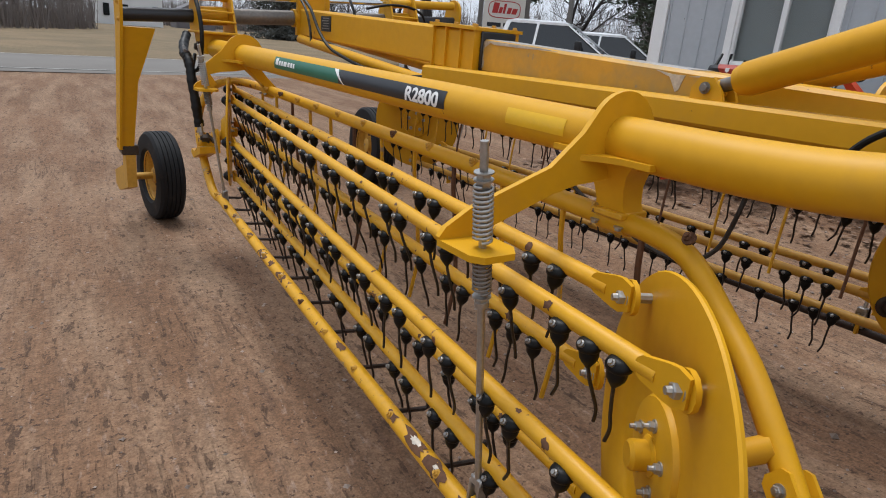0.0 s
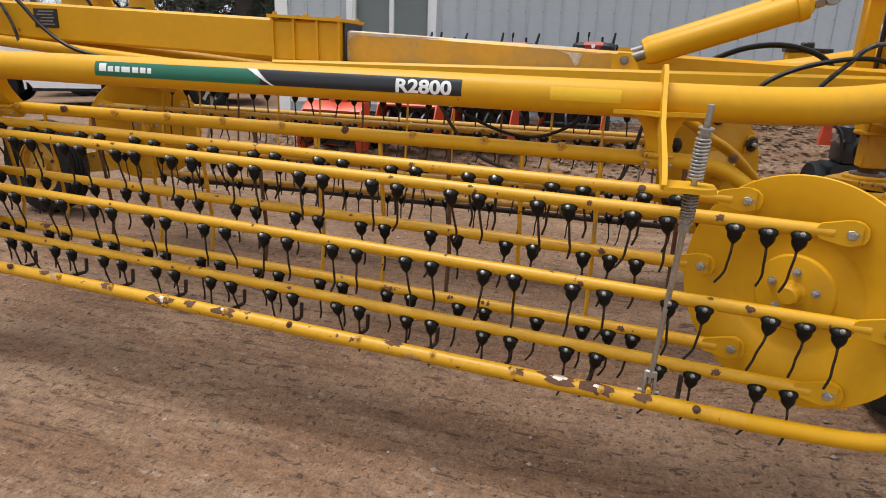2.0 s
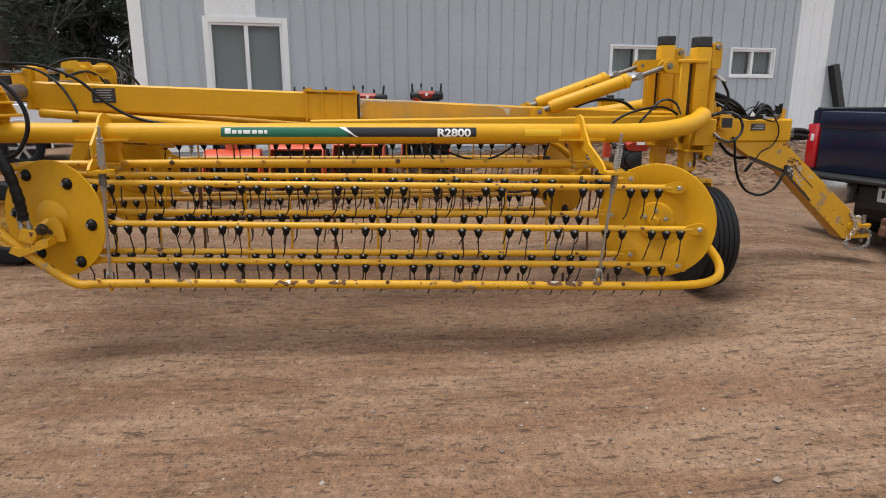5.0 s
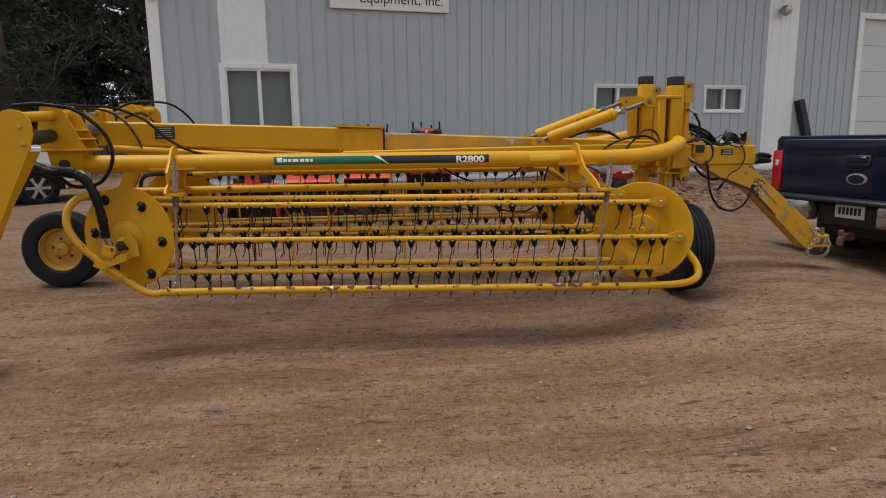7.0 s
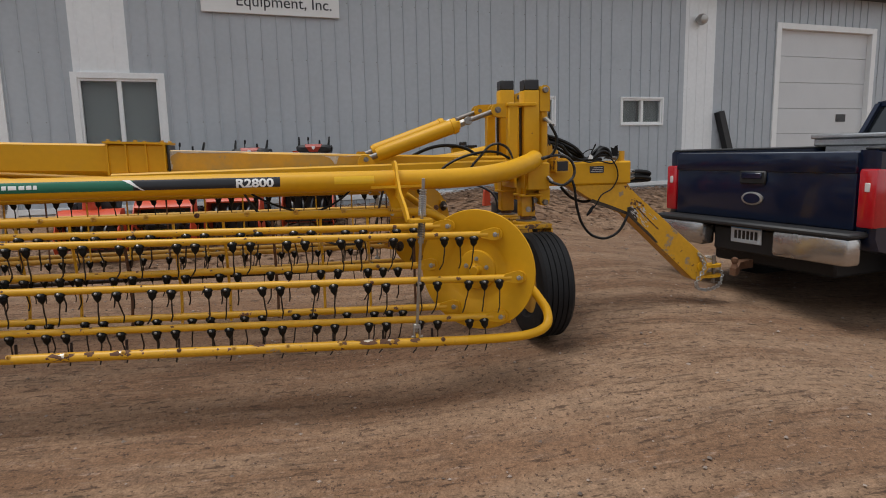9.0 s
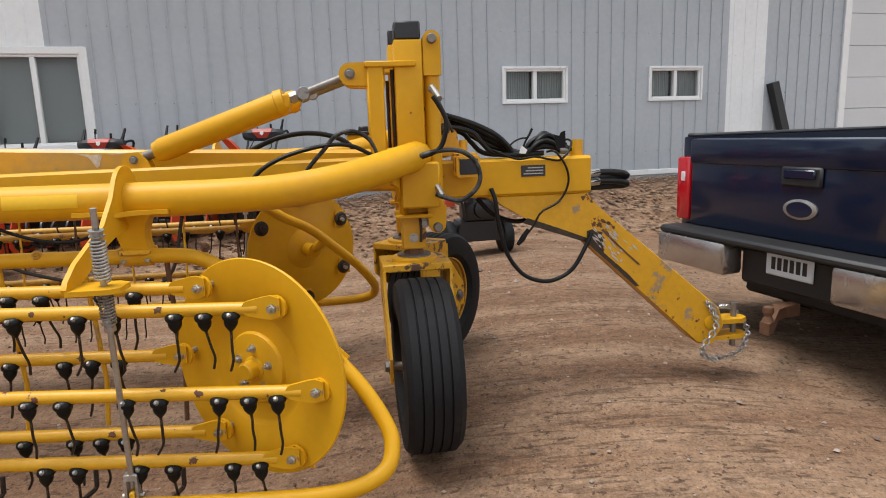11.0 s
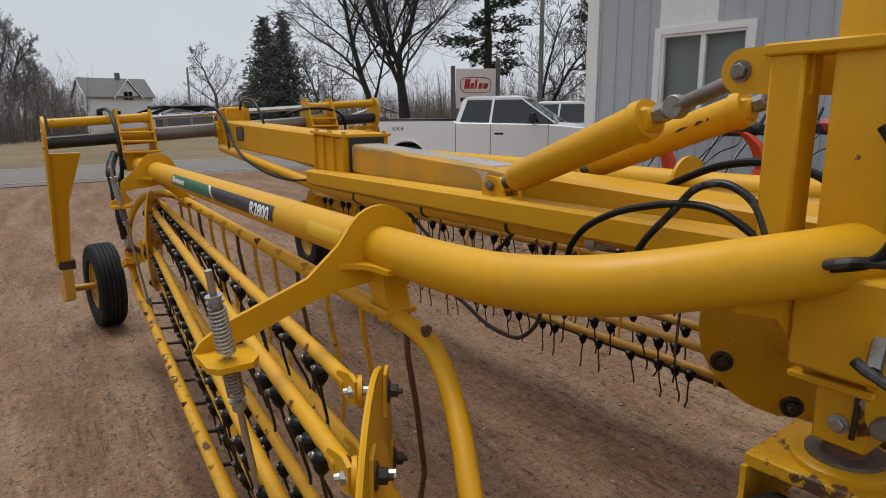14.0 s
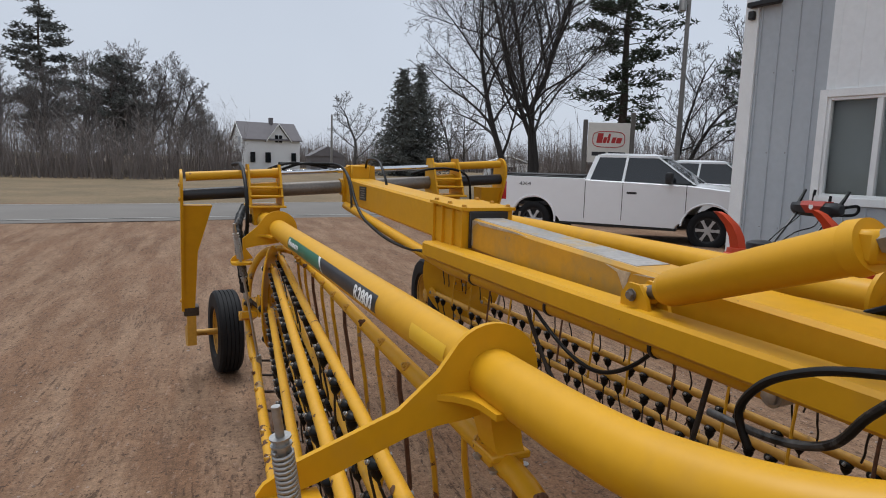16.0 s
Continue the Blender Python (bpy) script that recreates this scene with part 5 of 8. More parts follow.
        for z in (1.872, 1.11):
            rod(bm, (x - 0.065, -0.070, z), (x + 0.065, -0.070, z), 0.019, 14)
            turned(bm, (x + s * 0.03, -0.070, z), (s, 0, 0), [(0, 0.02), (0.035, 0.02), (0.04, 0.016)], 16)
        pieces("pin", bm, dull_steel, hc)
        bm = bmesh.new()
        for z in (1.675, 1.295):
            rod(bm, (x + s * 0.035, -0.070, z), (x + s * 0.075, -0.070, z), 0.016, 12)
        pieces("port", bm, yellow, hc)
        bm = bmesh.new()
        for z in (1.675, 1.295):
            p = V3((x + s * 0.068, -0.06, z))
            turned(bm, p, (s, 0, 0), [(0, 0.015), (0.03, 0.015)], 6)
            q = p + V3((s * 0.03, 0, 0))
            rod(bm, q + V3((-s * 0.01, 0, 0.005)), q + V3((s * 0.07, -0.02, -0.045)), 0.013, 8)
        pieces("hose_fitting", bm, worn_zinc, hc, "worn zinc hose fitting")
        # the web that takes the main tube, and the bolts on the lower post
        bm = bmesh.new()
        tip, root = Vector((x + s * 0.236, 0.126, 1.325)), Vector((xc + s * 0.045, 0.055, 1.335))
        along = Vector((root.x - tip.x, root.y - tip.y, 0))
        L = along.length
        slab(bm, [(0, 0.0), (0.03, 0.016), (L, 0.05), (L, -0.168), (L - 0.055, -0.168), (L - 0.07, -0.155), (0.10, -0.035), (0, -0.012)], tip, along, (0, 0, 1), 0.014)
        pieces("web_plate", bm, yellow, mast)
        bm = bmesh.new()
        for v_, z_ in ((0.029, 1.058), (-0.02, 1.12)):
            hexbolt(bm, (xc + s * 0.050, v_, z_), (s, 0, 0), 0.015, 0.012)
        pieces("bolt", bm, zinc, mast)
        # caster: stub, plate, fork, wheel
        bm = bmesh.new()
        turned(bm, (xc, 0.006, 0.955), (0, 0, 1), [(0, 0.100), (0.014, 0.100), (0.020, 0.092), (0.020, 0.05)], 28)
        box(bm, (xc - 0.050, -0.046, 1.008), (xc + 0.050, 0.056, 1.160), 0.006)
        stub = part("caster_stub", bm, yellow_worn, rake)
        bm = bmesh.new()
        turned(bm, (xc, 0.006, 0.974), (0, 0, 1), [(0, 0.074), (0.010, 0.074), (0.012, 0.045)], 28)
        part("thrust_washer", bm, dull_steel, stub, "dark grey thrust washer")
        bm = bmesh.new()
        turned(bm, (xc, 0.006, 0.982), (0, 0, 1), [(0, 0.044), (0.028, 0.040)], 20)
        part("pivot_neck", bm, rusty, stub, "rusty pivot neck")
        bm = bmesh.new()
        sweep(bm, smooth_path([(xc + s * 0.054, -0.02, 1.16), (xc + s * 0.060, -0.025, 1.11), (xc + s * 0.060, -0.022, 1.04)], 4), 0.006, 8)
        part("grease_hose", bm, grease, stub, "short dark greasy line")
        # the caster wheels have swung round: the wheel trails sideways from its stub
        trail = V3((-0.2475, -0.010, 0)) if s < 0 else V3((0.185, -0.145, 0))
        gz, wr = (0.205, 0.358) if s < 0 else (0.295, 0.335)
        tl = trail.length
        fwd = trail.normalized()
        axl = V3((-fwd.y, fwd.x, 0))
        cm = Matrix.Translation((xc, 0.006 if s < 0 else -0.01, 0)) @ Matrix(((axl.x, fwd.x, 0, 0), (axl.y, fwd.y, 0, 0), (0, 0, 1, 0), (0, 0, 0, 1)))
        wc = V3((0, tl, gz + wr - 0.002))
        bm = bmesh.new()
        box(bm, (-0.148, -0.125, 0.925), (0.148, 0.118, 0.957), 0.004, m=cm)
        for o in (-1, 1):
            slab(bm, [(-0.12, 0.93), (0.13, 0.93), (0.13, 0.86), (tl + 0.06, wc.z + 0.05), (tl + 0.05, wc.z - 0.06), (tl - 0.05, wc.z - 0.06), (-0.12, 0.80)], cm @ V3((o * 0.142, 0, 0)), cm.to_3x3() @ V3((0, 1, 0)), (0, 0, 1), 0.012)
        fk = part("caster_fork", bm, yellow_flaking, rake, "yellow caster fork with scraped paint")
        bm = bmesh.new()
        rod(bm, cm @ (wc + V3((-0.16, 0, 0))), cm @ (wc + V3((0.16, 0, 0))), 0.018, 10)
        for o in (-1, 1):
            hexbolt(bm, cm @ (wc + V3((o * 0.148, 0, 0))), cm.to_3x3() @ V3((o, 0, 0)), 0.024, 0.016)
        pieces("axle", bm, dull_steel, fk)
        tyre_wheel("front_wheel", cm @ wc, cm.to_3x3() @ V3((1, 0, 0)) * (1 if (cm.to_3x3() @ V3((1, 0, 0))).y < 0 else -1), r=wr, w=0.232, parent=rake)

    # head frame between the masts, and the tongue
    bm = bmesh.new()
    box(bm, (-0.30, -0.10, 1.20), (0.30, 0.06, 1.385), 0.008)
    part("head_frame", bm, yellow, rake)
    bm = bmesh.new()
    slab(bm, [(-0.10, 1.38), (-0.10, 1.80), (-0.06, 1.83), (0.0, 1.83), (0.0, 1.38)], (0, 0, 0), (0, 1, 0), (0, 0, 1), 0.12)
    slab(bm, [(-0.10, 1.38), (-0.10, 1.72), (-0.20, 1.40)], (-0.05, 0, 0), (0, 1, 0), (0, 0, 1), 0.014)
    brace = part("mast_brace", bm, yellow_worn, rake)
    bm = bmesh.new()
    slab(bm, [(-0.095, 1.40), (-0.102, 1.74), (-0.118, 1.68), (-0.150, 1.58), (-0.205, 1.50), (-0.22, 1.43), (-0.21, 1.40)], (-0.062, 0, 0), (0, 1, 0), (0, 0, 1), 0.016)
    part("curved_gusset", bm, yellow_chipped, brace, "yellow gusset with greasy bolt")
    bm = bmesh.new()
    hexbolt(bm, (-0.071, -0.150, 1.515), (-1, 0, 0), 0.020, 0.016, 0.012)
    rod(bm, (-0.068, -0.105, 1.70), (-0.068, -0.19, 1.50), 0.007, 6)
    pieces("greasy_bolt", bm, grease, brace, "greasy bolt and line")
    bm = bmesh.new()
    rod(bm, (-0.06, -0.235, 1.40), (-0.06, -0.235, 1.465), 0.018, 12)
    rod(bm, (-0.10, -0.225, 1.40), (-0.10, -0.225, 1.445), 0.013, 12)
    slab(bm, [(-0.19, 1.40), (-0.28, 1.40), (-0.28, 1.41), (-0.19, 1.41)], (-0.08, 0, 0), (0, 1, 0), (0, 0, 1), 0.16)
    pieces("hose_guide", bm, yellow_chipped, brace, "worn yellow hose guide")
    bm = bmesh.new()
    square_tube(bm, (0, 0.0, 1.294), (0, -0.812, 1.294), 0.16, 0.168, 0.012)
    tongue = part("tongue", bm, yellow, rake, "yellow box-section tongue")
    bm = bmesh.new()
    square_tube(bm, (-0.02, -0.235, 1.355), (-0.19, -0.235, 1.355), 0.10, 0.09, 0.006, up=(0, 0, 1))
    part("cross_tube", bm, yellow_worn, tongue)
    # black plate over the closed end, painting the shade of a hollow tube
    bm = bmesh.new()
    box(bm, (-0.195, -0.275, 1.322), (-0.188, -0.197, 1.388), 0.001)
    part("mouth_shade_plate", bm, black_paint, tongue, "black plate standing for the shade in the open tube end")
    bm = bmesh.new()
    out = [(-0.32, 1.212), (-0.80, 1.212), (-0.86, 1.13), (-1.47, 0.62), (-1.50, 0.53), (-1.44, 0.43), (-1.36, 0.45), (-0.80, 0.985), (-0.52, 1.10)]
    slab(bm, out, (0.0, 0, 0), (0, 1, 0), (0, 0, 1), 0.13)
    bmesh.ops.bevel(bm, geom=[e for e in bm.edges], offset=0.006, segments=1, affect="EDGES")
    dbar = part("drawbar", bm, yellow_chipped, rake, "sloping yellow drawbar with scraped paint")
    bm = bmesh.new()
    turned(bm, (-0.066, -1.43, 0.55), (-1, 0, 0), [(0, 0.035), (0.008, 0.035), (0.01, 0.028)], 20)
    part("boss", bm, yellow, dbar)
    bm = bmesh.new()
    slab(bm, [(-0.50, 1.083), (-0.52, 1.106), (-0.66, 1.055), (-0.80, 1.0), (-1.0, 0.82), (-1.06, 0.755), (-1.04, 0.755), (-0.80, 0.978)], (-0.0665, 0, 0), (0, 1, 0), (0, 0, 1), 0.004)
    part("dark_lower_edge", bm, grease, dbar, "dark strip along the lower edge")
    # rubbed place below the bend: dark worn paint, bare streaks, a rusty gouge
    wr = random.Random(31)

    def on_bar(al, up):
        return (-0.80 - 0.767 * al - 0.642 * up, 0.985 - 0.642 * al + 0.767 * up)

    bm = bmesh.new()
    edge_pts = [(0.0, 0.004), (0.10, 0.004), (0.095, 0.020), (0.082, 0.024), (0.085, 0.040), (0.062, 0.046), (0.066, 0.060), (0.040, 0.064), (0.034, 0.078), (0.012, 0.066), (-0.012, 0.060), (-0.030, 0.036)]
    slab(bm, [on_bar(*p) for p in edge_pts], (-0.0658, 0, 0), (0, 1, 0), (0, 0, 1), 0.003)
    part("worn_patch", bm, grease, dbar, "dark worn patch")
    bm = bmesh.new()
    slab(bm, [on_bar(*p) for p in ((0.02, 0.080), (0.10, 0.074), (0.20, 0.068), (0.27, 0.064), (0.285, 0.069), (0.27, 0.073), (0.18, 0.076), (0.08, 0.084), (0.03, 0.092))], (-0.0664, 0, 0), (0, 1, 0), (0, 0, 1), 0.003)
    part("gouge", bm, rusty, dbar, "rusty gouge")
    bm = bmesh.new()
    for _ in range(46):
        al, up, ln = wr.uniform(-0.02, 0.19), wr.uniform(0.02, 0.125), wr.uniform(0.012, 0.05)
        wd, sl = wr.uniform(0.0015, 0.006), wr.uniform(-0.25, 0.05)
        slab(bm, [on_bar(al, up), on_bar(al + ln * 0.4, up + sl * ln * 0.4 - wd), on_bar(al + ln, up + sl * ln), on_bar(al + ln * 0.5, up + sl * ln * 0.5 + wd)], (-0.0661, 0, 0), (0, 1, 0), (0, 0, 1), 0.0026)
    tagged(part("bare_streaks", bm, alu, dbar, "pale bare metal streaks"), kind="stuff")
    bm = bmesh.new()
    for _ in range(14):
        al, up, rr = wr.uniform(-0.02, 0.07), wr.uniform(0.085, 0.135), wr.uniform(0.003, 0.011)
        slab(bm, [on_bar(al + rr * wr.uniform(0.6, 1.7) * math.cos(k), up + rr * wr.uniform(0.5, 1.0) * math.sin(k)) for k in range(6)], (-0.0663, 0, 0), (0, 1, 0), (0, 0, 1), 0.0026)
    tagged(part("rust_spots", bm, rusty, dbar, "small rust spots"), kind="stuff")
    # coupler, pin and safety chain
    bm = bmesh.new()
    for z in (0.46, 0.54):
        slab(bm, [(-0.05, -1.42), (0.05, -1.42), (0.05, -1.60), (0.02, -1.64), (-0.02, -1.64), (-0.05, -1.60)], (0.0, 0, z), (1, 0, 0), (0, 1, 0), 0.022)
    cp = part("hitch_clevis", bm, yellow_worn, rake)
    bm = bmesh.new()
    rod(bm, (0, -1.585, 0.40), (0, -1.585, 0.62), 0.014, 10)
    part("hitch_pin", bm, dull_steel, cp)
    path = smooth_path([(-0.07, -1.40, 0.66), (-0.10, -1.44, 0.55), (-0.10, -1.37, 0.42), (-0.06, -1.47, 0.36), (-0.02, -1.62, 0.38), (0.06, -1.70, 0.46), (0.04, -1.60, 0.58), (-0.05, -1.48, 0.62)], 7)
    bm = bmesh.new()
    for i, (p, q) in enumerate(zip(path, path[1:])):
        d = (q - p).normalized()
        s = d.orthogonal().normalized() if i % 2 else d.cross(d.orthogonal()).normalized()
        L = (q - p).length * 0.62
        ring = []
        for k in range(11):
            a = 2 * math.pi * k / 10
            ring.append((p + q) / 2 + d * L * math.cos(a) * 1.05 + s * 0.013 * math.sin(a))
        sweep(bm, ring, 0.0042, 5, caps=False)
    part("safety_chain", bm, zinc, rake, "hanging zinc safety chain")
    # tongue stickers and hook
    bm = bmesh.new()
    slab(bm, [(-0.60, 1.295), (-0.49, 1.295), (-0.49, 1.345), (-0.60, 1.345)], (-0.082, 0, 0), (0, 1, 0), (0, 0, 1), 0.003)
    st = part("warning_sticker", bm, dark_plate, tongue, "dark sticker with pale print")
    for i in range(3):
        bm = bmesh.new()
        z = 1.305 + i * 0.013
        slab(bm, [(-0.59, z), (-0.50 - 0.01 * i, z), (-0.50 - 0.01 * i, z + 0.005), (-0.59, z + 0.005)], (-0.0842, 0, 0), (0, 1, 0), (0, 0, 1), 0.001)
        part("print_bar", bm, zinc, st)
    bm = bmesh.new()
    turned(bm, (0, -0.770, 1.378), (0, 0, 1), [(0, 0.030), (0.072, 0.030), (0.072, 0.025), (0.008, 0.025), (0.008, 0)], 24)
    part("hose_stand", bm, yellow_worn, tongue)
    bm = bmesh.new()
    box(bm, (-0.05, -0.826, 1.22), (0.05, -0.812, 1.30), 0.003)
    part("front_plate", bm, zinc, tongue)

    # rear carriage: cross tubes, sliders, end arms and wheels; it leans with the frame
    v, c0 = 4.60, 0.125

    def cz(u, z):
        return z + 0.058 * (u - c0)

    def across(bm, u0, u1, z, r, seg=24, dv=0.0):
        rod(bm, (u0, v + dv, cz(u0, z)), (u1, v + dv, cz(u1, z)), r, seg)

    bm = bmesh.new()
    across(bm, c0 - 0.72, c0 + 0.72, 1.575, 0.050)
    part("cross_tube", bm, dull_steel, rake, "grey sliding cross tube")
    bm = bmesh.new()
    for s in (-1, 1):
        across(bm, c0 + s * 0.68, c0 + s * 1.26, 1.572, 0.043)
    pieces("slide_tube", bm, black_paint, rake, "black slide tube")
    bm = bmesh.new()
    across(bm, c0 - 0.72, c0 + 0.72, 1.700, 0.019, 16, -0.02)
    part("chrome_rod", bm, chrome, rake, "bright chromed piston rod")
    bm = bmesh.new()
    slab(bm, [(-0.13, 1.46), (0.13, 1.46), (0.12, 1.72), (0.06, 1.74), (-0.06, 1.74), (-0.12, 1.72)], (c0, 4.56, 0), (1, 0, 0.058), (0, 0, 1), 0.03)
    box(bm, (c0 - 0.075, 4.51, 1.57), (c0 + 0.075, 4.68, 1.735), 0.01)
    across(bm, c0 - 0.14, c0 + 0.14, 1.575, 0.062)
    part("centre_bracket", bm, yellow, rake, "yellow centre bracket of the carriage")
    for s in (-1, 1):
        sc = c0 + s * 0.715
        dz = 0.058 * s * 0.715
        bm = bmesh.new()
        across(bm, c0 + s * 0.62, c0 + s * 1.24, 1.700, 0.032, 18, -0.02)
        turned(bm, (c0 + s * 0.60, v - 0.02, cz(c0 + s * 0.60, 1.700)), (s, 0, 0.058 * s), [(0, 0.038), (0.05, 0.038)], 18)
        part("slide_cylinder", bm, yellow, rake, "yellow hydraulic slide cylinder")
        bm = bmesh.new()
        across(bm, sc - 0.10, sc + 0.10, 1.574, 0.060)
        for o in (-0.11, 0.11):
            slab(bm, [(-0.205, 1.475), (0.07, 1.475), (0.08, 1.60), (0.045, 1.765), (-0.065, 1.765), (-0.10, 1.70)], (sc + o, v, dz), (0, 1, 0), (0, 0, 1), 0.014)
        box(bm, (sc - 0.115, v - 0.195, 1.535 + dz), (sc + 0.115, v - 0.12, 1.549 + dz), 0.004)
        box(bm, (sc - 0.115, v - 0.155, 1.595 + dz), (sc + 0.115, v - 0.10, 1.609 + dz), 0.004)
        box(bm, (sc - 0.13, v - 0.225, 1.462 + dz), (sc + 0.13, v + 0.07, 1.478 + dz), 0.004)
        cr = part("slider_carriage", bm, yellow, rake, "yellow slider carriage")
        bm = bmesh.new()
        rings(bm, [[(sc - 0.085, v - 0.15, 1.335 + dz), (sc + 0.085, v - 0.15, 1.335 + dz), (sc + 0.085, v + 0.03, 1.335 + dz), (sc - 0.085, v + 0.03, 1.335 + dz)],
                   [(sc - 0.095, v - 0.165, 1.462 + dz), (sc + 0.095, v - 0.165, 1.462 + dz), (sc + 0.095, v + 0.045, 1.462 + dz), (sc - 0.095, v + 0.045, 1.462 + dz)]])
        part("swivel_housing", bm, yellow, cr, "yellow swivel housing")
        bm = bmesh.new()
        turned(bm, (sc + s * 0.09, v - 0.055, 1.375 + dz), (s, 0, 0), [(0, 0.034), (0.016, 0.034), (0.02, 0.022), (0.034, 0.020)], 12)
        pieces("swivel_bolt", bm, grease, cr, "greasy swivel bolt")
        # end arm
        bm = bmesh.new()
        a0 = c0 + s * 1.27
        az = 0.058 * s * 1.27
        slab(bm, arc(v + 0.01, 1.645 + az, 0.105, 180, 0, 8) + [(v + 0.125, 1.50 + az), (v + 0.25, 1.17 + az), (v + 0.47, 0.66 + az), (v + 0.335, 0.66 + az), (v + 0.11, 1.15 + az), (v - 0.07, 1.52 + az), (v - 0.095, 1.60 + az)], (a0, 0, 0), (0, 1, 0), (0, 0, 1), 0.018)
        rings(bm, [[(a0 - s * 0.008, v - 0.035, 1.50 + az), (a0 - s * 0.20, v - 0.035, 1.50 + az), (a0 - s * 0.20, v + 0.11, 1.50 + az), (a0 - s * 0.008, v + 0.11, 1.50 + az)],
                   [(a0 - s * 0.008, v + 0.125, 1.15 + az), (a0 - s * 0.105, v + 0.125, 1.15 + az), (a0 - s * 0.105, v + 0.245, 1.15 + az), (a0 - s * 0.008, v + 0.245, 1.15 + az)],
                   [(a0 - s * 0.008, v + 0.342, 0.67 + az), (a0 - s * 0.085, v + 0.342, 0.67 + az), (a0 - s * 0.085, v + 0.46, 0.67 + az), (a0 - s * 0.008, v + 0.46, 0.67 + az)]])
        arm = part("wheel_arm", bm, yellow, rake, "tapered yellow wheel arm")
        bm = bmesh.new()
        for z, o in ((1.645, -0.03), (1.545, -0.04), (0.74, 0.37)):
            hexbolt(bm, (a0 + s * 0.008, v + o, z + az), (s, 0, 0), 0.014, 0.01)
        pieces("bolt", bm, yellow_old, arm)
        hub = V3((-0.795, 5.46, 0.275)) if s < 0 else V3((1.11, 5.40, 0.490))
        kx = a0 - s * 0.06
        bm = bmesh.new()
        box(bm, (kx - 0.055, v + 0.335, 0.62 + az), (kx + 0.055, v + 0.475, 0.69 + az), 0.006)
        part("pivot_block", bm, grease, arm, "greasy pivot block")
        bm = bmesh.new()
        slab(bm, [(v + 0.34, 0.64 + az), (v + 0.465, 0.64 + az), (v + 0.50, 0.52 + az), (hub.y + 0.05, hub.z + 0.05), (hub.y + 0.05, hub.z - 0.06), (hub.y - 0.10, hub.z - 0.08), (v + 0.36, 0.38 + az)], (kx, 0, 0), (0, 1, 0), (0, 0, 1), 0.065)
        rod(bm, (kx, hub.y, hub.z), hub, 0.028, 10)
        part("axle_leg", bm, yellow_old, arm)
        tyre_wheel("rear_wheel", hub, (-1, 0.08 * s, 0), parent=rake)


central_frame()


def stop_block():
    bm = bmesh.new()
    box(bm, (0.955, 0.10, 1.39), (1.035, 0.30, 1.505), 0.006)
    sb = part("stop_block", bm, yellow, rake, "yellow stop block with a black top")
    bm = bmesh.new()
    box(bm, (0.945, 0.085, 1.505), (1.045, 0.31, 1.525), 0.004)
    box(bm, (0.97, 0.17, 1.52), (1.02, 0.23, 1.555), 0.006)
    part("stop_pad", bm, black_paint, sb, "black pad")


stop_block()


def hose(name, pts, r, label="black hydraulic hose", material=None, seg=9):
    bm = bmesh.new()
    sweep(bm, smooth_path(pts, 7), r, seg)
    return part(name, bm, material or hose_mat, rake, label)


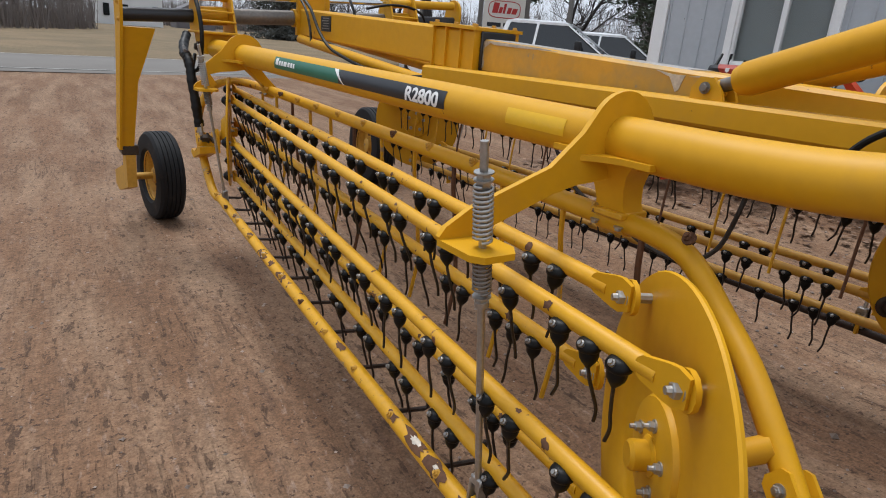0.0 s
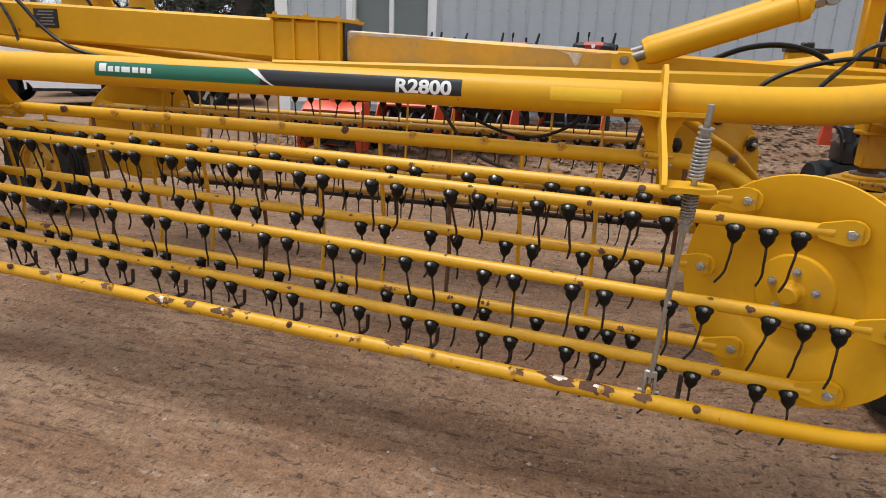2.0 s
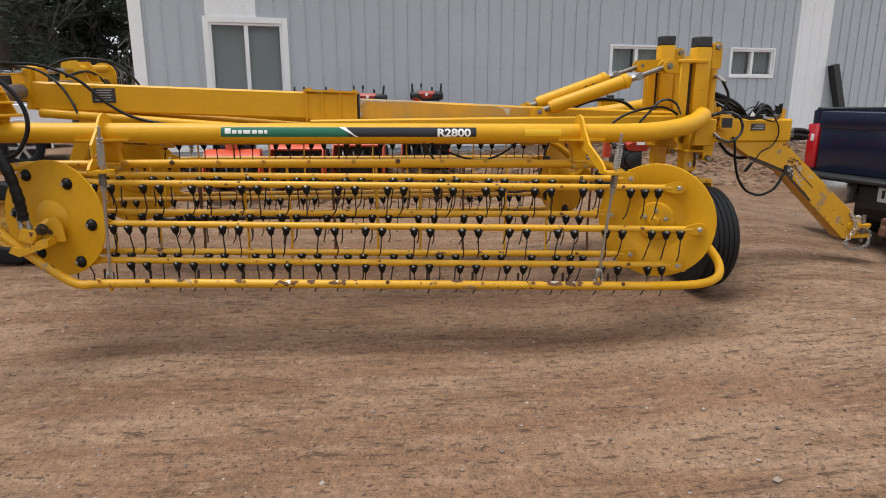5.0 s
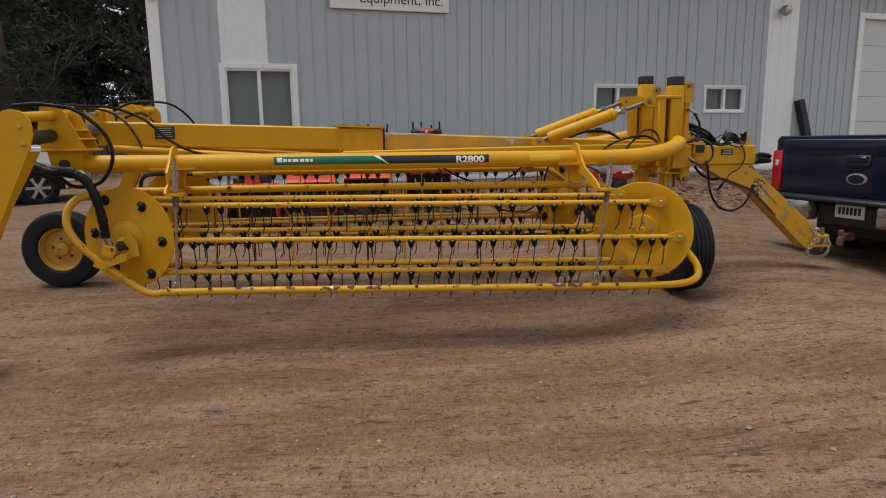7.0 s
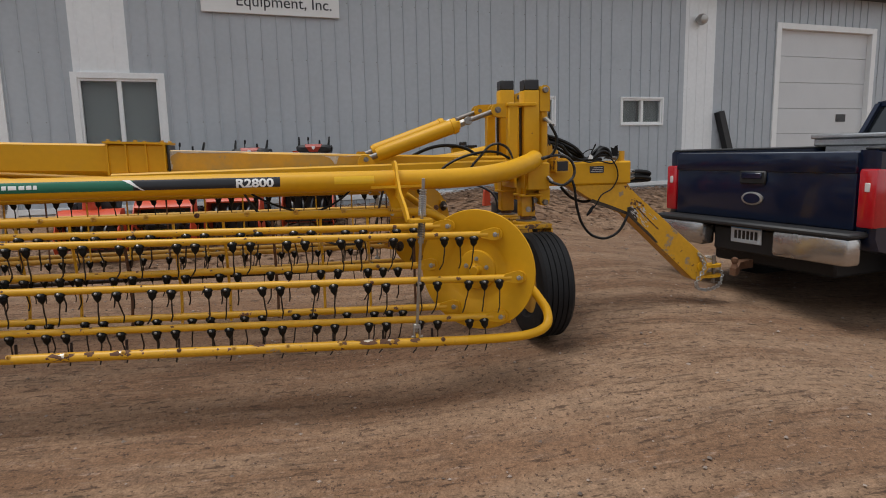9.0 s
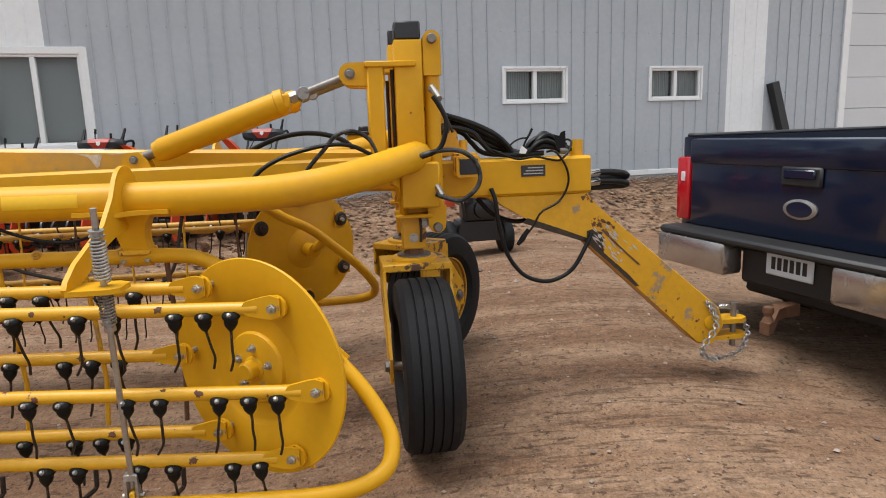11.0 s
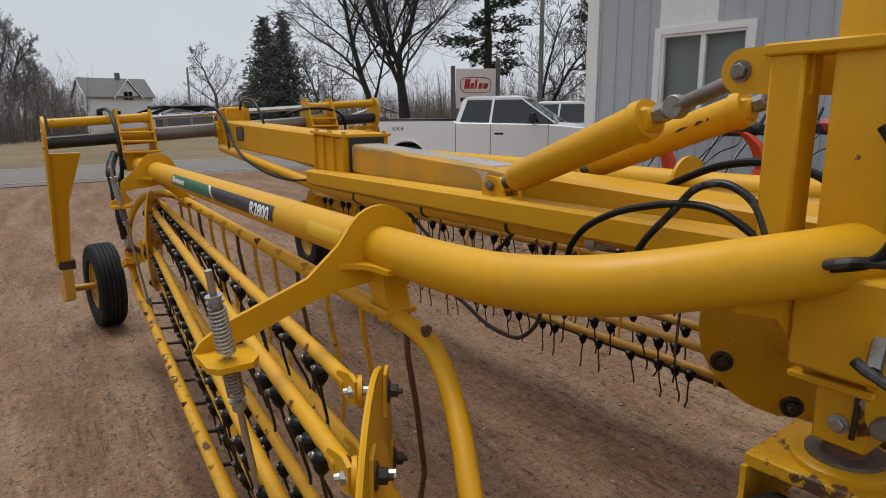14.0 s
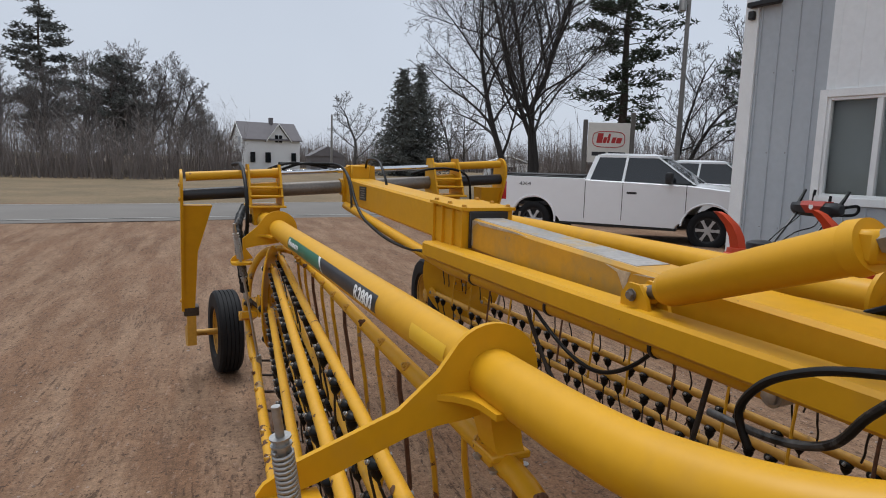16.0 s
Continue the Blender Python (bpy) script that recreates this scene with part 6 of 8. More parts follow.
def hoses():
    # loops round the near mast
    hose("hydraulic_hose", [(-0.36, -0.075, 1.64), (-0.362, -0.095, 1.61), (-0.365, -0.123, 1.551), (-0.365, -0.118, 1.493), (-0.36, -0.09, 1.435), (-0.348, -0.013, 1.405), (-0.348, 0.03, 1.388), (-0.375, 0.06, 1.376), (-0.415, 0.09, 1.358)], 0.0098)
    hose("hydraulic_hose", [(-0.355, -0.075, 1.262), (-0.36, -0.105, 1.248), (-0.365, -0.174, 1.233), (-0.365, -0.235, 1.275), (-0.365, -0.253, 1.328), (-0.365, -0.233, 1.385), (-0.365, -0.188, 1.422), (-0.362, -0.135, 1.433), (-0.36, -0.06, 1.425), (-0.362, 0.03, 1.398), (-0.39, 0.065, 1.382), (-0.425, 0.095, 1.364)], 0.0095, "scuffed grey hydraulic hose", hose_worn)
    bm = bmesh.new()
    sweep(bm, [(-0.355, 0.04, 1.384), (-0.388, 0.068, 1.374), (-0.435, 0.105, 1.352)], [0.016, 0.018, 0.017], 12)
    part("hose_grommet", bm, rubber, rake, "black rubber sleeve on the hoses")
    # hoses arching over the rails
    hose("hydraulic_hose", [(-0.240, 0.165, 1.417), (-0.240, 0.244, 1.458), (-0.240, 0.326, 1.467), (-0.240, 0.427, 1.452), (-0.240, 0.531, 1.421), (-0.240, 0.622, 1.369), (-0.240, 0.670, 1.297), (-0.230, 0.650, 1.227)], 0.0088)
    hose("hydraulic_hose", [(-0.240, 0.144, 1.417), (-0.240, 0.178, 1.485), (-0.240, 0.242, 1.518), (-0.240, 0.308, 1.503), (-0.240, 0.360, 1.448), (-0.240, 0.423, 1.381), (-0.240, 0.480, 1.307), (-0.230, 0.590, 1.267), (-0.220, 0.760, 1.257)], 0.0088, "scuffed grey hydraulic hose", hose_worn)
    hose("hydraulic_hose", [(0.33, 0.20, 1.38), (0.35, 0.30, 1.48), (0.36, 0.45, 1.52), (0.35, 0.62, 1.50), (0.34, 0.80, 1.42)], 0.0125)
    # thin dusty hoses looping down beside the far basket
    hose("return_hose", [(0.03, 2.02, 1.31), (0.05, 1.857, 1.196), (0.05, 1.725, 1.132), (0.05, 1.601, 1.093), (0.05, 1.480, 1.086), (0.05, 1.362, 1.127), (0.05, 1.250, 1.205), (0.03, 1.14, 1.32)], 0.0075, "thin black hydraulic hose")
    hose("return_hose", [(0.03, 1.98, 1.30), (0.05, 1.88, 1.12), (0.05, 1.747, 0.985), (0.05, 1.604, 0.931), (0.05, 1.506, 0.905), (0.05, 1.370, 0.855), (0.05, 1.243, 0.842), (0.05, 1.163, 0.857), (0.05, 1.089, 0.923), (0.05, 1.055, 1.008), (0.05, 1.02, 1.16), (0.03, 0.97, 1.31)], 0.0080, "thin dusty hydraulic hose", hose_dusty)
    # big drooping hose below the tongue
    hose("drooping_hose", [(-0.09, -0.35, 1.25), (-0.10, -0.367, 1.192), (-0.10, -0.383, 1.07), (-0.10, -0.422, 0.942), (-0.10, -0.495, 0.849), (-0.10, -0.593, 0.814), (-0.10, -0.679, 0.835), (-0.10, -0.736, 0.883), (-0.085, -0.792, 0.971), (-0.072, -0.82, 1.02)], 0.0098)
    hose("drooping_hose", [(-0.0, -0.30, 1.2), (0.0, -0.38, 1.12), (0.02, -0.5, 1.08), (0.03, -0.6, 1.12), (0.02, -0.7, 1.22)], 0.011)
    hose("cable", [(-0.04, -0.62, 1.40), (-0.09, -0.645, 1.40), (-0.10, -0.69, 1.333), (-0.10, -0.70, 1.257), (-0.095, -0.659, 1.179), (-0.10, -0.577, 1.135), (-0.10, -0.538, 1.072), (-0.10, -0.51, 1.04)], 0.005, "thin black cable")
    bm = bmesh.new()
    sweep(bm, [(-0.10, -0.515, 1.06), (-0.10, -0.49, 1.02), (-0.10, -0.465, 0.99)], [0.008, 0.014, 0.008], 8)
    part("cable_plug", bm, rubber, rake, "black cable plug")
    # bundle lying on the tongue: slack supply hoses, a folded clump of their ends, loose wires
    for o, r, sag, end in ((-0.05, 0.0125, 0.0, -0.47), (-0.028, 0.0115, 0.012, -0.50), (0.0, 0.0125, 0.02, -0.49), (0.026, 0.0115, 0.004, -0.52), (0.05, 0.0105, 0.03, -0.50)):
        hose("supply_hose", [(o, -0.05, 1.61 - sag), (o, -0.16, 1.575 - sag), (o * 1.1, -0.28, 1.535 - sag * 1.6), (o * 1.1, -0.38, 1.485 - sag * 1.8), (o, -0.44, 1.43 - sag * 0.6), (o * 0.8, end, 1.396), (o * 0.7, end - 0.10, 1.394)], r)
    for o, v0 in ((-0.062, -0.27), (0.04, -0.24)):
        hose("supply_hose", [(o, v0 + 0.12, 1.53), (o, v0, 1.50), (o, v0 - 0.045, 1.455), (o, v0 - 0.10, 1.405), (o * 0.8, v0 - 0.20, 1.392), (o * 0.6, v0 - 0.33, 1.394)], 0.0115)
    for k, (o, rise, v0, v1, r) in enumerate(((-0.045, 0.045, -0.53, -0.68, 0.011), (-0.022, 0.070, -0.55, -0.69, 0.0125), (0.004, 0.060, -0.52, -0.67, 0.012), (0.028, 0.078, -0.56, -0.685, 0.0115), (-0.035, 0.018, -0.50, -0.70, 0.011), (0.016, 0.030, -0.51, -0.695, 0.0125))):
        dv = v1 - v0
        hose("hose_end", [(o, v0, 1.396), (o - 0.004, v0 + dv * 0.25, 1.400 + rise * 0.75), (o + 0.004, v0 + dv * 0.55, 1.404 + rise), (o + 0.01, v0 + dv * 0.85, 1.402 + rise * 0.7), (o, v1, 1.40)], r)
        bm = bmesh.new()
        rod(bm, (o, v1 + 0.004, 1.402 + 0.01 * (k % 2)), (o + 0.006, v1 - 0.034, 1.398 + 0.014 * (k % 3)), r * 1.25, 10)
        part("coupler", bm, rubber if k % 3 else dull_steel, rake, "capped hose coupler")
    bm = bmesh.new()
    slab(bm, [(-0.655, 1.415), (-0.692, 1.42), (-0.690, 1.492), (-0.672, 1.486), (-0.664, 1.470), (-0.640, 1.478)], (0.015, 0, 0), (0.25, 1, 0), (0, 0, 1), 0.012)
    part("connector_box", bm, rubber, rake, "black connector housing")
    bm = bmesh.new()
    slab(bm, [(-0.485, 1.398), (-0.515, 1.396), (-0.522, 1.412), (-0.498, 1.432)], (-0.066, 0, 0), (0, 1, 0), (0, 0, 1), 0.006)
    part("tie_tag", bm, white_decal, rake, "white plastic tie tag")
    hose("thin_cable", [(-0.06, -0.44, 1.43), (-0.06, -0.467, 1.452), (-0.055, -0.50, 1.464), (-0.05, -0.527, 1.468), (-0.045, -0.548, 1.503)], 0.004, "thin black cable")
    hose("thin_cable", [(-0.055, -0.505, 1.42), (-0.05, -0.52, 1.452), (-0.047, -0.54, 1.482), (-0.047, -0.551, 1.505)], 0.0045, "thin black cable")
    hose("thin_cable", [(-0.07, -0.36, 1.42), (-0.084, -0.42, 1.392), (-0.087, -0.48, 1.374), (-0.087, -0.55, 1.382), (-0.087, -0.61, 1.370), (-0.087, -0.66, 1.362), (-0.086, -0.69, 1.380), (-0.07, -0.715, 1.405), (-0.05, -0.73, 1.44), (-0.03, -0.715, 1.452), (-0.02, -0.69, 1.43)], 0.005, "thin black cable")
    for z in (1.285, 1.245):
        hose("coupler_hose", [(-0.01, -0.79, z), (0.0, -0.90, z + 0.01), (0.02, -1.0, z), (0.04, -1.03, z - 0.015), (0.05, -0.98, z - 0.02), (0.05, -0.80, z - 0.025)], 0.016)
        bm = bmesh.new()
        rod(bm, (-0.01, -0.79, z), (0.0, -0.88, z + 0.009), 0.018, 10)
        part("coupler", bm, zinc, rake, "zinc hose coupler")
    # rear: hoses at the carriage
    v = 4.60
    hose("hydraulic_hose", [(-0.78, 4.78, 1.715), (-0.75, 4.66, 1.725), (-0.75, 4.551, 1.716), (-0.75, 4.427, 1.69), (-0.75, 4.323, 1.614), (-0.75, 4.25, 1.529), (-0.75, 4.215, 1.426), (-0.75, 4.23, 1.324), (-0.75, 4.298, 1.222), (-0.75, 4.399, 1.189), (-0.74, 4.50, 1.20), (-0.70, 4.60, 1.28)], 0.0125)
    hose("hydraulic_hose", [(-0.48, 4.60, 1.735), (-0.20, 4.56, 1.738), (-0.07, 4.42, 1.73), (-0.05, 4.22, 1.645), (-0.05, 4.06, 1.50), (-0.05, 3.90, 1.405), (-0.05, 3.70, 1.358), (-0.05, 3.40, 1.314), (-0.05, 3.05, 1.301), (-0.055, 2.74, 1.322)], 0.010)
    hose("hydraulic_hose", [(-0.10, 4.56, 1.725), (-0.03, 4.50, 1.715), (-0.015, 4.43, 1.68), (-0.012, 4.35, 1.61), (-0.012, 4.30, 1.53), (-0.015, 4.27, 1.46), (-0.02, 4.25, 1.40)], 0.0085, "scuffed grey hydraulic hose", hose_worn)
    hose("hydraulic_hose", [(0.16, 4.50, 1.72), (0.13, 4.354, 1.778), (0.12, 4.197, 1.785), (0.12, 4.061, 1.766), (0.12, 3.967, 1.704), (0.12, 3.903, 1.633), (0.12, 3.88, 1.58)], 0.009)
    for i in range(2):
        hose("hydraulic_hose", [(-0.55 + 0.1 * i, v + 0.02, 1.69), (-0.42 + 0.1 * i, v - 0.03, 1.735), (-0.28 + 0.1 * i, v - 0.02, 1.735), (-0.12 + 0.1 * i, v - 0.02, 1.71)], 0.010)
    hose("hydraulic_hose", [(0.55, v - 0.05, 1.68), (0.7, v - 0.1, 1.72), (0.9, v - 0.1, 1.72), (1.02, v - 0.12, 1.66), (1.05, v - 0.12, 1.5), (1.08, v - 0.05, 1.38)], 0.010)


hoses()


# ---- vehicles ----
def road_wheel(parent, name, c, side, r=0.40, w=0.27, spokes=6, alloy=True):
    hw = w / 2
    bm = bmesh.new()
    prof = [(-hw * 0.8, 0.245), (-hw, 0.29), (-hw, 0.34), (-hw * 0.85, r * 0.975), (-hw * 0.5, r), (hw * 0.5, r), (hw * 0.85, r * 0.975), (hw, 0.34), (hw, 0.29), (hw * 0.8, 0.245)]
    turned(bm, c, (0, side, 0), prof, 36, caps=False)
    wh = part(name, bm, tyre_mat, parent, "black road tyre")
    bm = bmesh.new()
    o = V3(c)
    turned(bm, o, (0, side, 0), [(-hw * 0.8, 0.245), (hw * 0.82, 0.245), (hw * 0.86, 0.255), (hw * 0.8, 0.225), (hw * 0.3, 0.215), (hw * 0.25, 0.0)], 32, mi=1)
    for k in range(spokes):
        a = 2 * math.pi * k / spokes
        d, t = Vector((math.cos(a), 0, math.sin(a))), Vector((-math.sin(a), 0, math.cos(a)))
        rings(bm, [[o + d * rr + t * (s * ww) + Vector((0, side * hw * yy, 0)) for s, yy in ((-1, 0.55), (-1, 0.82), (1, 0.82), (1, 0.55))] for rr, ww in ((0.05, 0.03), (0.15, 0.025), (0.225, 0.035))])
    turned(bm, o + Vector((0, side * hw * 0.5, 0)), (0, side, 0), [(0, 0.06), (hw * 0.4, 0.055), (hw * 0.42, 0.0)], 16)
    part("rim", bm, [alu, car_black], wh, "silver spoked alloy rim")


def pickup(name, label, m, paint, hitch=False, bed=1.36, tool_box=False, wb=3.68, rear=-1.22):
    car = thing(name, label, "pickup truck", m, group="parked pickups")
    front = wb + 0.93
    cab0 = wb - 2.53 if wb < 3.9 else wb - 2.75

    def arch(cx):
        return [(cx + 0.50 * math.cos(radians(a)), 0.42 + 0.50 * math.sin(radians(a))) for a in range(170, 9, -16)]

    low = [(rear + 0.05, 0.66), (-0.55, 0.52)] + arch(0) + [(0.55, 0.50), (0.62, 0.40), (wb - 0.62, 0.40), (wb - 0.55, 0.50)] + arch(wb) + [(wb + 0.6, 0.52), (front - 0.06, 0.55), (front, 0.72), (front, 1.02), (front - 0.08, 1.16)]
    # bed sides, cab sides and wings as one skin each side
    cowl = wb - 0.42
    top = [(cowl, 1.28), (cab0 + 0.04, 1.33), (cab0, 1.33), (cab0 - 0.01, bed), (rear, bed), (rear, 0.75)]
    for s in (-1, 1):
        bm = bmesh.new()
        outl = low + top
        ringset = []
        for y, inset in ((0.86, 0.0), (0.97, 0.0), (1.0, 0.018)):
            cx = sum(p[0] for p in outl) / len(outl)
            ringset.append([(p[0] + (inset if p[0] < cx else -inset), s * y, p[1] - (inset if p[1] > 0.9 else 0)) for p in outl])
        rings(bm, ringset)
        part("side_panel", bm, paint, car, smooth=35)
        for cx in (0, wb):
            bm = bmesh.new()
            sweep(bm, [(cx + 0.515 * math.cos(radians(a)), s * 0.995, 0.42 + 0.515 * math.sin(radians(a))) for a in range(-5, 186, 12)], 0.022, 8)
            part("wheel_arch_lip", bm, paint, car)
        bm = bmesh.new()
        box(bm, (0.6, s * 0.90 - 0.06, 0.34), (wb - 0.6, s * 0.90 + 0.06, 0.41), 0.01)
        part("rocker", bm, car_black, car)
        # seams, handle, mirror, glass
        for x0 in (cab0 + 0.02, cab0 + 0.82, cowl - 0.02):
            bm = bmesh.new()
            box(bm, (x0 - 0.006, s * 1.0 - 0.004, 0.50), (x0 + 0.006, s * 1.0 + 0.001, 1.29), 0)
            part("door_seam", bm, car_black, car)
        bm = bmesh.new()
        box(bm, (cab0 + 0.90, s * 1.0 - 0.005, 1.05), (cab0 + 1.12, s * 1.0 + 0.03, 1.11), 0.012)
        part("door_handle", bm, car_black, car)
        bm = bmesh.new()
        box(bm, (cowl - 0.42, s * 1.11 - 0.1, 1.30), (cowl - 0.28, s * 1.11 + 0.11, 1.53), 0.04, seg=2)
        box(bm, (cowl - 0.38, s * 0.95 - 0.06, 1.32), (cowl - 0.32, s * 0.95 + 0.1, 1.38), 0.01)
        part("door_mirror", bm, car_black, car)
        for cx in (0, wb):
            road_wheel(car, "wheel", (cx, s * 0.86, 0.40), s)
        bm = bmesh.new()
        box(bm, (front - 0.22, s * 0.80 - 0.14, 0.86), (front + 0.01, s * 0.80 + 0.15, 1.10), 0.04)
        part("headlight", bm, tail_clear, car)
    # bonnet
    bm = bmesh.new()
    rings(bm, [[(x, y, z + 0.05 * (1 - (y / 0.9) ** 2)) for y in (-0.9, -0.6, -0.3, 0, 0.3, 0.6, 0.9)] for x, z in ((front - 0.02, 1.06), (front - 0.12, 1.16), (cowl + 0.5, 1.24), (cowl, 1.275))], closed=False, caps=False)
    part("bonnet", bm, paint, car, smooth=50)
    bm = bmesh.new()
    box(bm, (front - 0.10, -0.68, 0.72), (front + 0.02, 0.68, 1.08), 0.03)
    part("grille", bm, car_black, car)
    bm = bmesh.new()
    box(bm, (front - 0.10, -0.95, 0.46), (front + 0.09, 0.95, 0.70), 0.05, seg=2)
    part("front_bumper", bm, zinc, car)
    # cab: pillars and roof round a glass house
    b0, b1, t0, t1 = cab0 + 0.04, cowl + 0.12, cab0 + 0.22, cowl - 0.72
    zb, zt = 1.31, 1.90
    bm = bmesh.new()
    rings(bm, [[(b0, -0.93, zb), (b1, -0.88, zb), (b1, 0.88, zb), (b0, 0.93, zb)], [(t0 - 0.02, -0.76, zt - 0.07), (t1 + 0.05, -0.74, zt - 0.07), (t1 + 0.05, 0.74, zt - 0.07), (t0 - 0.02, 0.76, zt - 0.07)]])
    part("glass_house", bm, car_glass, car, "dark tinted windows", smooth=20)
    bm = bmesh.new()
    rings(bm, [[(x, y, z) for x, y in ((t0 - 0.05, -0.70), (t0 - 0.03, -0.77), (t1 + 0.06, -0.75), (t1 + 0.10, -0.68), (t1 + 0.10, 0.68), (t1 + 0.06, 0.75), (t0 - 0.03, 0.77), (t0 - 0.05, 0.70))] for z in (zt - 0.09, zt - 0.04)] +
          [[(x, y, zt) for x, y in ((t0 + 0.1, -0.6), (t0 + 0.12, -0.62), (t1 - 0.1, -0.62), (t1 - 0.05, -0.55), (t1 - 0.05, 0.55), (t1 - 0.1, 0.62), (t0 + 0.12, 0.62), (t0 + 0.1, 0.6))]])
    part("roof", bm, paint, car)
    for s in (-1, 1):
        for xb, xt, w in ((b0 + 0.0, t0 - 0.02, 0.10), (cab0 + 0.80, cab0 + 0.84, 0.05), (b1, t1 + 0.06, 0.05)):
            bm = bmesh.new()
            rings(bm, [[(x - w / 2, y * s - 0.0, z), (x + w / 2, y * s, z), (x + w / 2, y * s - s * 0.05, z), (x - w / 2, y * s - s * 0.05, z)] for x, y, z in ((xb, 0.945, zb - 0.01), (xt, 0.77, zt - 0.06))])
            part("pillar", bm, paint, car)
    bm = bmesh.new()
    box(bm, (cab0 - 0.0, -0.96, 0.6), (cab0 + 0.06, 0.96, 1.33), 0.01)
    part("cab_back", bm, paint, car)
    # bed
    bm = bmesh.new()
    box(bm, (rear + 0.05, -0.90, 0.72), (cab0 - 0.03, 0.90, 0.80), 0.005)
    box(bm, (cab0 - 0.08, -0.90, 0.80), (cab0 - 0.03, 0.90, bed - 0.01), 0.005)
    part("bed_floor", bm, car_black, car)
    for s in (-1, 1):
        bm = bmesh.new()
        box(bm, (rear + 0.02, s * 0.93 - 0.06, bed - 0.004), (cab0 - 0.03, s * 0.93 + 0.055, bed + 0.022), 0.01)
        part("bed_rail", bm, car_black, car)
    bm = bmesh.new()
    box(bm, (rear - 0.03, -0.87, 0.80), (rear + 0.05, 0.87, bed - 0.01), 0.022, seg=2)
    box(bm, (rear - 0.045, -0.87, bed - 0.17), (rear - 0.0, 0.87, bed - 0.012), 0.018, seg=2)
    gate = part("tailgate", bm, paint, car)
    bm = bmesh.new()
    box(bm, (rear - 0.052, -0.13, bed - 0.27), (rear - 0.026, 0.13, bed - 0.16), 0.012)
    part("handle_recess", bm, car_black, gate)
    bm = bmesh.new()
    box(bm, (rear - 0.066, -0.10, bed - 0.225), (rear - 0.05, 0.10, bed - 0.175), 0.008)
    part("tailgate_handle", bm, paint, gate)
    bm = bmesh.new()
    turned(bm, (rear - 0.028, 0, bed - 0.39), (-1, 0, 0), [(0, 0.055), (0.012, 0.055), (0.016, 0.045), (0.016, 0)], 28)
    bmesh.ops.scale(bm, vec=(1, 1.95, 1), verts=bm.verts, space=Matrix.Translation((0, 0, 0)))
    part("oval_badge", bm, zinc, gate, "plain silver oval badge")
    bm = bmesh.new()
    turned(bm, (rear - 0.036, 0, bed - 0.39), (-1, 0, 0), [(0, 0.042), (0.010, 0.042), (0.011, 0)], 28)
    bmesh.ops.scale(bm, vec=(1, 1.95, 1), verts=bm.verts)
    part("oval_badge_face", bm, car_navy, gate)
    for s in (-1, 1):
        bm = bmesh.new()
        box(bm, (rear - 0.03, s * 0.945 - 0.066, bed - 0.55), (rear + 0.20, s * 0.945 + 0.066, bed - 0.13), 0.02, seg=2)
        lamp = part("tail_light", bm, tail_red, car, "red tail lamp")
        bm = bmesh.new()
        box(bm, (rear - 0.034, s * 0.945 - 0.03, bed - 0.30), (rear + 0.0, s * 0.945 + 0.025, bed - 0.22), 0.012)
        part("reverse_lens", bm, tail_clear, lamp, "clear reversing lens")
        bm = bmesh.new()
        box(bm, (rear - 0.20, s * 0.66 - 0.30, 0.56), (rear - 0.05, s * 0.66 + 0.32, 0.76), 0.03, seg=2)
        if hitch:
            part("bumper_end", bm, mat("dented_chrome_bumper", (0.5, 0.48, 0.46), 0.25, 0.9, vary=0.2) if s < 0 else bpy.data.materials["dented_chrome_bumper"], car, "dented chrome bumper end")
        else:
            part("bumper_end", bm, zinc, car)
    bm = bmesh.new()
    box(bm, (rear - 0.075, -0.36, 0.52), (rear - 0.02, 0.36, 0.74), 0.02)
    box(bm, (rear - 0.20, -0.96, 0.755), (rear + 0.02, 0.96, 0.80), 0.015)
    part("rear_bumper", bm, car_black, car)
    if hitch:
        bm = bmesh.new()
        box(bm, (rear - 0.090, -0.155, 0.61), (rear - 0.077, 0.155, 0.765), 0.006)
        pl = part("licence_plate", bm, plate_white, car, "pale licence plate with blue band")
        bm = bmesh.new()
        box(bm, (rear - 0.093, -0.15, 0.732), (rear - 0.089, 0.15, 0.76), 0)
        part("plate_band", bm, plate_blue, pl)
        for i in range(6):
            bm = bmesh.new()
            box(bm, (rear - 0.093, -0.118 + i * 0.041, 0.645), (rear - 0.089, -0.092 + i * 0.041, 0.715), 0)
            part("plate_bar", bm, black_decal, pl)
        bm = bmesh.new()
        box(bm, (rear - 0.16, -0.035, 0.40), (rear - 0.02, 0.035, 0.47), 0.006)
        rings(bm, [[(x, y - 0.03, 0.405), (x, y + 0.03, 0.405), (x, y + 0.03, 0.465), (x, y - 0.03, 0.465)] for x, y in ((rear - 0.10, 0.0), (rear - 0.20, -0.03), (rear - 0.38, -0.175), (rear - 0.45, -0.21))])
        turned(bm, (rear - 0.415, -0.195, 0.465), (0, 0, 1), [(0, 0.03), (0.03, 0.018), (0.05, 0.028), (0.075, 0.024), (0.085, 0)], 16)
        part("receiver_hitch", bm, rusty, car, "rusty receiver hitch")
        # stepped trim along the bed sides: plain mark shapes
        bm = bmesh.new()
        for i in range(5):
            a = 0.4 + i * 0.5
            sweep(bm, [(rear + 0.32 + 0.06 * i, -1.003, bed - 0.32 + 0.05 * math.sin(a * 3)), (rear + 0.36 + 0.06 * i, -1.003, bed - 0.24 + 0.04 * math.cos(a * 2)), (rear + 0.42 + 0.06 * i, -1.003, bed - 0.34)], 0.010, 4)
        part("side_sticker", bm, alu, car, "silver line sticker")
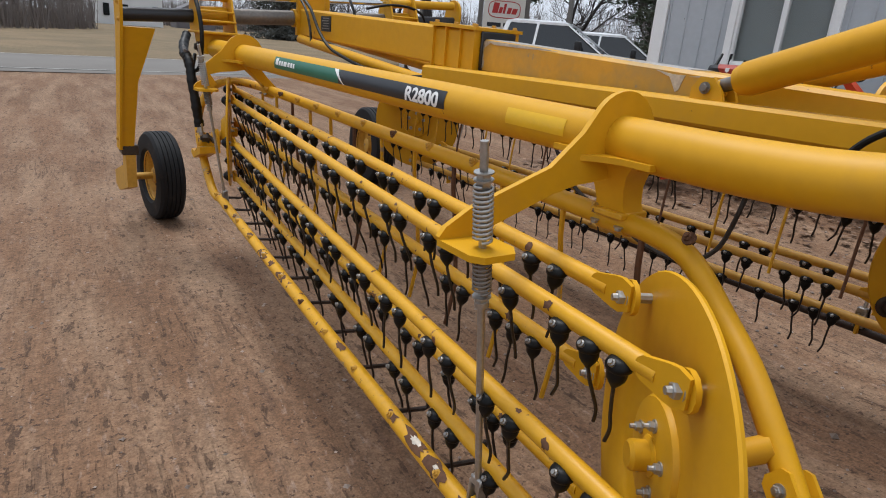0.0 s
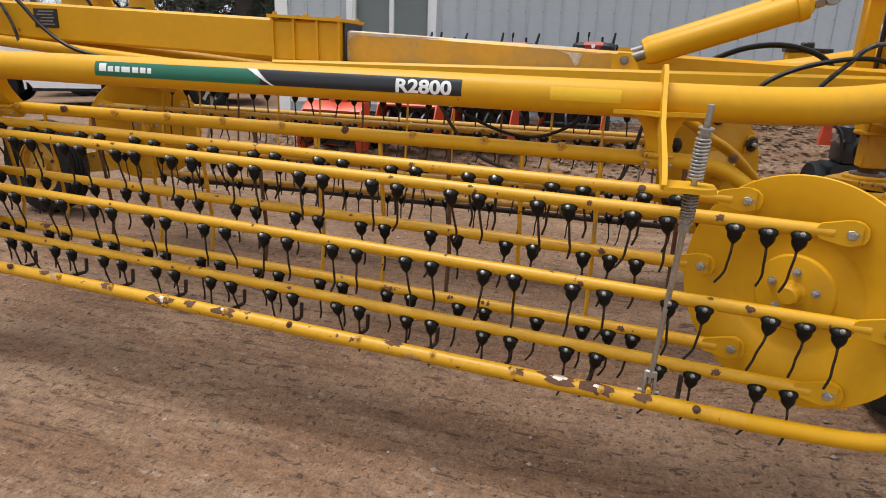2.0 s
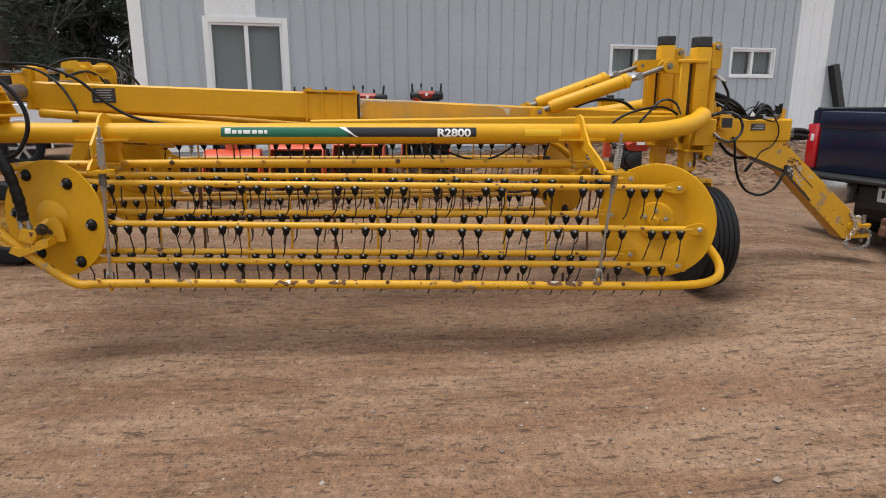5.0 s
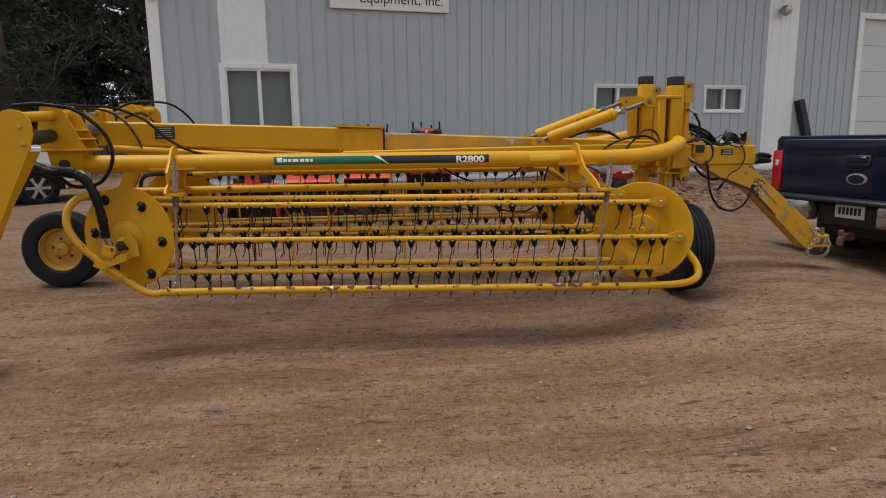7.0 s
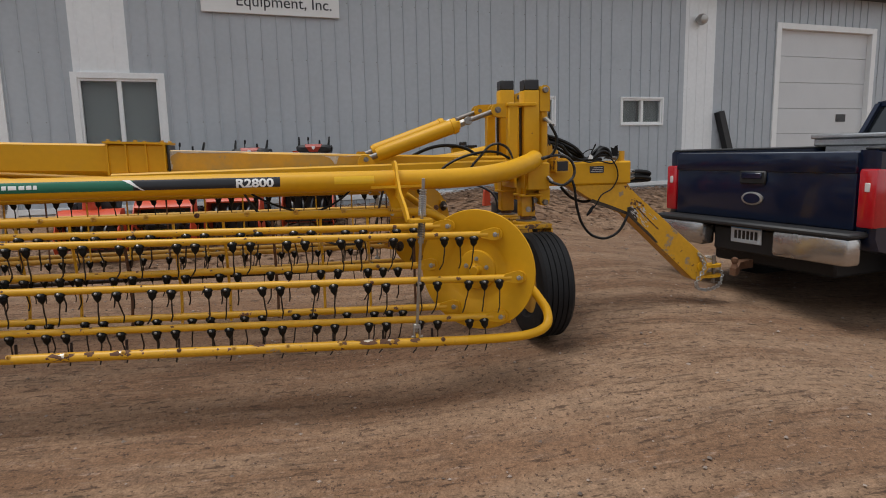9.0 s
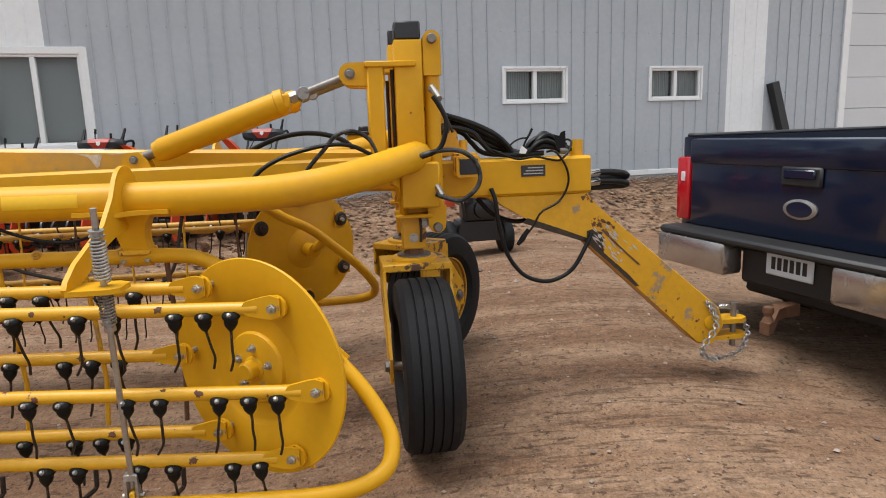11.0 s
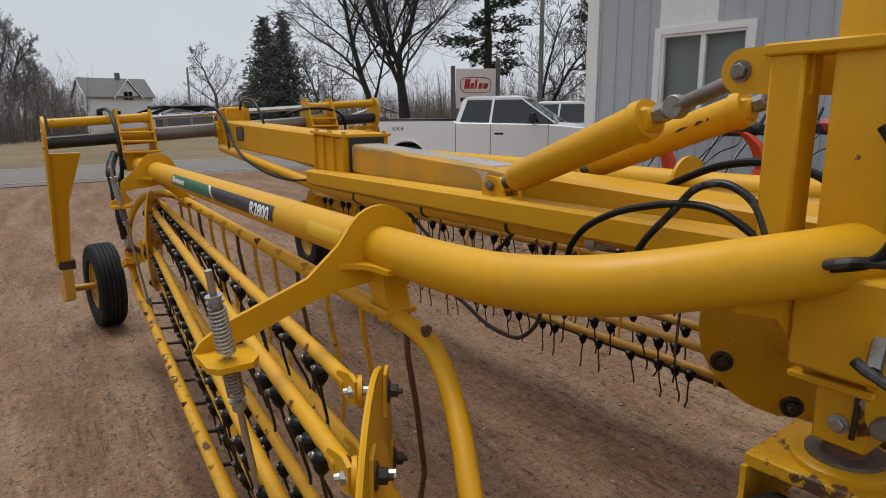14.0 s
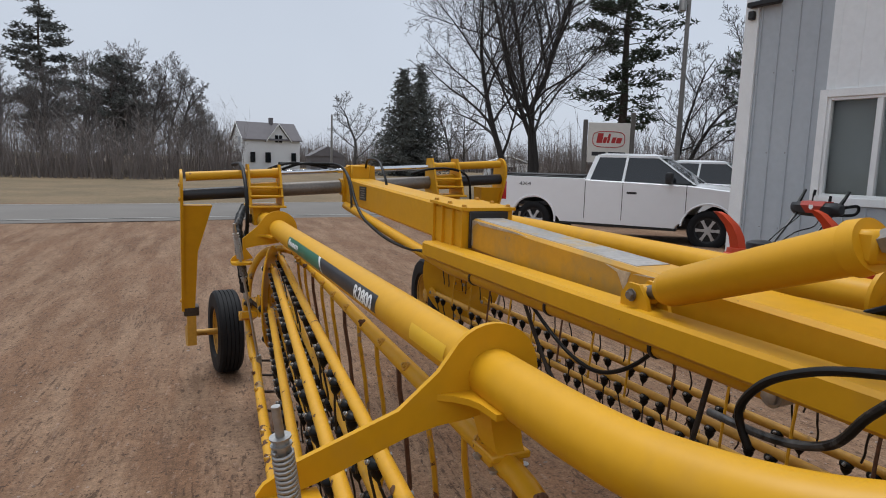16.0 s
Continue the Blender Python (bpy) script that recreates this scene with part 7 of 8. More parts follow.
    if tool_box:
        bm = bmesh.new()
        box(bm, (cab0 - 0.58, -0.92, bed + 0.025), (cab0 - 0.10, 0.92, bed + 0.10), 0.01)
        box(bm, (cab0 - 0.60, -0.95, bed + 0.10), (cab0 - 0.08, 0.95, bed + 0.145), 0.012)
        box(bm, (cab0 - 0.56, -0.80, 0.95), (cab0 - 0.12, 0.80, bed + 0.03), 0.01)
        part("tool_box", bm, alu, car, "ribbed aluminium tool box across the bed")
    else:
        bm = bmesh.new()
        box(bm, (rear + 0.04, -0.95, bed + 0.02), (cab0 - 0.06, 0.95, bed + 0.055), 0.012)
        part("bed_cover", bm, car_black, car, "black soft bed cover")
        # 4X4 lettering on the bed sides
        for side_y, turn_ in ((-1.004, 0.0), (1.004, math.pi)):
            cu = bpy.data.curves.new("bed_lettering", "FONT")
            cu.body, cu.size, cu.extrude = "4X4", 0.115, 0.002
            tx = new("lettering", cu)
            me = bpy.data.meshes.new_from_object(tx.evaluated_get(bpy.context.evaluated_depsgraph_get()))
            bpy.data.objects.remove(tx)
            x0 = rear + (0.50 if turn_ == 0.0 else 0.82)
            me.transform(Matrix.Translation((x0, side_y, 1.15)) @ Matrix.Rotation(turn_, 4, "Z") @ Matrix.Rotation(radians(90), 4, "X") @ Matrix.Diagonal((1.5, 1, 1, 1)))
            me.materials.clear()
            me.materials.append(dark_plate)
            ob = new("bed_lettering", me)
            ob.parent = car
    # underbody
    bm = bmesh.new()
    box(bm, (rear + 0.2, -0.6, 0.38), (front - 0.3, 0.6, 0.60), 0.02)
    part("underbody", bm, car_black, car)
    return car


# navy truck hitched to the rake: rear plate near the drawbar
TRUCK_A = radians(16.5 - 90)
fw = Vector((math.cos(TRUCK_A), math.sin(TRUCK_A), 0))
plate_mid = Vector((2.16, -1.925, 0))
org = plate_mid + fw * (1.22 + 0.17)
pickup("navy_pickup", "dark navy pickup truck with dented chrome bumper and aluminium tool box", Matrix.Translation((org.x, org.y, 0.045)) @ Matrix.Rotation(TRUCK_A, 4, "Z"), car_navy, True, bed=1.375, tool_box=True, wb=4.0)
F_A = radians(-48)
side_off = Vector((-math.sin(F_A), math.cos(F_A), 0))
for o in (Vector((9.70, 9.88, 0)) - 3.68 * Vector((math.cos(F_A), math.sin(F_A), 0)) + side_off * 0.86, Vector((10.28, 10.60, 0)) - 2.6 * Vector((math.cos(F_A), math.sin(F_A), 0)) + side_off * 4.2):
    pickup("white_pickup", "white extended-cab pickup truck parked beside the building", Matrix.Translation((o.x, o.y, lie(o.x, o.y) + 0.02)) @ Matrix.Rotation(F_A, 4, "Z"), car_white, rear=-0.86)


# ---- machines along the wall ----
def snow_blower(v, d, turn=0.0):
    base = BW(d, v, 0)
    z = lie(base.x, base.y)
    ob = thing("snow_blower", "orange walk-behind snow blower with red control console", "snow blower", Matrix.Translation((base.x, base.y, z)) @ Matrix.Rotation(WALL_A + math.pi + turn, 4, "Z"), group="snow blowers by the wall")
    # local x: towards the yard
    bm = bmesh.new()
    out = [(0.0, 0.04), (0.34, 0.04), (0.40, 0.12), (0.40, 0.20), (0.26, 0.46), (0.16, 0.54), (0.0, 0.54)]
    for s in (-0.33, 0.33):
        slab(bm, out, (0.22, s, 0), (1, 0, 0), (0, 0, 1), 0.012)
    rings(bm, [[(0.22 + x, y, zz) for x, zz in ((0.26, 0.46), (0.16, 0.54), (0.0, 0.54), (0.0, 0.06), (0.03, 0.06), (0.03, 0.51), (0.15, 0.51), (0.25, 0.44))] for y in (-0.33, 0.33)])
    part("auger_housing", bm, orange, ob, "orange auger housing")
    bm = bmesh.new()
    rod(bm, (0.42, -0.32, 0.24), (0.42, 0.32, 0.24), 0.025, 10)
    for s in (-1, 1):
        sweep(bm, [(0.42 + 0.15 * math.cos(a), s * (0.04 + a * 0.022), 0.24 + 0.15 * math.sin(a)) for a in [k * 0.5 for k in range(26)]], 0.016, 5)
    part("auger", bm, black_paint, ob)
    # black sheet added over the orange back to imitate shade in the housing
    bm = bmesh.new()
    box(bm, (0.255, -0.318, 0.07), (0.262, 0.318, 0.50), 0)
    part("housing_shade_sheet", bm, black_paint, ob, "black sheet standing for the shade inside the auger housing")
    bm = bmesh.new()
    turned(bm, (0.28, 0, 0.54), (0, 0, 1), [(0, 0.10), (0.10, 0.095), (0.11, 0.11), (0.12, 0.085), (0.16, 0.08)], 18)
    rings(bm, [[(x - 0.05 * k, y - w, z), (x + 0.03, y - w * 0.8, z), (x + 0.03, y + w * 0.8, z), (x - 0.05 * k, y + w, z), (x - 0.05 * k, y + w * 0.85, z), (x + 0.018, y + w * 0.6, z), (x + 0.018, y - w * 0.6, z), (x - 0.05 * k, y - w * 0.85, z)] for x, y, z, w, k in ((0.27, 0.0, 0.68, 0.062, 1), (0.28, -0.02, 0.80, 0.060, 1), (0.31, -0.06, 0.91, 0.056, 1), (0.36, -0.12, 1.00, 0.048, 0.7), (0.39, -0.15, 1.03, 0.03, 0.4))])
    part("discharge_chute", bm, orange, ob, "orange discharge chute")
    bm = bmesh.new()
    box(bm, (-0.22, -0.20, 0.42), (0.16, 0.20, 0.68), 0.04, seg=2)
    turned(bm, (-0.05, 0.0, 0.68), (0, 0, 1), [(0, 0.14), (0.06, 0.13), (0.08, 0.08)], 18)
    box(bm, (-0.14, -0.30, 0.48), (0.10, -0.20, 0.62), 0.02)
    part("engine", bm, black_paint, ob, "black engine")
    for s in (-1, 1):
        bm = bmesh.new()
        turned(bm, (-0.10, s * 0.27, 0.205), (0, s, 0), [(-0.06, 0.10), (-0.065, 0.19), (-0.04, 0.205), (0.04, 0.205), (0.065, 0.19), (0.06, 0.10)], 22)
        for k in range(14):
            a = 2 * math.pi * k / 14
            box(bm, (-0.015, -0.06, 0.198), (0.015, 0.06, 0.215), 0.003, m=Matrix.Translation((-0.10, s * 0.27, 0.205)) @ Matrix.Rotation(a, 4, "Y"))
        part("wheel", bm, tyre_mat, ob)
        bm = bmesh.new()
        sweep(bm, smooth_path([(-0.12, s * 0.16, 0.40), (-0.45, s * 0.17, 0.72), (-0.70, s * 0.18, 0.95), (-0.82, s * 0.19, 1.04)], 4), 0.014, 8)
        part("handlebar", bm, black_paint, ob)
        bm = bmesh.new()
        sweep(bm, smooth_path([(-0.80, s * 0.22, 1.07), (-0.90, s * 0.24, 1.09), (-1.03, s * 0.25, 1.10), (-1.06, s * 0.25, 1.06), (-1.00, s * 0.245, 1.015), (-0.84, s * 0.22, 1.01)], 4), 0.015, 8)
        part("grip_loop", bm, rubber, ob, "black looped grip")
        bm = bmesh.new()
        sweep(bm, [(-0.80, s * 0.215, 1.08), (-0.86, s * 0.222, 1.15), (-0.93, s * 0.228, 1.24)], [0.022, 0.017, 0.013], 8)
        part("control_lever", bm, rubber, ob, "black control lever")
        bm = bmesh.new()
        top = 1.245 if s < 0 else 1.19
        sweep(bm, [(-0.84, s * 0.085, 1.10), (-0.85, s * 0.085, top - 0.06), (-0.86, s * 0.085, top - 0.05), (-0.87, s * 0.083, top)], [0.007, 0.007, 0.015, 0.013], 8)
        part("shift_lever", bm, rubber, ob)
    # console: dark shroud bellied below, red middle piece with a pale mark
    bm = bmesh.new()
    ends = []
    for y, k in ((-0.255, 0.55), (-0.235, 0.80), (-0.16, 0.95), (0.0, 1.0), (0.16, 0.95), (0.235, 0.80), (0.255, 0.55)):
        ends.append([(-0.80 + x * k, y, 1.07 + z * k) for x, z in ((0.06, 0.055), (0.085, 0.02), (0.075, -0.05), (0.02, -0.09), (-0.07, -0.075), (-0.09, 0.0), (-0.06, 0.06))])
    rings(bm, ends)
    cons = part("console", bm, shroud_grey, ob, "dark grey control console")
    bm = bmesh.new()
    rings(bm, [[(-0.80 + x, y * w, 1.07 + z) for x, z, w in ((-0.065, 0.066, 1.0), (0.062, 0.062, 1.0), (0.092, 0.022, 0.92), (0.084, -0.052, 0.45), (0.07, -0.052, 0.45), (0.05, 0.04, 0.9), (-0.065, 0.05, 1.0))] for y in (-0.125, 0.125)])
    face = part("console_front", bm, red_plastic, cons, "red console front")
    bm = bmesh.new()
    slab(bm, [(-0.022, 0.018), (0.022, 0.018), (0.022, -0.012), (0.0, -0.032), (-0.022, -0.012)], (-0.7085, 0, 1.082), (0, 1, 0), (-0.1, 0, 1), 0.004)
    part("mark", bm, white_decal, face)
    # cables
    bm = bmesh.new()
    for s in (-1, 1):
        sweep(bm, smooth_path([(-0.72, s * 0.10, 1.0), (-0.60, s * 0.13, 0.90), (-0.40, s * 0.08, 0.84), (-0.15, s * 0.05, 0.70)], 4), 0.006, 6)
    pieces("cable", bm, rubber, ob)
    return ob


for i, (v, d) in enumerate(((2.90, 6.22), (2.08, 6.34), (1.25, 6.46), (0.30, 6.60))):
    snow_blower(v, d, radians((-9, -13, -16, -15)[i]))


def garden_tiller(x, y):
    """A red walk-behind machine beyond the far basket."""
    ob = thing("garden_tiller", "small red walk-behind tiller with black engine", "tiller", Matrix.Translation((x, y, lie(x, y))) @ Matrix.Rotation(radians(10), 4, "Z") @ Matrix.Diagonal((1.0, 0.82, 0.86, 1.0)))
    bm = bmesh.new()
    rings(bm, [[(-0.16, yy, z0), (-0.18, yy, z1 - 0.03), (-0.12, yy, z1), (0.14, yy, z1), (0.19, yy, z1 - 0.05), (0.19, yy, z0)] for yy, z0, z1 in ((-0.30, 0.70, 0.76), (-0.26, 0.66, 0.80), (-0.02, 0.66, 0.82), (0.06, 0.69, 0.78))])
    hood = part("hood", bm, red_plastic, ob, "red hood")
    bm = bmesh.new()
    box(bm, (-0.186, -0.22, 0.75), (-0.178, -0.08, 0.79), 0.001)
    part("mark_bar", bm, white_decal, hood)
    bm = bmesh.new()
    box(bm, (-0.15, -0.22, 0.40), (0.15, 0.18, 0.68), 0.04, seg=2)
    turned(bm, (-0.15, -0.02, 0.54), (-1, 0, 0), [(0, 0.11), (0.04, 0.10), (0.05, 0.05)], 16)
    part("engine", bm, black_paint, ob, "black engine")
    bm = bmesh.new()
    rod(bm, (-0.14, 0.22, 0.62), (-0.16, 0.30, 0.66), 0.045, 12)
    part("silencer", bm, zinc, ob, "dull silver silencer")
    bm = bmesh.new()
    sweep(bm, smooth_path([(-0.16, 0.20, 0.45), (-0.20, 0.26, 0.70), (-0.18, 0.40, 0.82), (-0.18, 0.62, 0.90)], 4), 0.016, 8)
    part("handlebar", bm, black_paint, ob)
    bm = bmesh.new()
    turned(bm, (-0.10, 0.16, 0.62), (0, 0, 1), [(0, 0.09), (0.14, 0.09), (0.17, 0.06), (0.18, 0)], 16)
    part("air_cleaner", bm, black_paint, ob, "black air cleaner")
    bm = bmesh.new()
    slab(bm, [(0.30, 0.58), (0.42, 0.58), (0.40, 0.80), (0.33, 0.80)], (-0.12, 0, 0), (0, 1, 0), (0, 0, 1), 0.05)
    part("belt_guard", bm, orange, ob, "orange belt guard")
    bm = bmesh.new()
    slab(bm, [(-0.30, 0.18), (0.30, 0.18), (0.24, 0.40), (-0.24, 0.40)], (0, 0, 0), (0, 1, 0), (0, 0, 1), 0.30)
    part("tine_guard", bm, black_paint, ob)
    for s in (-1, 1):
        bm = bmesh.new()
        turned(bm, (0, s * 0.34, 0.20), (0, s, 0), [(-0.05, 0.10), (-0.055, 0.18), (-0.03, 0.20), (0.03, 0.20), (0.055, 0.18), (0.05, 0.10)], 20)
        w_ = part("wheel", bm, tyre_mat, ob)
        bm = bmesh.new()
        turned(bm, (0, s * 0.34, 0.20), (0, s, 0), [(-0.04, 0.10), (0.04, 0.10), (0.03, 0.04), (0.05, 0.03), (0.05, 0)], 16)
        part("rim", bm, zinc, w_)


garden_tiller(5.0, -0.56)


# ---- leaves and stones on the ground ----
def litter():
    rnd = random.Random(5)
    verts, faces = [], []
    for _ in range(9000):
        d, v = 5.2 + 2.75 * rnd.random() ** 0.6, rnd.uniform(-9.5, 4.6)
        p = BW(d, v, 0)
        z = lie(p.x, p.y) + 0.01
        r, a = rnd.uniform(0.02, 0.055), rnd.uniform(0, 6.28)
        n = len(verts)
        tilt = rnd.uniform(-0.6, 0.6)
        for k, (dx, dy, dz) in enumerate(((1, 0, tilt), (0, 0.6, 0.25), (-1, 0, -tilt), (0, -0.6, 0.25))):
            x, y = dx * math.cos(a) - dy * math.sin(a), dx * math.sin(a) + dy * math.cos(a)
            verts.append((p.x + r * x, p.y + r * y, z + 0.012 + abs(r * dz)))
        faces.append((n, n + 1, n + 2, n + 3))
    me = bpy.data.meshes.new("leaf_litter")
    me.from_pydata(verts, [], faces)
    m2 = bpy.data.materials.new("dry_leaf")
    m2.use_nodes = True
    nd, lk = m2.node_tree.nodes, m2.node_tree.links
    g = nd.new("ShaderNodeNewGeometry")
    rp = nd.new("ShaderNodeValToRGB")
    rp.color_ramp.elements[0].color = (0.085, 0.045, 0.028, 1)
    rp.color_ramp.elements[1].color = (0.30, 0.19, 0.12, 1)
    lk.new(g.outputs["Random Per Island"], rp.inputs[0])
    lk.new(rp.outputs[0], nd["Principled BSDF"].inputs["Base Color"])
    nd["Principled BSDF"].inputs["Roughness"].default_value = 0.9
    me.materials.append(m2)
    tagged(new("leaf_litter", me), "dead brown leaves on the bank by the wall", "leaves", kind="stuff")

    verts, faces = [], []
    for _ in range(5200):
        x, y = rnd.uniform(-3.2, 4.5), rnd.uniform(-4.5, 6.5)
        if rnd.random() < 0.35:
            x, y = rnd.uniform(2.4, 6.5), rnd.uniform(-3, 4)
        r = 0.004 + 0.011 * rnd.random() ** 4
        if rnd.random() < 0.01:
            r *= 1.8
        z = lie(x, y) + r * 0.25
        n = len(verts)
        st, sq = rnd.uniform(0.7, 1.4), rnd.uniform(0.45, 0.8)
        for dx, dy, dz in ((1, 0, 0), (0, 1, 0), (-1, 0, 0), (0, -1, 0), (0, 0, 1), (0, 0, -1)):
            verts.append((x + r * st * dx * rnd.uniform(0.8, 1.2), y + r * dy * rnd.uniform(0.8, 1.2), z + r * sq * dz))
        for a, b in ((0, 1), (1, 2), (2, 3), (3, 0)):
            faces += [(n + a, n + b, n + 4), (n + b, n + a, n + 5)]
    me = bpy.data.meshes.new("gravel")
    me.from_pydata(verts, [], faces)
    m3 = bpy.data.materials.new("small_stones")
    m3.use_nodes = True
    nd, lk = m3.node_tree.nodes, m3.node_tree.links
    g = nd.new("ShaderNodeNewGeometry")
    rp = nd.new("ShaderNodeValToRGB")
    rp.color_ramp.elements[0].color = (0.10, 0.075, 0.06, 1)
    rp.color_ramp.elements[1].color = (0.36, 0.29, 0.24, 1)
    lk.new(g.outputs["Random Per Island"], rp.inputs[0])
    lk.new(rp.outputs[0], nd["Principled BSDF"].inputs["Base Color"])
    nd["Principled BSDF"].inputs["Roughness"].default_value = 0.9
    me.materials.append(m3)
    tagged(new("gravel", me), "small loose stones pressed into the dirt", "gravel", kind="stuff")


litter()


# ---- trees, house, sign, pole ----
def grow(rnd, thick, thin, p, d, L, r, lev, plan, twig_r):
    """One branch and, along it, its side branches."""
    n = max(3, min(9, int(L / plan[3]) + 2))
    pts, rad = [p], [r]
    q, dd = p.copy(), d.copy()
    for i in range(n):
        dd = (dd + Vector((rnd.gauss(0, 1), rnd.gauss(0, 1), rnd.gauss(0.25, 0.7))) * plan[2]).normalized()
        q = q + dd * L / n
        pts.append(q.copy())
        rad.append(max(r * (1 - 0.8 * (i + 1) / n), twig_r))
    sweep(thick if lev < 2 else thin, pts, rad, (9, 6, 4, 3, 3)[min(lev, 4)], caps=False)
    if lev >= plan[1]:
        return
    kids = plan[0][min(lev, len(plan[0]) - 1)]
    a0 = rnd.uniform(0, 6.28)
    for k in range(kids):
        f = (0.16 if lev == 0 else 0.14) + 0.82 * (k + rnd.random()) / kids
        f = min(f, 0.98)
        i = min(int(f * n), n - 1)
        base = pts[i].lerp(pts[i + 1], f * n - i)
        ax = (pts[i + 1] - pts[i]).normalized()
        a = a0 + 2.4 * k + rnd.uniform(-0.5, 0.5)
        s = ax.orthogonal().normalized()
        out = s * math.cos(a) + ax.cross(s) * math.sin(a)
        ang = radians(rnd.uniform(28, 62) if lev < 2 else rnd.uniform(25, 70))
        nd = (ax * math.cos(ang) + out * math.sin(ang) + Vector((0, 0, 0.14))).normalized()
        cl = L * (1.05 - 0.60 * f) * (rnd.uniform(0.36, 0.62) if lev == 0 else rnd.uniform(0.40, 0.70))
        grow(rnd, thick, thin, base, nd, cl, max(rad[i] * rnd.uniform(0.42, 0.62), twig_r), lev + 1, plan, twig_r)


def bare_tree(x, y, h, seed, trunk_r=0.16, kids=(9, 8, 7, 5), levels=4, lean=(0, 0), forks=1, twig_r=0.008, wander=0.13, label="leafless deciduous tree with fine twigs", z0=None, distant=False):
    rnd = random.Random(seed)
    ob = thing("bare_tree", label, "tree", Matrix.Translation((x, y, lie(x, y) - 0.1 if z0 is None else z0)))
    limbs, twigs = bmesh.new(), bmesh.new()
    for f in range(forks):
        a = 2 * math.pi * f / forks + 0.6
        tilt = 0.20 if forks > 1 else 0.0
        d = Vector((lean[0] + tilt * math.cos(a), lean[1] + tilt * math.sin(a), 1)).normalized()
        grow(rnd, limbs, twigs, Vector((0.08 * f, 0, 0)), d, h * rnd.uniform(0.85, 1.0), trunk_r * (1 if f == 0 else 0.8), 0, (kids, levels, wander, h * 0.09), twig_r)
    # distant trees take the bark and twig colours paled for haze
    part("trunk", limbs, bark_haze if distant else bark, ob)
    part("crown", twigs, twig_haze if distant else twig, ob, "bare grey twigs")
    return ob


def conifer(x, y, h, seed, width, open_=0.3, start=0.1, trunk_r=0.18, material=None, name="pine_tree", label="tall dark green pine with ragged crown", z0=None, clump=1.0, droop=0.0, density=1.0, spruce=False):
    rnd = random.Random(seed)
    ob = thing(name, label, "tree", Matrix.Translation((x, y, lie(x, y) - 0.1 if z0 is None else z0)))
    bm = bmesh.new()
    pts = [(0.15 * math.sin(i * 1.3 + seed), 0.15 * math.cos(i * 0.9 + seed), h * i / 8) for i in range(9)]
    sweep(bm, pts, [trunk_r * (1 - 0.9 * i / 8) for i in range(9)], 8)
    verts, faces = [], []
    z = h * start
    while z < h * 0.99:
        f = (z - h * start) / (h * (1 - start))
        if spruce:
            L = width * (1 - f) ** 0.85 + 0.15
        else:
            L = width * (0.55 + 0.75 * f) * (1 - f ** 3) * rnd.uniform(0.5, 1.15) + 0.3
        n = 5 if spruce else 3
        for k in range(n):
            if rnd.random() < open_:
                continue
            a = rnd.uniform(0, 6.28)
            l = L * rnd.uniform(0.65, 1.1)
            up = rnd.uniform(-0.25, 0.05) - droop if spruce else rnd.uniform(-0.1, 0.35)
            tip = Vector((l * math.cos(a), l * math.sin(a), z + l * up))
            basep = Vector((0, 0, z))
            mid = basep.lerp(tip, 0.5) + Vector((0, 0, -0.06 * l))
            sweep(bm, [basep, mid, tip], [0.025 + 0.02 * l / 3, 0.018, 0.008], 4, caps=False)
            m_ = int((7 if spruce else 9) * l * density) + 3
            for j in range(m_):
                t = rnd.uniform(0.3, 1.05) if not spruce else rnd.uniform(0.12, 1.05)
                c = basep.lerp(tip, t) + Vector((rnd.gauss(0, 1), rnd.gauss(0, 1), rnd.gauss(0, 0.6))) * 0.16 * clump
                for q in range(4):
                    d1 = Vector((rnd.uniform(-1, 1), rnd.uniform(-1, 1), rnd.uniform(-0.5, 0.7))).normalized() * rnd.uniform(0.10, 0.26) * clump
                    d2 = d1.cross(Vector((rnd.uniform(-1, 1), rnd.uniform(-1, 1), rnd.uniform(-1, 1)))).normalized() * 0.035 * clump
                    n0 = len(verts)
                    verts += [tuple(c - d2), tuple(c + d2), tuple(c + d1)]
                    faces.append((n0, n0 + 1, n0 + 2))
        z += h * (0.022 if spruce else 0.028)
    part("trunk", bm, bark_pine, ob)
    me = bpy.data.meshes.new("needles")
    me.from_pydata(verts, [], faces)
    me.materials.append(material or needle)
    cr = new("crown", me)
    cr.parent = ob
    return ob


# the trees by the sign and behind the building
bare_tree(16.6, 31.0, 17.0, 3, trunk_r=0.21, forks=3, kids=(13, 9, 7, 4), twig_r=0.0075)
bare_tree(15.7, 31.6, 13.5, 8, trunk_r=0.20, lean=(-0.45, 0.0), kids=(13, 9, 7, 4), twig_r=0.0075)
conifer(23.5, 33.0, 16.5, 11, 4.3, open_=0.10, start=0.27, trunk_r=0.34, clump=1.35, density=2.6)
bare_tree(31.5, 30.0, 12, 21, trunk_r=0.24, forks=2, kids=(9, 8, 7, 4), twig_r=0.010)
bare_tree(36.0, 33.0, 13, 22, trunk_r=0.22, forks=2, kids=(9, 8, 7, 4), twig_r=0.011)
bare_tree(28.5, 34.0, 9.5, 23, trunk_r=0.18, forks=2, kids=(8, 8, 6, 4), twig_r=0.010)
for i, (x, y, h, w) in enumerate(((29.0, 20.5, 14, 3.6), (31.5, 16.5, 15, 3.8), (33.0, 12.5, 14, 3.6), (36.0, 22.5, 15, 3.8), (27.5, 24.5, 13, 3.2), (38, 17.5, 15, 4.0), (30, 9.5, 13, 3.4))):
    conifer(x, y, h, 60 + i, w, open_=0.10, start=0.06, trunk_r=0.26, clump=1.7, density=2.0)
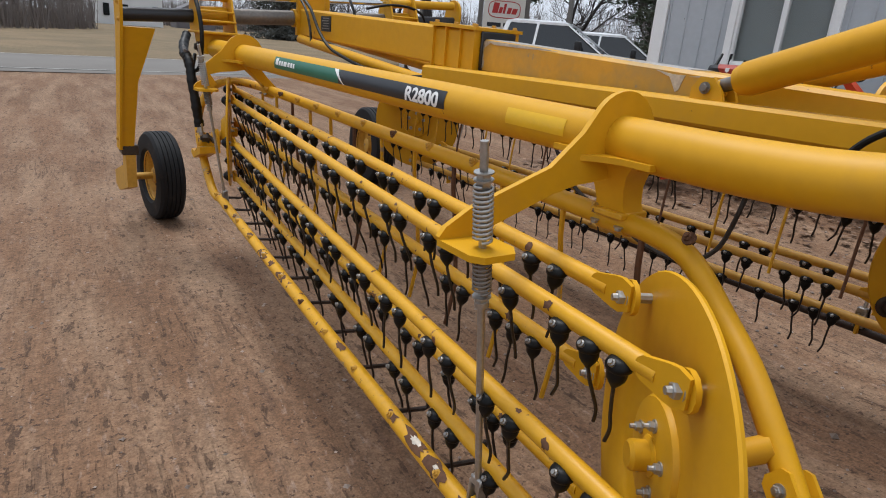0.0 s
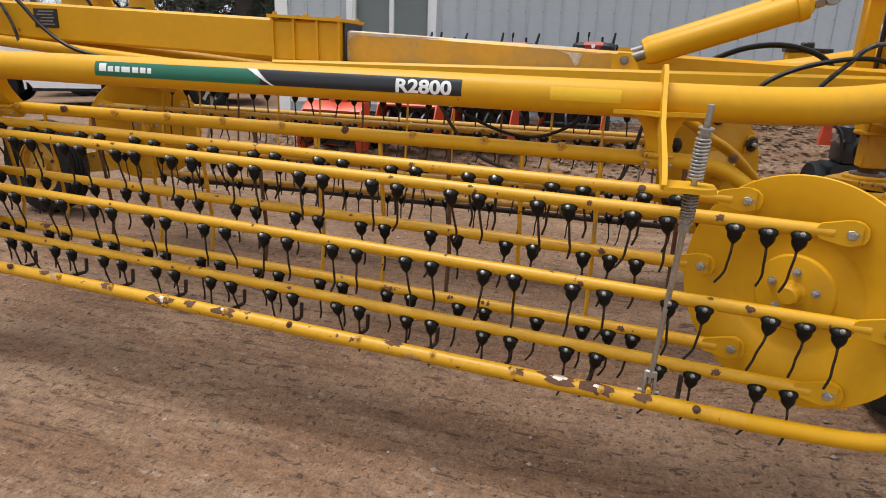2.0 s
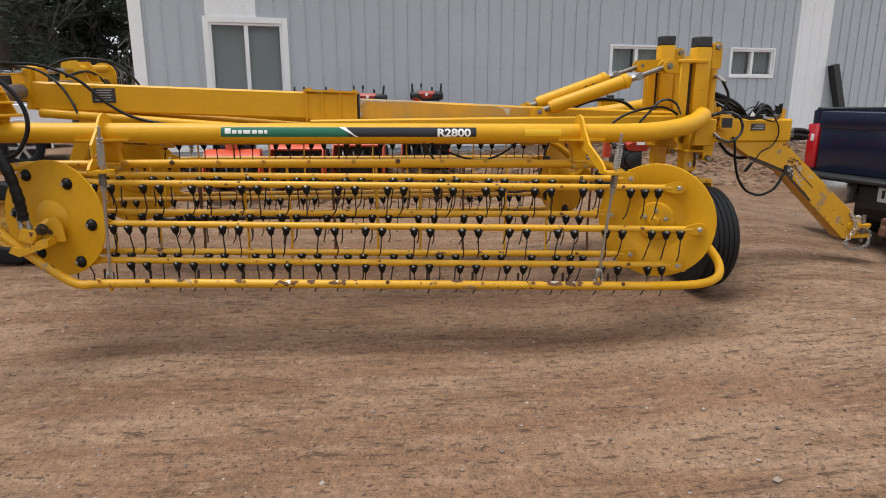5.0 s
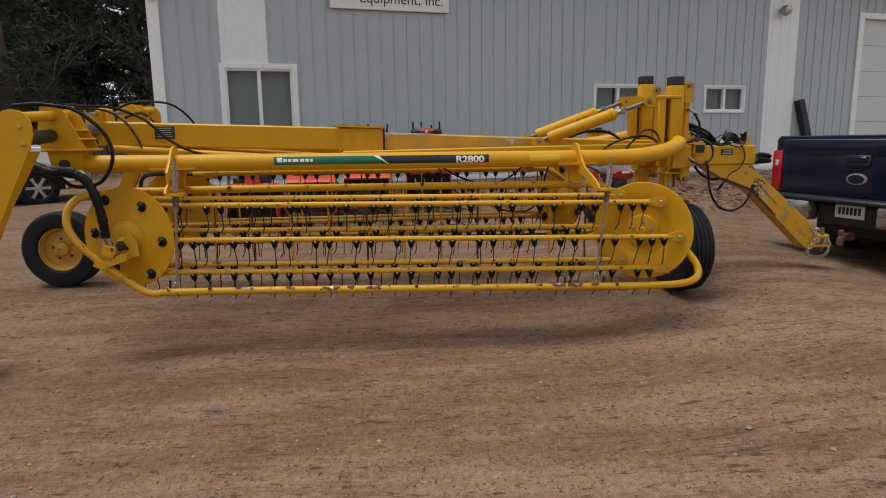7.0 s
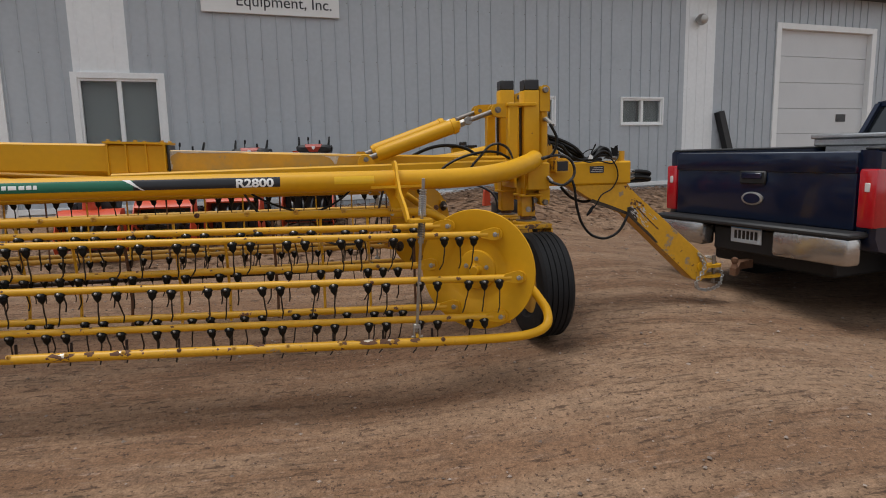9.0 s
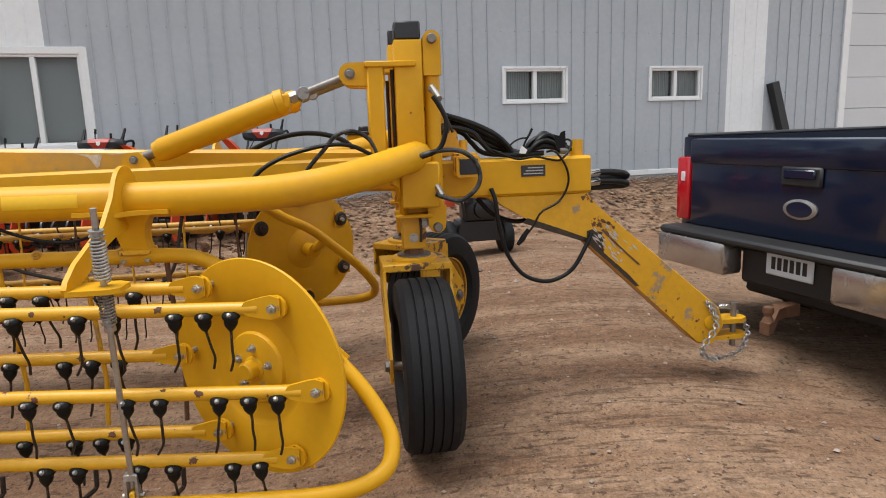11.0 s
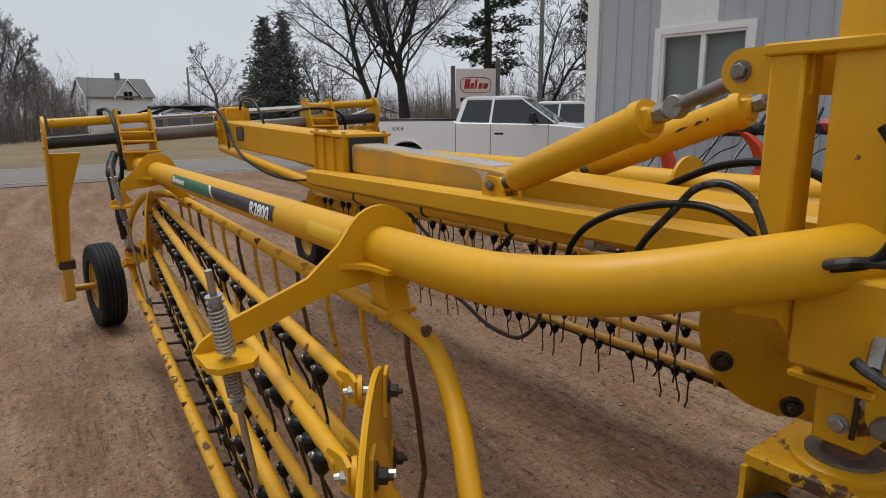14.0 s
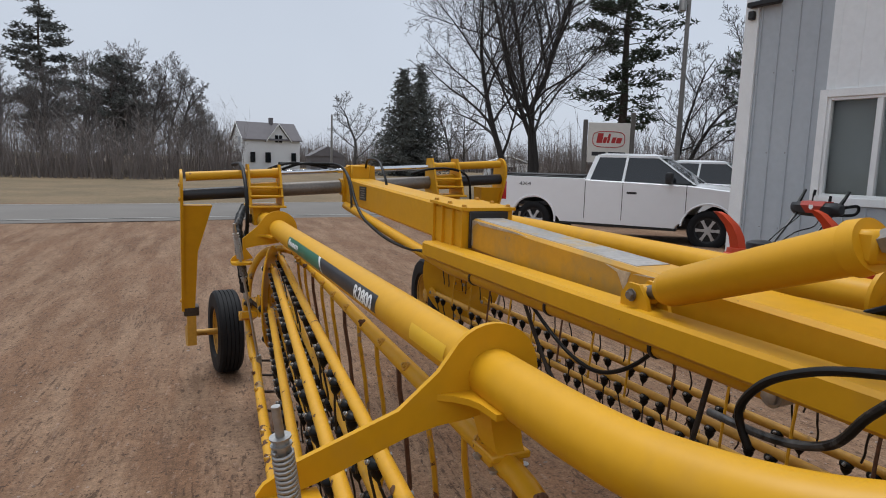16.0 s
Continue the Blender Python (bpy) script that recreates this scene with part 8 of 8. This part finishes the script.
for i, (x, y, h, w) in enumerate(((41.0, 20.0, 17, 4.4), (43.0, 25.5, 17, 4.4), (40.0, 14.0, 17, 4.4), (44.0, 30.0, 17, 4.4), (42.0, 9.0, 17, 4.4), (35.0, 27.0, 15, 4.0), (38.0, 24.0, 16, 4.0))):
    conifer(x, y, h, 160 + i, w, open_=0.10, start=0.04, trunk_r=0.30, clump=2.3, density=1.6)
conifer(20.6, 17.0, 15, 77, 3.4, open_=0.15, start=0.12, trunk_r=0.42, clump=1.3, density=2.2)
for i, (x, y) in enumerate(((26.5, 19.0), (28.5, 14.0), (25.5, 22.5), (33.5, 19.5))):
    bare_tree(x, y, 10, 80 + i, trunk_r=0.15, kids=(12, 8, 6), levels=3, twig_r=0.010)

# spruces and trees beyond the road, with air haze put into their colours
conifer(21.3, 74.0, 12.6, 31, 4.6, open_=0.12, start=0.02, material=needle_haze, spruce=True, name="spruce_tree", label="dark conical spruce beyond the road", clump=2.0, density=1.3)
conifer(24.0, 76.0, 13.6, 32, 4.4, open_=0.15, start=0.02, material=needle_haze, spruce=True, name="spruce_tree", label="dark conical spruce beyond the road", clump=2.0, density=1.3)
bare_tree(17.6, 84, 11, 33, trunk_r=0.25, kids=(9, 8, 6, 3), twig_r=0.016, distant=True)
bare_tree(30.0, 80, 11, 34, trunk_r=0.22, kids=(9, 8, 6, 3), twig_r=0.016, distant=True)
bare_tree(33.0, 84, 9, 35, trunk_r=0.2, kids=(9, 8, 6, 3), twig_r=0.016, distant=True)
conifer(-18.3, 84.0, 19.0, 41, 5.4, material=needle_haze, open_=0.10, start=0.24, trunk_r=0.34, clump=1.9, density=2.4)
conifer(-9.0, 68.0, 11.0, 42, 4.4, material=needle_haze, open_=0.10, start=0.15, trunk_r=0.30, clump=1.8, density=2.2)
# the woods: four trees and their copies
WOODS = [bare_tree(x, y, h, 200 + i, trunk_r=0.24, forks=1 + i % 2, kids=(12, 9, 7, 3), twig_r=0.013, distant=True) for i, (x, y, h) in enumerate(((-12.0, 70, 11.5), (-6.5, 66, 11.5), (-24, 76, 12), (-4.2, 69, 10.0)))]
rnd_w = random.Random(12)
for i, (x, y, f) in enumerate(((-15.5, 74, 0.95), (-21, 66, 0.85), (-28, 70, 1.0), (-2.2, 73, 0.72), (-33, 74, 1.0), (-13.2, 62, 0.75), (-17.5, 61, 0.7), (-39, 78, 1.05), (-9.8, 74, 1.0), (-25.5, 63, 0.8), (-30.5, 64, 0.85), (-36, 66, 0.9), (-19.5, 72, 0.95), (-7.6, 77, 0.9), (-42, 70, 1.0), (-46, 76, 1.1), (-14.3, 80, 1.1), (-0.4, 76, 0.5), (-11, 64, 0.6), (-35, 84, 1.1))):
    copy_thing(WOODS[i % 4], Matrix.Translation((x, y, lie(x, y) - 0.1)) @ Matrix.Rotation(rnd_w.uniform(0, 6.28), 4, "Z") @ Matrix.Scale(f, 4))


def thicket():
    """Brush and far woods: thin upright stems in a band, past counting."""
    rnd = random.Random(77)
    verts, faces = [], []

    def stem(x, y, h, w):
        z = lie(x, y) - 0.2
        a = rnd.uniform(0, 3.14)
        dx, dy = w * math.cos(a), w * math.sin(a)
        lx, ly = rnd.uniform(-0.22, 0.22) * h, rnd.uniform(-0.22, 0.22) * h
        n = len(verts)
        verts.extend([(x - dx, y - dy, z), (x + dx, y + dy, z), (x + lx, y + ly, z + h)])
        faces.append((n, n + 1, n + 2))
        for _ in range(5):
            t = rnd.uniform(0.25, 0.95)
            px, py, pz = x + lx * t, y + ly * t, z + h * t
            l = h * rnd.uniform(0.12, 0.3)
            ex, ey, ez = px + rnd.uniform(-1, 1) * l, py + rnd.uniform(-1, 1) * l, pz + rnd.uniform(0.1, 1) * l
            n = len(verts)
            verts.extend([(px - dx * 0.5, py - dy * 0.5, pz), (px + dx * 0.5, py + dy * 0.5, pz), (ex, ey, ez)])
            faces.append((n, n + 1, n + 2))

    for _ in range(6500):
        x = rnd.uniform(-48, 2.5)
        y = rnd.uniform(50.5, 62) + max(0, x + 4) * 2.0 - 0.16 * (x + 12 if x < -12 else 0)
        stem(x, y, rnd.uniform(1.5, 5.0) * (1 if rnd.random() < 0.8 else 1.5), rnd.uniform(0.02, 0.045))
    for _ in range(4200):
        x = rnd.uniform(0, 90)
        y = rnd.uniform(120, 145) - 0.35 * max(x - 20, 0)
        stem(x, y, rnd.uniform(2.5, 7), rnd.uniform(0.05, 0.11))
    for _ in range(2600):
        x, y = rnd.uniform(22, 60), 0
        y = rnd.uniform(38, 52) - 0.3 * (x - 22)
        stem(x, y, rnd.uniform(1.5, 5.5), rnd.uniform(0.025, 0.05))
    for _ in range(1500):
        x, y = rnd.uniform(22, 42), rnd.uniform(8, 28)
        stem(x, y, rnd.uniform(1.0, 4.0), rnd.uniform(0.02, 0.045))
    me = bpy.data.meshes.new("brush")
    me.from_pydata(verts, [], faces)
    me.materials.append(brush)
    tagged(new("brush", me), "grey-brown leafless brush and far woods", "brush", kind="stuff")


thicket()


def farmhouse():
    h = thing("farmhouse", "white two-storey farmhouse with grey gabled roof", "house", Matrix.Translation((7.7, 96, 0.25)) @ Matrix.Rotation(radians(13), 4, "Z") @ Matrix.Diagonal((0.9, 1.0, 1.05, 1.0)))
    bm = bmesh.new()
    box(bm, (-4.6, 0, -0.5), (4.6, 6.5, 4.0), 0)
    slab(bm, [(0, 4.0), (6.5, 4.0), (3.25, 6.1)], (-4.5, 0, 0), (0, 1, 0), (0, 0, 1), 0.2)
    slab(bm, [(0, 4.0), (6.5, 4.0), (3.25, 6.1)], (4.5, 0, 0), (0, 1, 0), (0, 0, 1), 0.2)
    slab(bm, [(-0.8, 3.8), (2.8, 3.8), (1.0, 5.9)], (0, -0.02, 0), (1, 0, 0), (0, 0, 1), 0.3)
    part("wall", bm, house_white, h)
    bm = bmesh.new()
    for s in (0, 1):
        rings(bm, [[(x, -0.4 if not s else 6.9, 3.8), (x, 3.25, 6.25), (x, 3.25, 6.4), (x, -0.4 if not s else 6.9, 3.95)] for x in (-4.9, 4.9)])
    for s in (-1, 1):
        rings(bm, [[(1.0 + s * 2.1, y, 3.65), (1.0, y, 6.05), (1.0, y, 6.2), (1.0 + s * 2.1, y, 3.8)] for y in (-0.5, 3.2)])
    part("roof", bm, shingle, h)
    for s in (-1, 1):
        bm = bmesh.new()
        rings(bm, [[(1.0 + s * 2.1, y, 3.6), (1.0, y, 6.0), (1.0, y, 6.21), (1.0 + s * 2.1, y, 3.81)] for y in (-0.56, -0.505)])
        part("gable_board", bm, trim_white, h, "white gable board")
    for s in (0, 1):
        bm = bmesh.new()
        rings(bm, [[(x, -0.4 if not s else 6.9, 3.75), (x, 3.25, 6.2), (x, 3.25, 6.41), (x, -0.4 if not s else 6.9, 3.96)] for x in (-4.96, -4.905)])
        part("gable_board", bm, trim_white, h, "white gable board")
    bm = bmesh.new()
    box(bm, (0.6, 2.9, 5.9), (1.2, 3.5, 7.1), 0.03)
    part("chimney", bm, shingle, h)
    for x0, z0, w, hh in ((0.4, 3.6, 0.55, 1.0), (1.05, 3.6, 0.55, 1.0), (-3.6, 0.8, 0.8, 1.4), (-1.2, 0.8, 0.9, 1.4), (3.1, 0.9, 0.8, 1.3)):
        bm = bmesh.new()
        box(bm, (x0, -0.25, z0), (x0 + w, -0.17, z0 + hh), 0.02)
        part("window", bm, car_glass, h, "dark window")
    for y0, z0 in ((1.2, 0.9), (4.2, 0.9), (1.6, 3.0)):
        bm = bmesh.new()
        box(bm, (-4.66, y0, z0), (-4.58, y0 + 0.9, z0 + 1.3), 0.02)
        part("window", bm, car_glass, h, "dark window")
    bm = bmesh.new()
    box(bm, (-6.2, 1.5, -0.5), (-4.6, 5.5, 1.9), 0.02)
    part("porch", bm, house_white, h)
    s = thing("white_shed", "low white metal shed beyond the road", "shed", Matrix.Translation((31.5, 66, 0)) @ Matrix.Rotation(radians(-20), 4, "Z"))
    bm = bmesh.new()
    box(bm, (-2.5, 0, -0.5), (2.5, 5, 1.9), 0)
    part("wall", bm, house_white, s)
    bm = bmesh.new()
    rings(bm, [[(-2.8, y, 1.8), (0, y, 2.7), (2.8, y, 1.8), (2.8, y, 1.9), (0, y, 2.85), (-2.8, y, 1.9)] for y in (-0.3, 5.3)])
    part("roof", bm, trim_white, s)
    # flat panel in the dark colour used for unlit interiors
    bm = bmesh.new()
    box(bm, (-1.9, -0.06, -0.3), (0.9, 0.02, 1.5), 0)
    part("door", bm, unlit_dark, s)
    b = thing("far_barn", "low dark farm buildings beyond the road", "barn", Matrix.Translation((17.0, 105, 0)))
    bm = bmesh.new()
    box(bm, (-2.5, 0, -0.5), (3.0, 6, 2.4), 0)
    rings(bm, [[(-2.8, y, 2.3), (0.2, y, 3.9), (3.3, y, 2.3)] for y in (-0.2, 6.2)])
    part("wall", bm, shingle, b)


farmhouse()


def dealer_sign():
    a, b = Vector((18.7, 28.9, 0)), Vector((20.6, 28.1, 0))
    d = (b - a).normalized()
    ob = thing("dealer_sign", "white board sign with red mark between wooden posts", "sign", Matrix.Translation((a.x, a.y, lie(a.x, a.y))) @ Matrix.Rotation(math.atan2(d.y, d.x), 4, "Z"))
    for x, h in ((-0.18, 4.15), (2.25, 4.55)):
        bm = bmesh.new()
        box(bm, (x - 0.11, -0.02, -0.3), (x + 0.11, 0.2, h), 0.02)
        part("post", bm, wood_grey, ob)
    bm = bmesh.new()
    box(bm, (-0.05, -0.07, 1.95), (2.1, 0.0, 4.0), 0.01)
    bd = part("board", bm, sign_white, ob)
    bm = bmesh.new()
    sweep(bm, [(1.02 + 0.82 * math.copysign(abs(math.cos(t)) ** 0.5, math.cos(t)), -0.08, 3.15 + 0.40 * math.copysign(abs(math.sin(t)) ** 0.6, math.sin(t))) for t in [2 * math.pi * k / 40 for k in range(41)]], 0.022, 5)
    part("red_ring", bm, sign_red, bd)
    for i, (x, w, h) in enumerate(((0.38, 0.30, 0.5), (0.70, 0.18, 0.3), (0.93, 0.12, 0.48), (1.14, 0.2, 0.3), (1.38, 0.26, 0.28))):
        bm = bmesh.new()
        slab(bm, [(0, 0), (w, 0), (w + 0.08, h), (0.08, h)], (x, -0.075, 2.96), (1, 0, 0), (0, 0, 1), 0.012)
        part("mark_bar", bm, sign_red, bd)
    for i in range(2):
        bm = bmesh.new()
        box(bm, (0.18 + i * 0.85, -0.078, 2.30), (0.90 + i * 1.0, -0.07, 2.50), 0)
        part("text_bar", bm, black_decal, bd)


dealer_sign()


def power_pole(x, y, h, arm=True):
    ob = thing("utility_pole", "grey wooden utility pole with transformer", "utility pole", Matrix.Translation((x, y, lie(x, y) - 0.1)), group="utility poles")
    bm = bmesh.new()
    sweep(bm, [(0, 0, 0), (0.05, 0, h)], [0.16, 0.11], 12)
    part("pole", bm, pole_grey, ob)
    if arm:
        bm = bmesh.new()
        turned(bm, (-0.42, -0.05, h - 2.9), (0, 0, 1), [(0, 0.14), (0.05, 0.2), (0.75, 0.2), (0.8, 0.14), (0.82, 0)], 16)
        box(bm, (-0.25, -0.05, h - 2.5), (0.0, 0.05, h - 2.4), 0.01)
        part("transformer", bm, zinc, ob, "grey can transformer")
        bm = bmesh.new()
        sweep(bm, smooth_path([(-0.42, -0.05, h - 2.1), (-0.8, 0, h - 1.8), (-0.6, 0, h - 3.1), (-0.1, 0, h - 3.3)], 5), 0.012, 4)
        sweep(bm, smooth_path([(0, 0, h - 0.6), (-4, 2, h - 4.0), (-9, 5, h - 6.5)], 5), 0.01, 4)
        sweep(bm, smooth_path([(0, 0, h - 2.6), (-5, 2, h - 5.0), (-10, 4, h - 7.2)], 5), 0.012, 4)
        part("wire", bm, rubber, ob)


power_pole(25.6, 30.4, 13.5)
power_pole(14.0, 82.0, 7.5, False)
power_pole(24.5, 47.0, 6.0, False)
